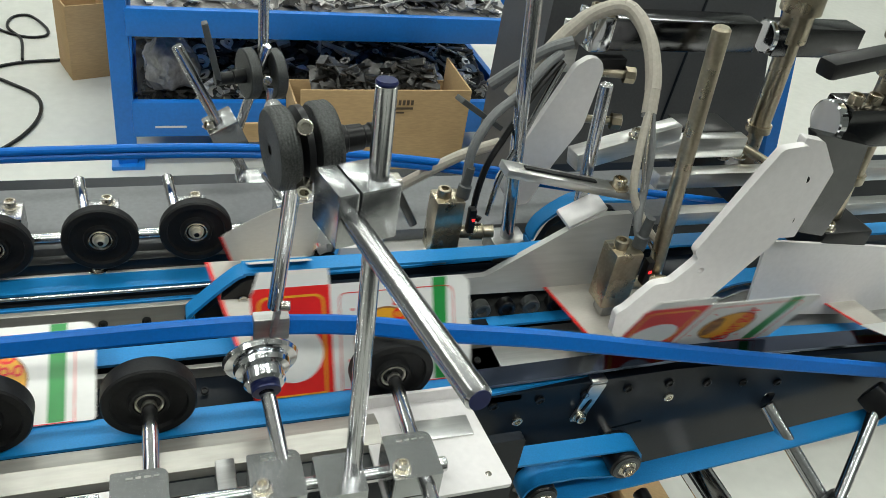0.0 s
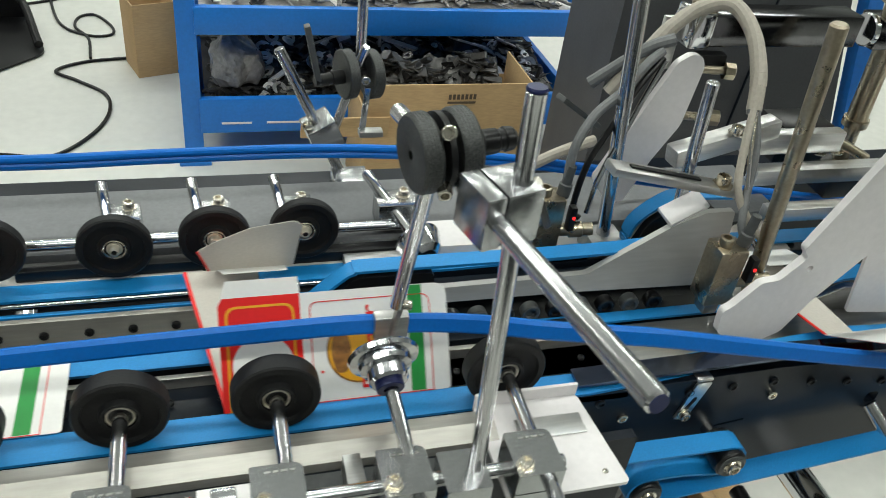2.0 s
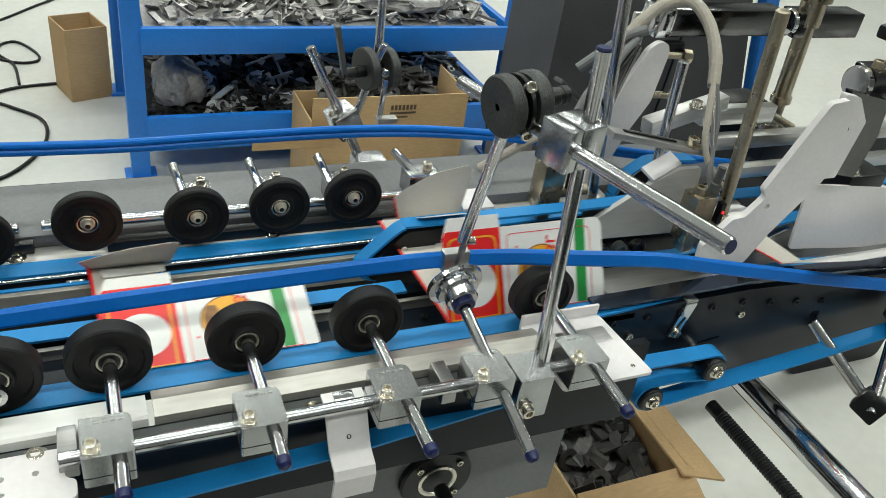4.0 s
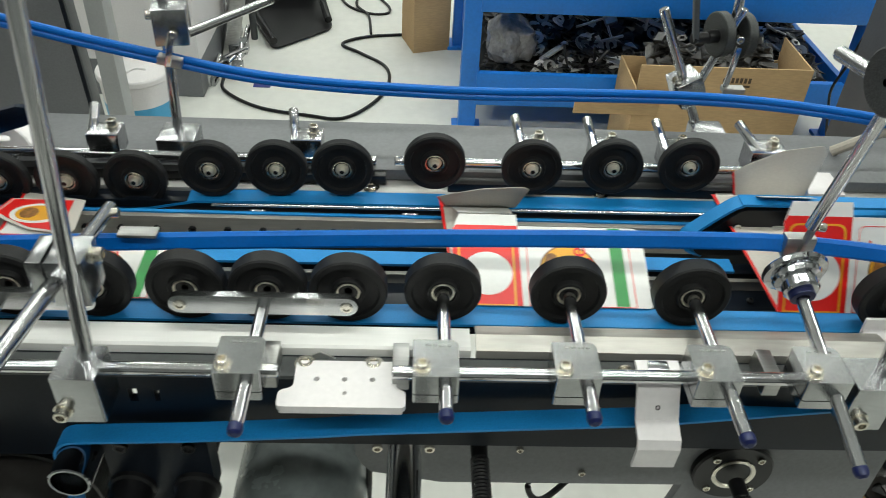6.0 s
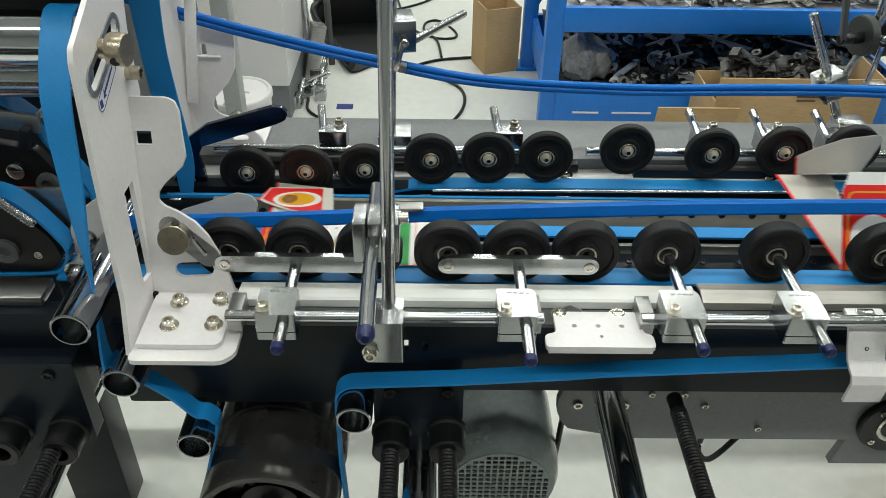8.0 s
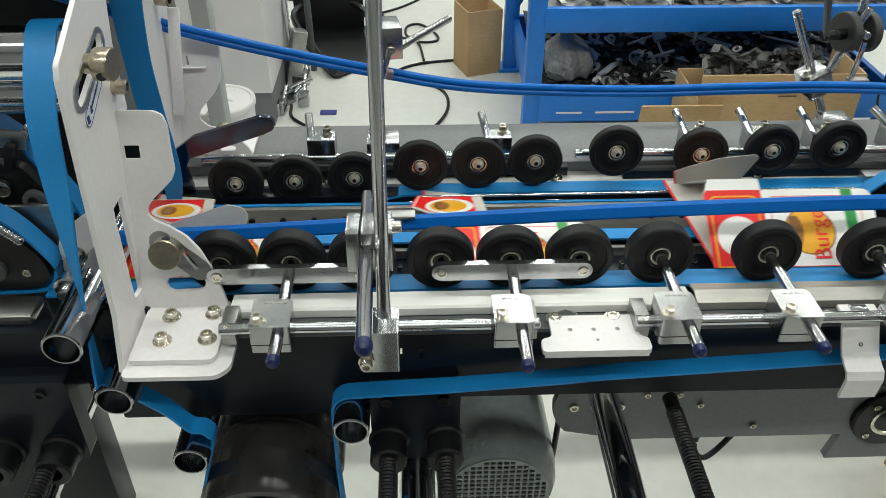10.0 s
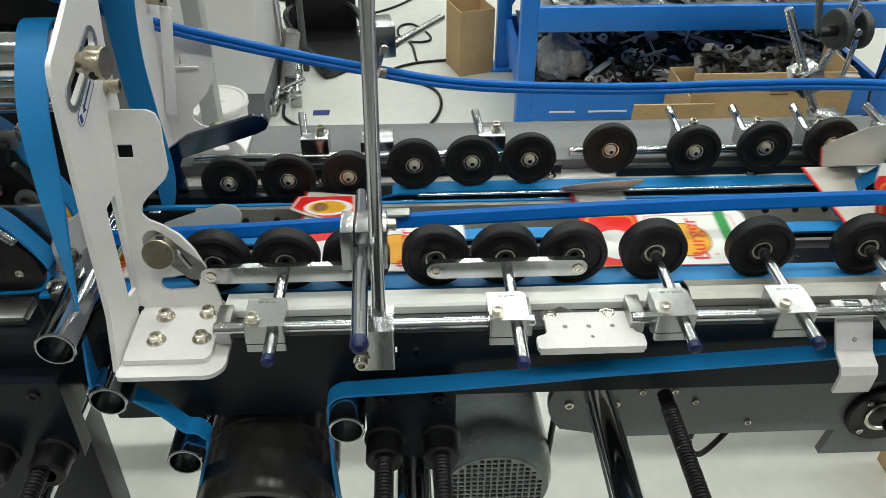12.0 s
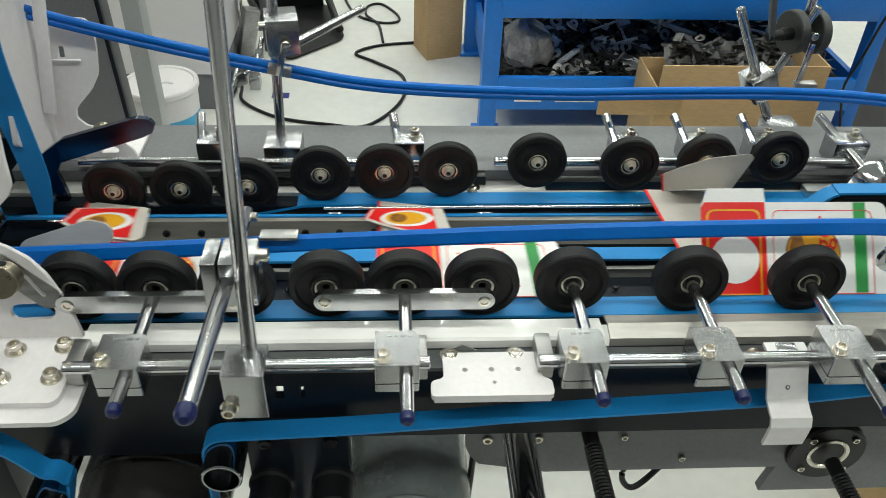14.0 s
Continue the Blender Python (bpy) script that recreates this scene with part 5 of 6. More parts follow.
belt("drive_belt", [(-0.86, 0.46, 0.885), (-0.80, 0.46, 0.872), (-0.775, 0.46, 0.858), (-0.752, 0.46, 0.824), (-0.7475, 0.46, 0.808), (-0.756, 0.46, 0.791), (-0.775, 0.46, 0.785), (-0.86, 0.46, 0.783)], 0.02, "light blue belt wrapped round a black cheek plate", 4)
belt("drive_belt", [(-0.90, 0.53, 0.985), (-0.793, 0.53, 0.915), (-0.773, 0.53, 0.882), (-0.749, 0.53, 0.838), (-0.742, 0.53, 0.805), (-0.735, 0.53, 0.787), (-0.60, 0.53, 0.783)], 0.022, "light blue belt slanting down to the cartons", 4)
belt("drive_belt", [(-0.668, 0.372, 0.733), (-0.648, 0.372, 0.714), (-0.632, 0.372, 0.6925), (-0.622, 0.372, 0.690), (-0.6165, 0.372, 0.684), (-0.6145, 0.372, 0.674), (-0.630, 0.372, 0.62), (-0.645, 0.372, 0.56)], 0.018, "light blue belt passing over a chrome tube to the drum", 4)


# ---- infeed end: white arms, glue sensors, hoses, posts ----
def white_arm(points, y, label, holes=()):
    t = thing("folding_arm", (points[0][0], y, min(p[1] for p in points)), label, "arm", "white folding arms")
    bm = B()
    plate(bm, rounded(points, 0.004), front(y), 0.007, holes)
    part("blade", bm, WHITE, t)
    return t


a1 = white_arm([(0.341, 0.812), (0.339, 0.834), (0.346, 0.838), (0.365, 0.861), (0.380, 0.862), (0.398, 0.883), (0.391, 0.891), (0.424, 0.961), (0.434, 0.981), (0.456, 0.984), (0.465, 0.974), (0.469, 0.949), (0.474, 0.914), (0.464, 0.893), (0.420, 0.835), (0.404, 0.805), (0.372, 0.790)], 0.475,
               "long white slanting folding arm with a hook end", [circle(0.404, 0.872, 0.003, 12)])
bm = plate(B(), rounded([(0.496, 0.892), (0.534, 0.884), (0.541, 0.931), (0.534, 0.972), (0.476, 0.984), (0.492, 0.955)], 0.002), front(0.496), 0.010)
part("mount", bm, DPOL, a1, "dark polished mounting bar")
bm = plate(B(), rounded([(0.466, 0.893), (0.492, 0.893), (0.500, 0.955), (0.478, 0.982), (0.458, 0.986)], 0.002), front(0.484), 0.008)
part("mount_back", bm, WHITE, a1)
part("cross_block", box(B(), (0.600, 0.512, 0.981), (0.170, 0.032, 0.034), 0.003), DPOL, a1, "dark polished square cross block")
part("block_end", lathe(B(), (0.514, 0.512, 0.981), (-1, 0, 0), [(0, 0.0172), (0.006, 0.0172), (0.007, 0.0158), (0.007, 0)], 28), CHROME, a1)
for dx in (0, 0.019):
    part("block_screw", screw(B(), (0.524 + dx, 0.508, 0.998), (0, 0, 1), 0.0058, 0.008), BRASS, a1)
for x, z in ((0.474, 0.950), (0.478, 0.912)):
    part("arm_screw", screw(B(), (x, 0.476, z), (0, -1, 0), 0.003, 0.003), BLACK, a1)
bm = plate(B(), rounded([(0.509, 0.783), (0.700, 0.762), (0.680, 0.846), (0.634, 0.852), (0.497, 0.868)], 0.004), front(0.507), 0.003)
part("lower_plate", bm, WHITE, a1, "pale enamelled guard plate")

a2 = white_arm([(0.298, 0.850), (0.318, 0.822), (0.335, 0.824), (0.352, 0.868), (0.372, 0.905), (0.378, 0.962), (0.373, 0.972), (0.362, 0.974), (0.350, 0.966)], 0.650, "white folding arm behind the sensors")
part("mount", box(B(), (0.394, 0.665, 0.958), (0.032, 0.012, 0.016), 0.002), BLACK, a2)
part("cross_bar", box(B(), (0.468, 0.682, 0.985), (0.165, 0.030, 0.030), 0.002), DPOL, a2, "dark polished square cross bar")
part("cross_block", box(B(), (0.380, 0.680, 0.986), (0.022, 0.034, 0.034), 0.004), CHROME, a2)
part("bar_end", lathe(B(), (0.370, 0.680, 0.986), (-1, 0, 0), [(0, 0.0150), (0.003, 0.0150), (0.004, 0.0135), (0.004, 0)], 28), CHROME, a2)
for dx in (0, 0.017):
    part("block_screw", screw(B(), (0.375 + dx, 0.676, 1.002), (0, 0, 1), 0.0058, 0.008), BRASS, a2)
part("post_plate", box(B(), (0.364, 0.69, 0.965), (0.018, 0.006, 0.05), 0.001), ALU, a2)
for z in (0.9525, 0.9055):
    part("spindle", rod(B(), (0.375, 0.662, z), (0.414, 0.655, z), 0.004), BRASS, a2)
    part("knob", lathe(B(), (0.408, 0.656, z), (1, -0.3, 0), [(0, 0.008), (0.009, 0.008), (0.010, 0.0065), (0.010, 0)], 8), BRASS, a2, "brass adjusting knob")
part("pin", rod(B(), (0.352, 0.58, 0.835), (0.344, 0.58, 0.979), 0.0055), STEEL, a2)
t2 = thing("second_cross_bar", (0.6, 0.68, 0.97), "dark polished cross bar on a jacking spindle", "bar")
part("bar", box(B(), (0.625, 0.682, 0.982), (0.105, 0.030, 0.030), 0.002), DPOL, t2)
part("bar_end", lathe(B(), (0.572, 0.680, 0.983), (-1, 0, 0), [(0, 0.0160), (0.004, 0.0160), (0.005, 0.0145), (0.005, 0)], 28), CHROME, t2)


def sensor(x, y, z, label):
    t = thing("glue_sensor", (x, y, z), label, "sensor", "glue sensors")
    part("body", box(B(), (x, y, z + 0.028), (0.026, 0.024, 0.056), 0.002), BRASS, t, "nickelled sensor body")
    part("foot", box(B(), (x, y, z - 0.006), (0.014, 0.016, 0.014), 0.002), SHEET, t)
    part("top_screw", screw(B(), (x - 0.004, y, z + 0.056), (0, 0, 1), 0.006, 0.008), BRASS, t)
    part("gland", lathe(B(), (x + 0.013, y, z + 0.054), (0.1, 0, 1), [(0, 0.006), (0.012, 0.006), (0.013, 0.0045), (0.03, 0.004), (0.03, 0)], 20), DGREY, t)
    part("side_nut", lathe(B(), (x + 0.015, y - 0.004, z + 0.020), (1, -0.2, 0.1), [(0, 0.006), (0.008, 0.006), (0.009, 0.0075), (0.02, 0.0075), (0.021, 0.006), (0.03, 0.006), (0.03, 0)], 20), BRASS, t)
    part("led", box(B(), (x + 0.020, y - 0.012, z + 0.038), (0.006, 0.008, 0.024), 0.001), BLACK, t)
    part("indicator", box(B(), (x + 0.0205, y - 0.0163, z + 0.040), (0.0025, 0.0015, 0.0025), 0.0003), REDLED, t, "small red indicator light")
    return t


sensor(0.236, 0.605, 0.806, "nickelled glue sensor with cables above the rear belt")
sensor(0.362, 0.515, 0.808, "nickelled glue sensor with cables above the front belt")


def hose(name, pts, r, m, label, group="infeed hoses"):
    return solo(name, tube(B(), pts, r), m, label, "hose", group=group)


def wrapped(pts, r, label):
    t = thing("wrapped_hose", pts[0], label, "hose", "infeed hoses")
    path = smooth_path(pts, 10)
    part("core", sweep(B(), path, ring(r * 0.74, 12)), HOSEG, t)
    n = len(path)
    k = 0
    while k < n - 3:
        part("wrap_turn", sweep(B(), path[k:k + 4], ring(r * (0.80, 0.84, 0.82)[k % 7 % 3], 12)), HOSEW, t)
        k += 3
    return t


wrapped([(0.300, 0.66, 0.930), (0.325, 0.66, 0.966), (0.345, 0.662, 0.990), (0.366, 0.66, 1.008), (0.386, 0.645, 1.018), (0.396, 0.62, 1.004), (0.396, 0.595, 0.978), (0.391, 0.578, 0.950)], 0.0082, "cream spiral-wrapped cable bundle arching over the infeed")
hose("air_hose", [(0.390, 0.578, 0.955), (0.380, 0.56, 0.925), (0.377, 0.545, 0.895), (0.392, 0.53, 0.868), (0.402, 0.52, 0.86)], 0.0035, HOSEW, "cream air hose hanging to a sensor")
hose("air_hose", [(0.392, 0.578, 0.955), (0.392, 0.56, 0.925), (0.386, 0.545, 0.895), (0.379, 0.53, 0.875), (0.38, 0.52, 0.862)], 0.0035, HOSEG, "grey air hose hanging to a sensor")
hose("braided_cable", [(0.391, 0.576, 0.955), (0.385, 0.555, 0.92), (0.388, 0.535, 0.872), (0.402, 0.52, 0.845), (0.41, 0.51, 0.82)], 0.002, STEEL, "thin braided steel cable beside the sensor hose")
hose("air_hose", [(0.335, 0.648, 0.975), (0.318, 0.64, 0.966), (0.295, 0.63, 0.945), (0.270, 0.62, 0.930), (0.253, 0.61, 0.905), (0.250, 0.605, 0.872)], 0.0042, HOSEG, "grey air hose curving to the rear sensor")
hose("air_hose", [(0.336, 0.645, 0.970), (0.312, 0.635, 0.945), (0.285, 0.62, 0.91), (0.268, 0.61, 0.885), (0.262, 0.605, 0.845), (0.268, 0.60, 0.838)], 0.003, BLACK, "black cable curving to the rear sensor")
hose("braided_cable", [(0.338, 0.644, 0.968), (0.322, 0.635, 0.940), (0.300, 0.62, 0.905), (0.283, 0.61, 0.875), (0.276, 0.605, 0.84)], 0.0025, STEEL, "thin braided steel cable beside the rear sensor")
hose("air_hose", [(0.345, 0.65, 0.985), (0.325, 0.655, 0.975), (0.300, 0.665, 0.95), (0.285, 0.67, 0.935)], 0.0055, HOSEG, "thick grey hose at the white arm")
hose("spotted_cable", [(0.205, 0.70, 0.802), (0.225, 0.69, 0.822), (0.25, 0.68, 0.845), (0.275, 0.675, 0.862), (0.31, 0.68, 0.87)], 0.0055, HOSEW, "braided spotted cable lying behind the rear table")


def infeed_posts():
    for a, b, r, m, lab in (((0.407, 0.520, 0.80), (0.385, 0.520, 1.052), 0.0068, BRASS, "tall dull nickel post"), ((0.309, 0.620, 0.80), (0.279, 0.622, 1.10), 0.0065, STEEL, "tall steel post")):
        t = thing("infeed_post", a, lab + " at the infeed", "post", "infeed posts")
        part("shaft", rod(B(), a, b, r, 0.0015), m, t)
        part("foot", box(B(), (a[0], a[1], a[2] - 0.006), (0.035, 0.03, 0.02), 0.002), SHEET, t)
    for x, y, z0 in ((0.606, 0.675, 0.812), (0.588, 0.530, 0.842)):
        t = thing("jacking_spindle", (x, y, z0), "nickelled jacking spindle with collars on a black foot", "spindle", "jacking spindles")
        part("shaft", lathe(B(), (x, y, z0), (-0.06, 0, 1), [(0, 0.009), (0.012, 0.009), (0.012, 0.013), (0.022, 0.013), (0.022, 0.008), (0.07, 0.008), (0.07, 0.013), (0.078, 0.013), (0.078, 0.0105), (0.17, 0.0105), (0.17, 0.015), (0.20, 0.015), (0.20, 0.020), (0.23, 0.020), (0.235, 0.018), (0.235, 0)], 28), BRASS, t)
        part("foot", box(B(), (x, y, z0 + 0.012), (0.055, 0.05, 0.034), 0.003), BLACK, t)
        part("foot_screw", screw(B(), (x - 0.02, y - 0.016, z0 + 0.029), (0, 0, 1), 0.006, 0.005, 0.008), NICKEL, t)


infeed_posts()


def infeed_bed():
    t = thing("infeed_carriage", (0.5, 0.6, 0.70), "infeed carriage with steel bars, guide rollers and blue belt nose", "conveyor frame")
    # belt nose with black cheek
    bm = B()
    plate(bm, rounded([(0.020, 0.786), (0.060, 0.824), (0.125, 0.824), (0.125, 0.775), (0.030, 0.772)], 0.006), front(0.566), 0.010)
    part("nose_cheek", bm, BLACK, t, "black cheek plate of the belt nose")
    part("nose_screw", screw(B(), (0.058, 0.556, 0.806), (0, -1, 0), 0.004, 0.003), NICKEL, t)
    part("nose_screw", screw(B(), (0.034, 0.556, 0.786), (0, -1, 0), 0.004, 0.003), NICKEL, t)
    bm = B()
    plate(bm, rounded([(0.09, 0.808), (0.262, 0.811), (0.335, 0.858), (0.362, 0.869), (0.39, 0.869), (0.40, 0.787), (0.25, 0.792), (0.09, 0.793)], 0.003), front(0.560), 0.006)
    part("guard_plate", bm, PALE, t, "bare aluminium guard plate rising to the right")
    part("under_rail", box(B(), (0.45, 0.585, 0.772), (0.70, 0.03, 0.020), 0.001), NAVY, t)
    part("slide_bar", box(B(), (0.62, 0.62, 0.862), (0.34, 0.016, 0.016), 0.001), ALU, t, "bright square bar")
    part("slide_bar", box(B(), (0.410, 0.625, 0.898), (0.115, 0.018, 0.018), 0.002, (0, -10, 8)), ALU, t, "bright square bar")
    part("slide_bar", box(B(), (0.50, 0.64, 0.886), (0.11, 0.014, 0.022), 0.002), ALU, t, "bright square bar")
    part("bar_screw", screw(B(), (0.415, 0.618, 0.909), (0, 0, 1), 0.006, 0.006, 0.008), NICKEL, t)
    part("slide_bar", box(B(), (0.60, 0.585, 0.842), (0.30, 0.014, 0.014), 0.001), ALU, t, "bright square bar")
    part("bearer", box(B(), (0.52, 0.665, 0.878), (0.06, 0.04, 0.04), 0.003), BLACK, t, "black bearer block")
    for x in (0.545, 0.565):
        part("bearer_screw", screw(B(), (x, 0.65, 0.866), (0, 0, 1), 0.006, 0.005, 0.009), NICKEL, t)
    part("bearer_pin", rod(B(), (0.548, 0.66, 0.885), (0.60, 0.64, 0.862), 0.005), BRASS, t)
    part("slotted_arm", box(B(), (0.322, 0.556, 0.9035), (0.132, 0.018, 0.007), 0.001, (0, 13, 0)), ALU, t, "slotted bright arm")
    part("arm_slot", box(B(), (0.310, 0.556, 0.9108), (0.07, 0.005, 0.0016), 0.0005, (0, 13, 0)), BLACK, t)
    part("arm_screw", screw(B(), (0.366, 0.554, 0.897), (0, 0, 1), 0.006, 0.008, 0.009), BRASS, t)
    part("tilted_plate", box(B(), (0.345, 0.565, 0.868), (0.04, 0.02, 0.005), 0.001, (20, -20, 10)), WHITE, t)
    part("arm_strip", box(B(), (0.273, 0.655, 0.915), (0.06, 0.012, 0.005), 0.001, (0, 35, 15)), DGREY, t)
    for k in range(11):
        x = 0.095 + k * 0.024
        part("guide_roller", lathe(B(), (x, 0.556, 0.776), (0, -1, 0), [(0, 0.0085), (0.008, 0.0085), (0.009, 0.0075), (0.009, 0.005), (0.006, 0.0045), (0.006, 0)], 20), DGREY if k % 2 else BLACK, t, "small guide roller")
    for k in range(7):
        x = 0.505 + k * 0.032
        part("guide_roller", lathe(B(), (x, 0.520, 0.742), (0, -1, 0), [(0, 0.0095), (0.008, 0.0095), (0.009, 0.0085), (0.009, 0.005), (0.006, 0.0045), (0.006, 0)], 20), BLACK if k % 2 else DGREY, t, "small guide roller")
    part("bed_strip", box(B(), (0.45, 0.505, 0.765), (0.7, 0.05, 0.010), 0.001), SHEET, t, "worn steel bed strip")
    part("bed_strip", box(B(), (0.45, 0.545, 0.758), (0.7, 0.02, 0.010), 0.001), NAVY, t)
    bm = B()
    plate(bm, rounded([(0.470, 0.748), (0.486, 0.785), (0.520, 0.797), (0.56, 0.790), (0.56, 0.73), (0.48, 0.726)], 0.006), front(0.530), 0.008)
    part("nose_cheek", bm, SHEET, t, "bare steel cheek plate")
    bm = B()
    plate(bm, rounded([(0.325, 0.805), (0.335, 0.832), (0.36, 0.85), (0.40, 0.848), (0.40, 0.80)], 0.006), front(0.600), 0.008)
    part("nose_cheek", bm, BLACK, t, "black cheek plate of a belt nose")
    return t


infeed_bed()
belt("conveyor_belt", [(0.035, 0.566, 0.770), (0.020, 0.566, 0.776), (0.0165, 0.566, 0.787), (0.024, 0.566, 0.796), (0.048, 0.566, 0.819), (0.060, 0.566, 0.8265), (0.08, 0.566, 0.828), (0.27, 0.566, 0.828), (0.36, 0.575, 0.826)], 0.016, "light blue belt turning over the nose of the infeed", 4)
belt("conveyor_belt", [(0.325, 0.605, 0.800), (0.323, 0.605, 0.815), (0.330, 0.605, 0.833), (0.355, 0.605, 0.852), (0.375, 0.605, 0.854), (0.42, 0.605, 0.852)], 0.016, "light blue belt over a black cheek plate", 4)
belt("conveyor_belt", [(0.475, 0.535, 0.728), (0.464, 0.535, 0.738), (0.464, 0.535, 0.750), (0.482, 0.535, 0.789), (0.520, 0.535, 0.803), (0.64, 0.535, 0.803)], 0.018, "light blue belt over the second infeed nose", 4)
belt("conveyor_belt", [(0.10, 0.540, 0.770), (0.40, 0.540, 0.770), (0.9, 0.54, 0.770)], 0.012, "light blue narrow lower infeed belt")


def infeed_front():
    t = thing("adjusting_linkage", (0.60, 0.40, 0.70), "black linkage with steel rods at the infeed side plate", "linkage")
    part("link_rod", rod(B(), (0.520, 0.446, 0.722), (0.560, 0.36, 0.660), 0.007), STEEL, t)
    part("link_rod", rod(B(), (0.545, 0.35, 0.665), (0.625, 0.42, 0.735), 0.006), STEEL, t)
    part("joint", box(B(), (0.555, 0.36, 0.665), (0.03, 0.03, 0.03), 0.004, (20, 20, 30)), BLACK, t)
    part("joint", box(B(), (0.625, 0.42, 0.735), (0.026, 0.026, 0.026), 0.004, (20, 20, 30)), BLACK, t)
    part("handle", box(B(), (0.392, 0.40, 1.080), (0.064, 0.013, 0.011), 0.003, (0, -5, 10)), BLACK, t, "black clamping handle")
    part("handle_link", rod(B(), (0.422, 0.405, 1.083), (0.60, 0.512, 0.99), 0.006), BLACK, t)
    return t


infeed_front()


# ---- behind the machine ----
SY = 2.10


def parts_shelf():
    t = thing("parts_shelf", (0.45, 2.4, 0), "blue painted steel shelf with two tray levels full of parts", "shelf")
    for x in (-0.075, 1.04):
        for y in (SY + 0.03, SY + 0.62):
            part("post", box(B(), (x, y, 0.45), (0.05, 0.05, 0.90), 0.003), SHELFB, t)
            part("foot", box(B(), (x, y, 0.006), (0.085, 0.085, 0.012), 0.003), SHELFB, t)
    for z0, z1 in ((0.095, 0.196), (0.376, 0.448)):
        part("front_rail", box(B(), (0.48, SY + 0.012, (z0 + z1) / 2), (1.07, 0.022, z1 - z0), 0.003), SHELFB, t)
        part("back_rail", box(B(), (0.48, SY + 0.64, (z0 + z1) / 2), (1.07, 0.022, z1 - z0), 0.003), SHELFB, t)
        for x in (-0.06, 1.025):
            part("end_rail", box(B(), (x, SY + 0.33, (z0 + z1) / 2), (0.02, 0.56, z1 - z0), 0.003), SHELFB, t)
        part("tray", box(B(), (0.48, SY + 0.33, z0 + 0.02), (1.07, 0.6, 0.004), 0.001), SHELFB, t)
    for x, s in ((-0.075, 1), (1.04, -1)):
        part("gusset", box(B(), (x + s * 0.05, SY + 0.62, 0.30), (0.02, 0.02, 0.22), 0.002, (0, s * 30, 0)), SHELFB, t)
    part("scuff", box(B(), (0.18, SY - 0.0002, 0.125), (0.12, 0.0015, 0.006), 0.0005), WHITE, t, "worn pale scuff")
    part("scuff", box(B(), (0.04, SY - 0.0002, 0.125), (0.08, 0.0015, 0.006), 0.0005), WHITE, t, "worn pale scuff")


parts_shelf()


def scrap(name, x0, x1, y0, y1, z0, rise, n, label, seed, kinds=(0, 1, 2, 3, 4), m=None, heap=True):
    """A heap of mixed small metal parts in a tray."""
    rnd = random.Random(seed)
    bm = B()
    nx, ny = 28, 14
    grid = [[bm.verts.new((x0 + (x1 - x0) * i / nx, y0 + (y1 - y0) * j / ny, z0 + rise * (j / ny) ** 0.8 * (0.75 + 0.45 * noise.noise((i * 0.35, j * 0.4, seed))))) for j in range(ny + 1)] for i in range(nx + 1)]
    for i in range(nx if heap else 0):
        for j in range(ny):
            bm.faces.new((grid[i][j], grid[i + 1][j], grid[i + 1][j + 1], grid[i][j + 1]))
    if not heap:
        bm.clear()
    for _ in range(n):
        u, v = rnd.random(), rnd.random() ** 1.2
        p = Vector((x0 + (x1 - x0) * u, y0 + (y1 - y0) * v, z0 + rise * v ** 0.8 * (0.8 + 0.4 * noise.noise((u * nx * 0.35, v * ny * 0.4, seed))) + 0.012))
        k = rnd.choice(kinds)
        edge = 0.1 if k == 5 else 0.065 if k in (1, 2) else 0.035
        for i, lo, hi in ((0, x0, x1), (1, y0, y1)):
            p[i] = min(max(p[i], lo + edge), max(hi - edge, lo + edge))
        ax = Vector((rnd.uniform(-0.5, 0.5), rnd.uniform(-1, 0.1), rnd.uniform(0.3, 1)))
        if k == 0:
            r = rnd.uniform(0.010, 0.025)
            lathe(bm, p, ax, [(0, r * 0.45), (0, r), (0.004, r), (0.004, r * 0.45), (0, r * 0.45)], 14)
        elif k == 1:
            box(bm, p, (rnd.uniform(0.05, 0.13), rnd.uniform(0.008, 0.02), 0.004), 0, (rnd.uniform(-30, 30), rnd.uniform(-30, 30), rnd.uniform(0, 180)))
        elif k == 2:
            d = Vector((rnd.uniform(-1, 1), rnd.uniform(-1, 1), rnd.uniform(-0.1, 0.5))).normalized() * rnd.uniform(0.04, 0.1)
            rod(bm, p, p + d, rnd.uniform(0.003, 0.006), 0.0005, 10)
        elif k == 5:
            box(bm, p + Vector((0, 0, 0.012)), (rnd.uniform(0.12, 0.19), rnd.uniform(0.012, 0.022), 0.005), 0, (rnd.uniform(-15, 15), rnd.uniform(-18, 18), rnd.uniform(30, 150)))
        elif k == 3:
            box(bm, p, (rnd.uniform(0.02, 0.05), rnd.uniform(0.02, 0.04), rnd.uniform(0.004, 0.02)), 0, (rnd.uniform(-40, 40), rnd.uniform(-40, 40), rnd.uniform(0, 180)))
        else:
            a = p + Vector((rnd.uniform(-0.03, 0.03), rnd.uniform(-0.03, 0.03), 0))
            tri = [a + Vector((rnd.uniform(-0.03, 0.03), rnd.uniform(-0.03, 0.03), rnd.uniform(0, 0.02))) for _ in range(4)]
            vs = [bm.verts.new(q) for q in tri] + [bm.verts.new(q + Vector((0, 0, 0.002))) for q in tri]
            for f in ((0, 1, 2, 3), (7, 6, 5, 4), (0, 4, 5, 1), (1, 5, 6, 2), (2, 6, 7, 3), (3, 7, 4, 0)):
                bm.faces.new([vs[q] for q in f])
    return solo(name, bm, m or SCRAP, label, "metal parts", kind="stuff")


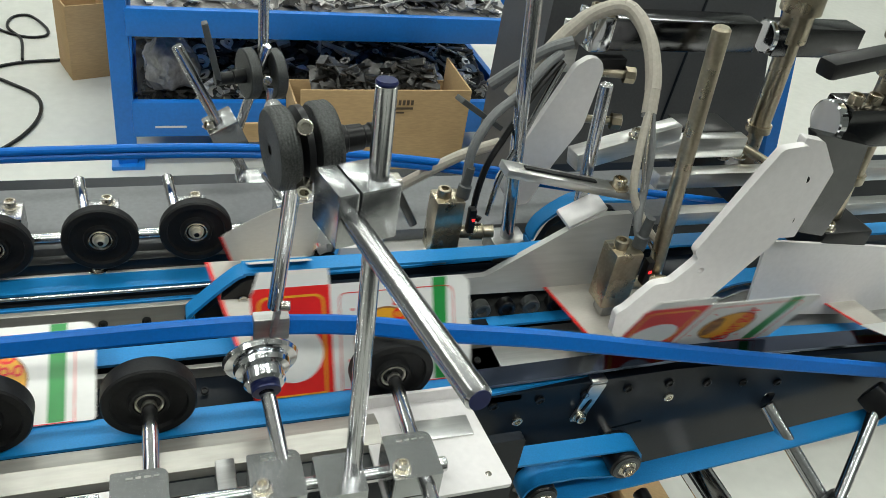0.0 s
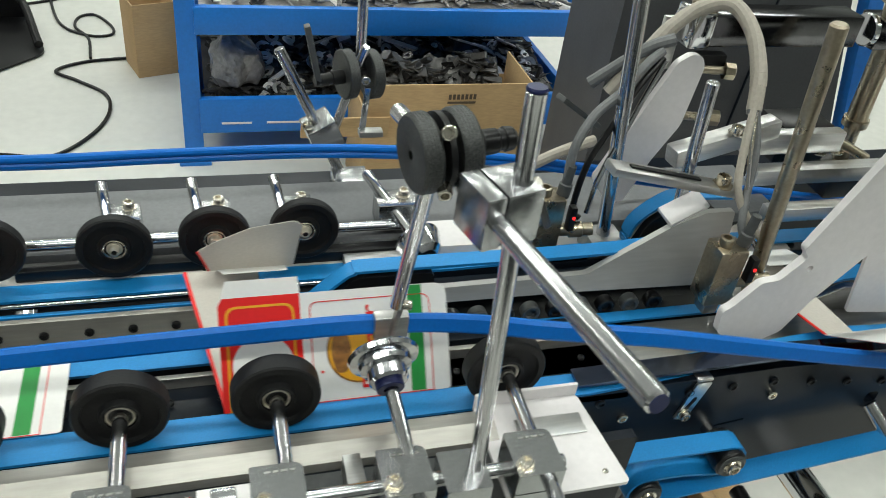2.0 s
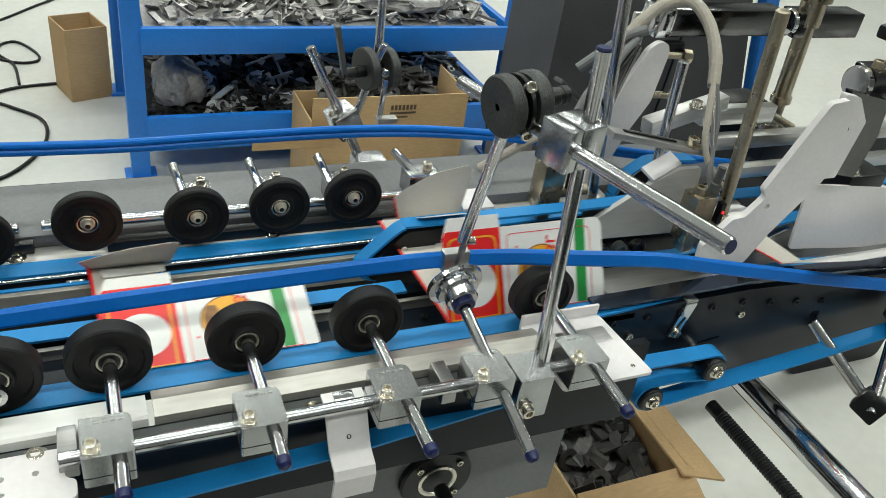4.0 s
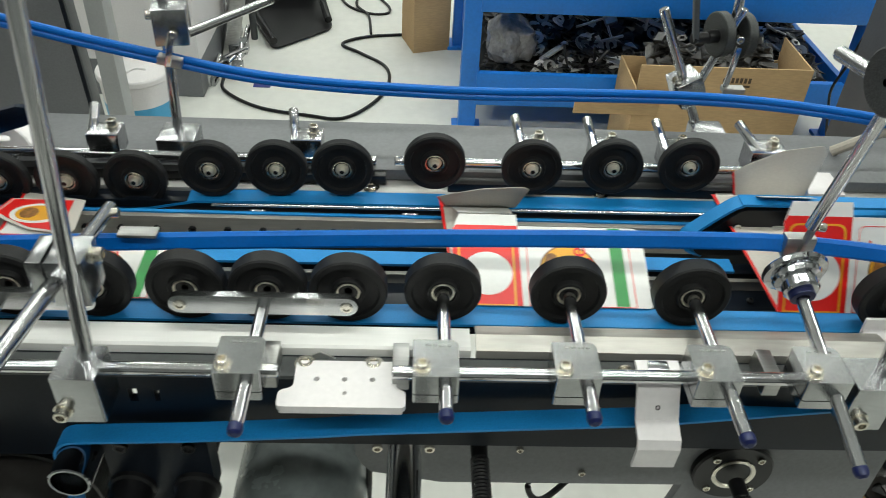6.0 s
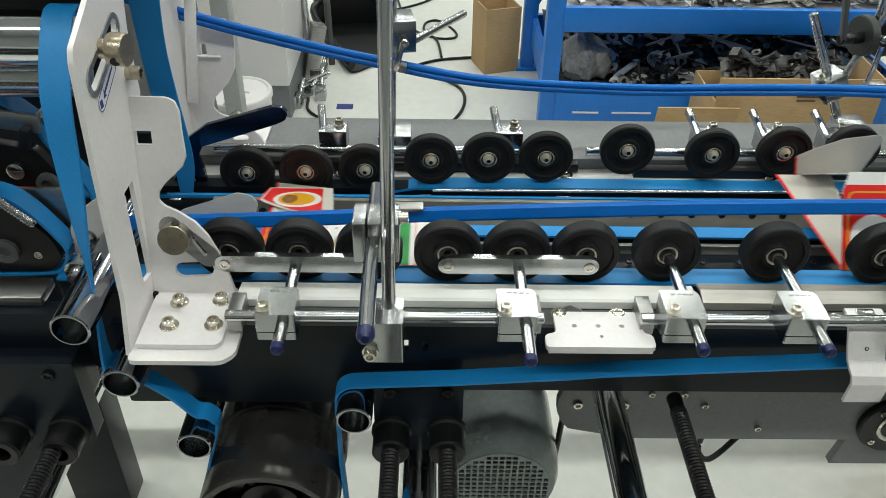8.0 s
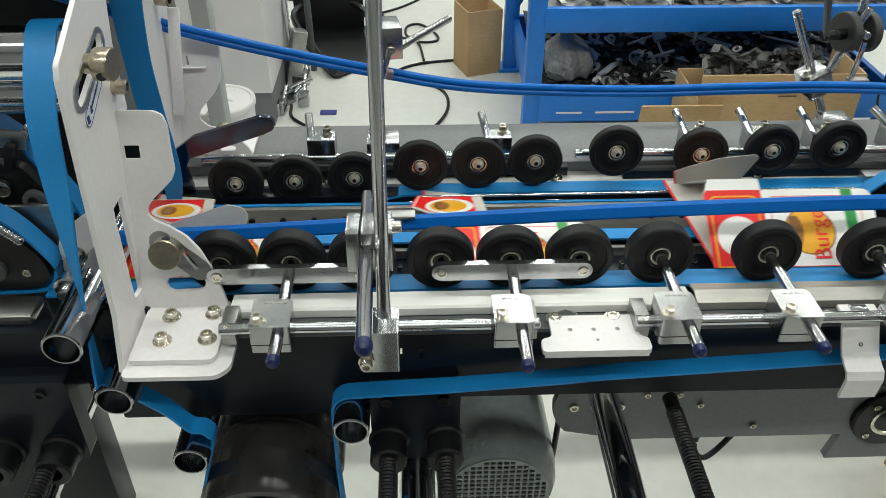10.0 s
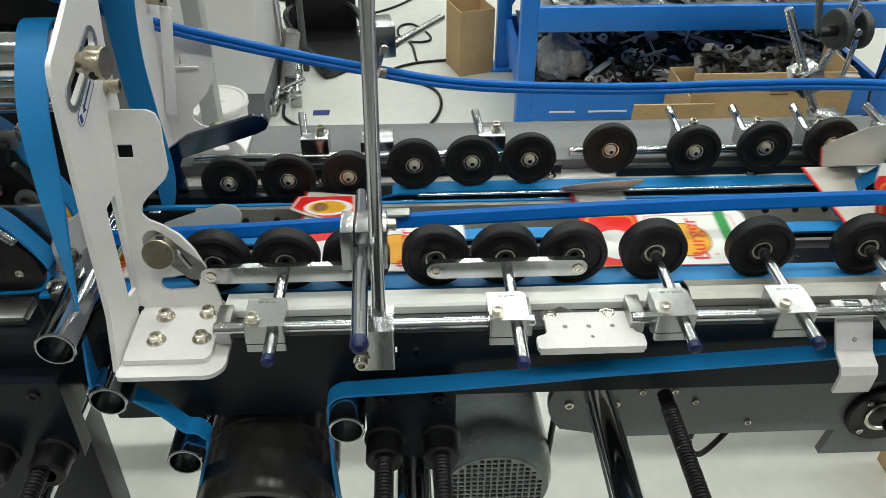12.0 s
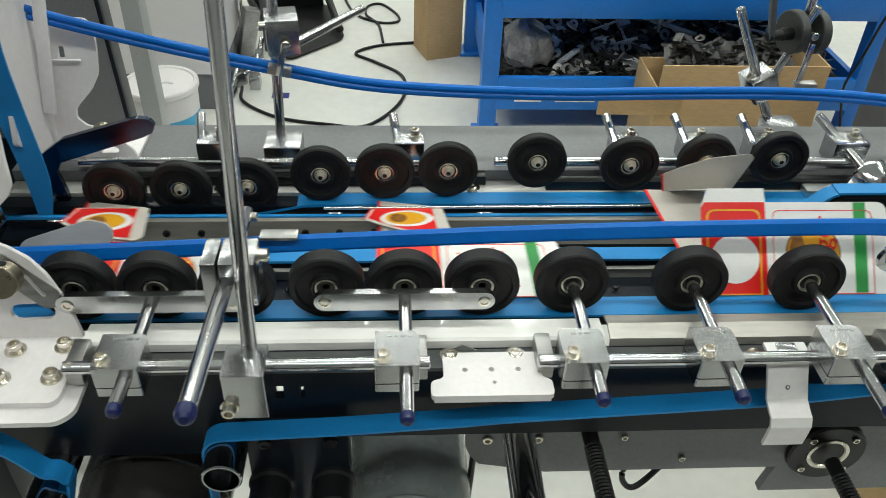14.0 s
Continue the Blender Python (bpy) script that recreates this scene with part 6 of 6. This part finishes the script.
scrap("metal_parts", -0.04, 1.0, SY + 0.03, SY + 0.60, 0.155, 0.10, 760, "heap of small black and bright metal parts in the lower tray", 3, (0, 0, 1, 1, 2, 3, 4, 4), SCRAPD)
scrap("metal_parts", -0.04, 1.0, SY + 0.03, SY + 0.60, 0.425, 0.07, 420, "heap of wrapped metal parts in the upper tray", 5, (1, 2, 3, 4, 4))


scrap("washers", 0.10, 0.98, SY + 0.04, SY + 0.58, 0.166, 0.10, 120, "bright and grey washers scattered over the parts in the lower tray", 31, (0,), WASHER, False)
scrap("metal_parts", 0.10, 0.98, SY + 0.04, SY + 0.58, 0.160, 0.10, 150, "flat black metal parts lying in the lower tray", 37, (1, 1, 3, 4, 4), SCRAPD, False)
scrap("metal_parts", 0.08, 0.98, SY + 0.04, SY + 0.56, 0.166, 0.10, 85, "bright cut metal offcuts and bars in the lower tray", 43, (1, 2, 3, 4, 5), WASHER, False)


def plastic_bag(c, s, seed):
    bm = B()
    bmesh.ops.create_icosphere(bm, subdivisions=4, radius=1)
    for v in bm.verts:
        n = noise.noise(v.co * 1.7 + Vector((seed, 0, 0))) * 0.25 + noise.noise(v.co * 5 + Vector((0, seed, 0))) * 0.10
        v.co = Vector((v.co.x * s[0], v.co.y * s[1], max(v.co.z, -0.4) * s[2])) * (1 + n) + Vector(c)
    solo("plastic_bag", bm, BAG, "crumpled clear plastic bag of metal parts in the tray", "bag", group="plastic bags")


plastic_bag((0.05, SY + 0.16, 0.23), (0.075, 0.10, 0.085), 1.3)
plastic_bag((0.30, SY + 0.3, 0.49), (0.16, 0.12, 0.05), 4.2)
plastic_bag((0.72, SY + 0.2, 0.48), (0.17, 0.12, 0.04), 7.7)


def carton_box(name, x0, x1, y0, y1, z0, z1, label, flaps=(), marks=False, wall=0.005, rz=0.0, low=0.0):
    cx, cy = (x0 + x1) / 2, (y0 + y1) / 2
    t = thing(name, (cx, cy, z0), label, "box", "cardboard boxes")
    w, d, h = x1 - x0, y1 - y0, z1 - z0
    part("wall", box(B(), (cx, y0 + wall / 2, z0 + h / 2), (w, wall, h), 0.001), CARD, t)
    part("wall", box(B(), (cx, y1 - wall / 2, z0 + (h - low) / 2), (w, wall, h - low), 0.001), CARD, t)
    part("wall", box(B(), (x0 + wall / 2, cy, z0 + (h - low) / 2), (wall, d - 2 * wall, h - low), 0.001), CARD, t)
    part("wall", box(B(), (x1 - wall / 2, cy, z0 + h / 2), (wall, d - 2 * wall, h), 0.001), CARD, t)
    part("bottom", box(B(), (cx, cy, z0 + 0.004), (w - 0.012, d - 0.012, 0.006), 0.001), CARD, t)
    for f in flaps:
        part("flap", box(B(), *f[:2], 0.001, f[2]), CARD, t)
    if marks:
        lab = part("printed_mark", box(B(), (cx + 0.03, y0 - 0.0006, z1 - 0.05), (0.075, 0.001, 0.006), 0), INK, t)
        for k in range(7):
            part("print_bar", box(B(), (cx - 0.002 + k * 0.011, y0 - 0.0006, z1 - 0.034), (0.007, 0.001, 0.014), 0), INK, t)
        part("print_bar", box(B(), (cx + 0.02, y0 - 0.0006, z1 - 0.062), (0.05, 0.001, 0.004), 0), INK, t)
    if rz:
        t.rotation_euler = (0, 0, radians(rz))
    return t


carton_box("cardboard_box", 0.338, 0.782, 1.86, 2.07, 0, 0.350, "open brown cardboard box of scrap standing before the shelf", [((0.29, 1.845, 0.245), (0.22, 0.005, 0.06), (12, 0, 0))], True, low=0.07)
scrap("metal_parts", 0.385, 0.735, 1.905, 2.050, 0.265, 0.09, 150, "dark metal parts filling the open cardboard box", 9, (0, 1, 1, 3, 4, 4), SCRAPD)
carton_box("cardboard_box", -0.262, -0.130, 2.66, 2.80, 0, 0.24, "tall brown cardboard box standing on the floor", rz=18)


def far_cabinets():
    t = thing("control_cabinet", (1.0, 1.4, 0), "dark grey sheet-metal machine cabinet", "cabinet")
    bm = B()
    plate(bm, rounded([(0.66, 0.0), (1.34, 0.0), (1.225, 0.45), (1.123, 0.811), (1.0, 1.25), (0.66, 1.25)], 0.006), front(1.5), 0.2)
    part("body", bm, CABM, t)
    part("seam", box(B(), (0.96, 1.2985, 0.66), (0.004, 0.004, 1.25), 0.001, (0, 3, 0)), NAVY, t)
    t = thing("blue_upright", (1.35, 1.3, 0), "blue painted machine upright", "post")
    part("post", plate(B(), rounded([(1.335, 0.0), (1.375, 0.0), (1.268, 0.477), (1.215, 0.70), (1.168, 0.90), (1.135, 0.90), (1.185, 0.68), (1.241, 0.464)], 0.004), front(1.32), 0.03), SHELFB, t)
    t = thing("cabinet_panel", (-1.15, 1.6, 0), "tall grey painted machine panel", "cabinet")
    part("panel", box(B(), (-1.16, 1.60, 0.65), (0.44, 0.04, 1.3), 0.004, (0, -2, 0)), GREYP, t)
    part("edge", box(B(), (-0.948, 1.585, 0.65), (0.008, 0.02, 1.3), 0.002, (0, -2, 0)), NAVY, t)
    t = thing("panel_post", (-0.88, 1.6, 0), "pale grey painted upright beside the cabinets", "post")
    part("upright", box(B(), (-0.882, 1.60, 0.65), (0.038, 0.05, 1.3), 0.003), CABLT, t)
    t = thing("white_cabinet", (-1.05, 2.5, 0), "white painted cabinet on a grey plinth", "cabinet")
    part("body", box(B(), (-1.06, 2.52, 0.70), (0.36, 0.5, 1.16), 0.004), WHITE, t)
    part("plinth", box(B(), (-1.06, 2.52, 0.06), (0.35, 0.49, 0.12), 0.003), GREYP, t, "grey plinth")


far_cabinets()


def bucket():
    x, y = -0.975, 1.98
    t = thing("paint_bucket", (x, y, 0), "white plastic paint bucket with a pale blue label", "bucket")
    part("pail", lathe(B(), (x, y, 0), (0, 0, 1), [(0, 0), (0, 0.082), (0.004, 0.084), (0.225, 0.094), (0.225, 0.0)], 40), WHITE, t)
    part("lid", lathe(B(), (x, y, 0.222), (0, 0, 1), [(0, 0.096), (0.004, 0.099), (0.016, 0.099), (0.02, 0.096), (0.02, 0.088), (0.016, 0.085), (0.018, 0.06), (0.024, 0.02), (0.024, 0)], 40), WHITE, t, "translucent white lid")
    part("label", lathe(B(), (x, y, 0.06), (0, 0, 1), [(0, 0.0874), (0.10, 0.0918), (0.1004, 0.0914), (0.0, 0.0868)], 40), BLUELAB, t, "pale blue label band")
    part("label_foot", lathe(B(), (x, y, 0.03), (0, 0, 1), [(0, 0.0862), (0.03, 0.0874), (0.0301, 0.0868), (0, 0.0855)], 40), INK, t)
    part("label_field", box(B(), (x - 0.015, y - 0.0905, 0.12), (0.04, 0.004, 0.03), 0.001), LABEL, t)
    part("handle", tube(B(), [(x - 0.02, y - 0.09, 0.235), (x, y - 0.11, 0.265), (x + 0.03, y - 0.09, 0.28), (x + 0.045, y - 0.05, 0.26)], 0.003), WHITE, t)


bucket()


def dustpan():
    t = thing("dustpan", (-0.7, 2.85, 0), "black plastic dustpan lying on the floor", "dustpan")
    bm = B()
    plate(bm, rounded([(-0.93, 3.10), (-0.72, 2.62), (-0.53, 2.82), (-0.62, 3.15)], 0.04), flat(0.004), 0.006)
    part("pan", bm, BLACK, t)
    part("rim", tube(B(), [(-0.72, 2.64, 0.03), (-0.90, 3.02, 0.09), (-0.80, 3.14, 0.12), (-0.64, 3.10, 0.10), (-0.55, 2.84, 0.03)], 0.014), BLACK, t)
    part("back", box(B(), (-0.77, 3.12, 0.07), (0.28, 0.02, 0.14), 0.008, (0, 0, 6)), BLACK, t)
    part("handle", rod(B(), (-0.77, 3.14, 0.12), (-0.83, 3.25, 0.75), 0.012), BLACK, t)


dustpan()


def tool_heap():
    rnd = random.Random(11)
    for k in range(9):
        x, y = rnd.uniform(-0.93, -0.72), rnd.uniform(2.36, 2.75)
        a = rnd.uniform(0, 180)
        t = thing("steel_offcut", (x, y, 0), "loose steel clamp and rod offcut lying on the floor", "metal part", "loose offcuts")
        L = rnd.uniform(0.06, 0.16)
        d = Vector((math.cos(radians(a)), math.sin(radians(a)), rnd.uniform(0, 0.5))).normalized() * L
        part("rod", rod(B(), (x, y, 0.012), Vector((x, y, 0.012)) + d, 0.009), STEEL, t)
        part("clamp", box(B(), (x, y, 0.022), (0.045, 0.035, 0.044), 0.002, (0, 0, a)), BLOCK, t)
    t = thing("tool_stand", (-0.78, 2.62, 0), "slim grey stand with hanging tools", "stand")
    part("pole", rod(B(), (-0.80, 2.72, 0), (-0.82, 2.75, 1.1), 0.012), DGREY, t)
    part("pole", rod(B(), (-0.86, 2.62, 0), (-0.90, 2.70, 1.1), 0.010), STEEL, t)
    part("wedge", box(B(), (-0.845, 2.60, 0.10), (0.05, 0.05, 0.20), 0.004, (0, 14, 20)), SHEET, t)
    bm = box(B(), (-0.72, 2.37, 0.001), (0.055, 0.035, 0.002), 0)
    solo("blue_scrap", bm, INKB, "small dark blue scrap on the floor", "scrap")


tool_heap()


def cable(pts, r, label):
    solo("floor_cable", tube(B(), [(x, y, z + r) for x, y, z in pts], r, 8, 8), BLACK, label, "cable", group="floor cables")


cable([(-0.85, 2.42, 0), (-0.83, 2.317, 0), (-0.71, 2.214, 0), (-0.55, 2.17, 0), (-0.445, 2.16, 0), (-0.36, 2.26, 0), (-0.316, 2.391, 0), (-0.33, 2.52, 0), (-0.42, 2.62, 0), (-0.488, 2.69, 0), (-0.40, 2.76, 0), (-0.227, 2.80, 0), (-0.15, 2.86, 0)], 0.0055, "black cable snaking over the floor")
cable([(-0.392, 2.787, 0), (-0.41, 2.95, 0), (-0.46, 3.05, 0), (-0.453, 3.14, 0), (-0.40, 3.16, 0), (-0.338, 3.05, 0), (-0.34, 2.98, 0), (-0.42, 2.98, 0), (-0.52, 3.1, 0), (-0.6, 3.5, 0)], 0.005, "black cable looped on the floor")
cable([(-0.95, 3.3, 0), (-0.7, 3.25, 0), (-0.5, 3.35, 0), (-0.3, 3.6, 0), (-0.1, 3.8, 0), (0.2, 4.0, 0)], 0.005, "black cable lying on the floor")
cable([(-1.2, 3.6, 0), (-0.9, 3.45, 0), (-0.75, 3.6, 0), (-0.9, 3.75, 0), (-0.6, 3.8, 0)], 0.006, "black cable heap on the floor")
cable([(0.98, 1.9, 0.62), (0.96, 1.98, 0.45), (0.955, 2.02, 0.30), (0.94, 2.03, 0.22), (0.96, 2.05, 0.15), (1.0, 2.05, 0.006)], 0.004, "thin black cable hanging down the shelf")

carton_box("cardboard_box", 0.46, 0.70, 0.64, 0.86, 0, 0.20, "open cardboard box of black fittings under the machine", [((0.72, 0.74, 0.185), (0.12, 0.23, 0.005), (0, 24, 0)), ((0.58, 0.60, 0.185), (0.23, 0.10, 0.005), (22, 0, 0))])
scrap("metal_parts", 0.48, 0.68, 0.66, 0.84, 0.13, 0.05, 60, "black fittings lying in the cardboard box", 21, (0, 3, 3), SCRAPD)


# ---- cartons ----
CL, CR, CD = -0.058, 0.107, 0.133     # leading end, trailing end and rear hinge of a blank, from its panel crease
TD, LD, PD = 0.080, 0.080, 0.092      # depth of its trailing panel, of the print on its leading panel and of that panel


def printed(name, outline, z, material, parent, holes=()):
    bm = plate(B(), outline, flat(z), 0.00012, holes)
    ob = new(name, finish(name, bm, material))
    ob.parent = parent
    return ob


def printed_ring(name, outer, inner, z, material, parent):
    bm = B()
    n = len(outer)
    lo = [[bm.verts.new((x, y, h)) for x, y in lp] for lp, h in ((outer, z), (inner, z), (inner, z + 0.00012), (outer, z + 0.00012))]
    for a, b in ((0, 1), (1, 2), (2, 3), (3, 0)):
        for k in range(n):
            bm.faces.new((lo[a][k], lo[a][(k + 1) % n], lo[b][(k + 1) % n], lo[b][k]))
    ob = new(name, finish(name, bm, material))
    ob.parent = parent
    return ob


def make_carton():
    t = new("burger_carton")
    tagged(t, "unfolded red and white burger carton travelling on the blue belts", "carton", "burger cartons")
    outline = [(0.0, 0.0), (CR, 0.0), (CR, TD), (0.0, TD), (-0.001, LD), (-0.002, PD), (CL + 0.006, PD), (CL, LD - 0.005), (CL, 0.0)]
    body = new("panel", finish("panel", plate(B(), rounded(outline, [0, 0.003, 0.010, 0, 0, 0, 0, 0, 0]), flat(0), 0.0005), PAPER))
    body.parent = t
    z = 0.0006
    printed("red_panel", [(CL, 0), (-0.0005, 0), (-0.0015, LD), (CL + 0.003, LD), (CL, LD - 0.005)], z, RED, t)
    printed_ring("yellow_frame", rounded([(CL + 0.0045, 0.0), (-0.0055, 0.0), (-0.0055, LD - 0.006), (CL + 0.0045, LD - 0.006)], [0, 0, 0.008, 0.008], 5),
                 rounded([(CL + 0.0062, 0.0012), (-0.0072, 0.0012), (-0.0072, LD - 0.0077), (CL + 0.0062, LD - 0.0077)], [0, 0, 0.007, 0.007], 5), z + 0.0002, YELLOW, t)
    printed("white_disc", circle(CL / 2, 0.031, 0.0212, 36), z + 0.0002, PAPER, t)
    printed_ring("red_line", rounded([(0.005, 0.0), (CR - 0.013, 0.0), (CR - 0.013, TD - 0.007), (0.005, TD - 0.007)], [0, 0, 0.008, 0.006], 5),
                 rounded([(0.0057, 0.0007), (CR - 0.0137, 0.0007), (CR - 0.0137, TD - 0.0077), (0.0057, TD - 0.0077)], [0, 0, 0.0075, 0.0055], 5), z, RED, t)
    printed("green_stripe", [(0.077, 0.0012), (0.088, 0.0012), (0.088, TD - 0.0005), (0.077, TD - 0.0005)], z, GREEN, t)
    logo = printed("logo_disc", circle(0.040, 0.036, 0.0235, 36), z, YELLOW, t)
    printed_ring("logo_ring", circle(0.040, 0.036, 0.0245, 36), circle(0.040, 0.036, 0.0232, 36), z + 0.00014, BUN, logo)
    printed("burger_shape", rounded([(0.022, 0.020), (0.030, 0.020), (0.034, 0.036), (0.030, 0.052), (0.022, 0.052), (0.0185, 0.036)], 0.005), z + 0.0002, BUN, logo)
    letters(logo, "Burger", 0.0225, Matrix.Translation((0.049, 0.037, z + 0.0005)) @ Matrix.Rotation(radians(90), 4, "Z"), RED)
    for x, y in ((0.012, 0.022), (0.015, 0.060), (0.064, 0.014)):
        printed("dot", circle(x, y, 0.0012, 8), z, RED, t)
    # white strip between the leading panel and the rear flap
    tab = new("glue_tab", finish("glue_tab", plate(B(), [(CL + 0.006, PD - CD), (-0.004, PD - CD), (-0.002, 0.0), (CL + 0.002, 0.0)], flat(0), 0.0005), PAPER))
    tab.parent = t
    # slanting web between the leading edge of the panel and the rear hinge
    web = new("web", finish("web", plate(B(), [(CL + 0.001, 0.0), (CL + 0.030, 0.0), (CL + 0.034, CD), (CL - 0.024, CD)], flat(-0.0008), 0.0005), PAPERIN))
    web.parent = t
    wp = plate(B(), [(CL + 0.0008, 0.0), (CL + 0.0032, 0.0), (CL - 0.0216, CD), (CL - 0.0245, CD)], flat(-0.0009), 0.0008)
    o = new("web_edge", finish("web_edge", wp, RED))
    o.parent = web
    # rear flap, hinged on the leading panel
    fm = plate(B(), rounded([(CL - 0.004, 0.0), (0.004, 0.0), (0.010, 0.050), (0.004, 0.056), (-0.030, 0.050), (CL + 0.002, 0.036), (CL - 0.012, 0.026)], 0.003), flat(0), 0.0005)
    flap = new("flap", finish("flap", fm, PAPERIN))
    flap.parent = t
    tagged(flap, "board flap with a red printed outside")
    fp = plate(B(), [(CL - 0.002, 0.002), (-0.006, 0.002), (-0.002, 0.052), (-0.030, 0.047), (CL + 0.004, 0.033), (CL - 0.008, 0.024)], flat(-0.0003), 0.0002)
    o = new("flap_print", finish("flap_print", fp, RED))
    o.parent = flap
    fp = plate(B(), [(CL - 0.0050, 0.0), (CL - 0.0033, 0.0), (CL - 0.0108, 0.025), (CL - 0.0125, 0.025)], flat(-0.0002), 0.0009)
    o = new("flap_edge", finish("flap_edge", fp, RED))
    o.parent = flap
    fp = plate(B(), [(-0.030 + 0.025 * math.cos(a), 0.025 + 0.016 * math.sin(a)) for a in [k * math.tau / 28 for k in range(28)]], flat(-0.0005), 0.0002)
    lg = new("flap_logo", finish("flap_logo", fp, PAPER))
    lg.parent = flap
    fp = plate(B(), [(-0.031 + 0.019 * math.cos(a), 0.025 + 0.0125 * math.sin(a)) for a in [k * math.tau / 28 for k in range(28)]], flat(-0.0007), 0.0002)
    o = new("flap_burger", finish("flap_burger", fp, YELLOW))
    o.parent = flap
    fp = plate(B(), [(-0.038 + 0.008 * math.cos(a), 0.025 + 0.0085 * math.sin(a)) for a in [k * math.tau / 20 for k in range(20)]], flat(-0.0009), 0.0002)
    o = new("flap_bun", finish("flap_bun", fp, BUN))
    o.parent = flap
    return t


SPEED = 0.33                          # travel along the belts
PASS = [-2.13, -1.30, -0.47, 0.355, 1.205, 2.02, 3.54, 4.375, 5.56, 6.39, 8.06, 8.89, 9.725, 10.55, 11.39, 12.22, 13.06, 13.906, 14.74, 15.57, 16.40]
FIRST, LAST = 1.05, -1.10
# by place along the machine: lean of the front panels, slope of the blank up to its hinge, fold of the rear flap, rise over the belt
LEAN = [(1.05, 168), (0.62, 156), (0.52, 146), (0.46, 131), (0.40, 114), (0.33, 90), (0.26, 68), (0.18, 62), (0.06, 57), (0.0, 54), (-0.05, 45), (-0.12, 24), (-0.19, 6), (-0.25, 0), (-1.1, 0)]
SLOPE = [(1.05, 0), (0.62, -10), (0.50, -5), (0.42, -2), (0.36, 4), (0.30, 10), (0.25, 12), (0.1, 12), (0.02, 11), (-0.06, 7), (-0.13, 2), (-0.2, 0), (-1.1, 0)]
FOLD = [(1.05, 2), (0.50, 3), (0.40, 6), (0.34, 20), (0.27, 45), (0.21, 76), (0.12, 80), (0.02, 92), (-0.05, 104), (-0.11, 118), (-0.18, 132), (-0.25, 150), (-0.31, 172), (-0.4, 177), (-1.1, 177)]
WEB = [(1.05, 0), (0.0, 0), (-0.10, -4), (-0.20, -10), (-1.1, -11)]
RISE = [(1.05, 0.0), (0.70, 0.004), (0.58, 0.010), (0.47, 0.012), (0.40, 0.006), (0.30, 0.003), (0.22, 0), (-1.1, 0)]


def at_place(table, x):
    for (x0, a), (x1, b) in zip(table, table[1:]):
        if x <= x0 and x >= x1:
            return a + (b - a) * (x0 - x) / (x0 - x1)
    return table[0][1] if x > table[0][0] else table[-1][1]


cartons = [make_carton()]
for _ in PASS[1:]:
    cartons.append(copy_thing(cartons[0], Matrix.Identity(4)))


def motions():
    """The blanks leave the feeder's pile one by one, ride along the belts while their flap is folded, and gather in the delivery pile."""
    for k, (t, when) in enumerate(zip(cartons, PASS)):
        named = {o.name.split(".")[0]: o for o in t.children}
        times = {0.0, 14.0}
        go, stop = when - FIRST / SPEED, when - LAST / SPEED
        n = int((stop - go) / 0.14)
        times |= {round(go + (stop - go) * i / n, 3) for i in range(n + 1)}
        times = sorted(s for s in times if 0 <= s <= 14.0)
        rows, folds, tabs, webs = [], [], [], []
        for s in times:
            x = max(LAST, min(FIRST, SPEED * (when - s)))
            up = 0.0015 * (len(PASS) - k) if x == FIRST else (0.0015 * k if x == LAST else 0.0)
            lean, slope = at_place(LEAN, x), at_place(SLOPE, x)
            rows.append((s, pose(x, 0.4645, BT + 0.001 + up + at_place(RISE, x), lean, 0, 0)))
            # the rear hinge in the leaning panel's space
            a = radians(slope - lean)
            hy, hz = CD * math.cos(a), CD * math.sin(a)
            webs.append((s, pose(0, 0, 0, slope - lean, 0, at_place(WEB, x))))
            toward = math.degrees(math.atan2(hz, hy - PD))
            tabs.append((s, pose(0, hy, hz, toward, 0, 0)))
            folds.append((s, pose(0, hy, hz + 0.0012, slope - lean + at_place(FOLD, x), 0, 0)))
        walk(t, rows)
        walk(named["glue_tab"], tabs)
        walk(named["web"], webs)
        walk(named["flap"], folds)


motions()
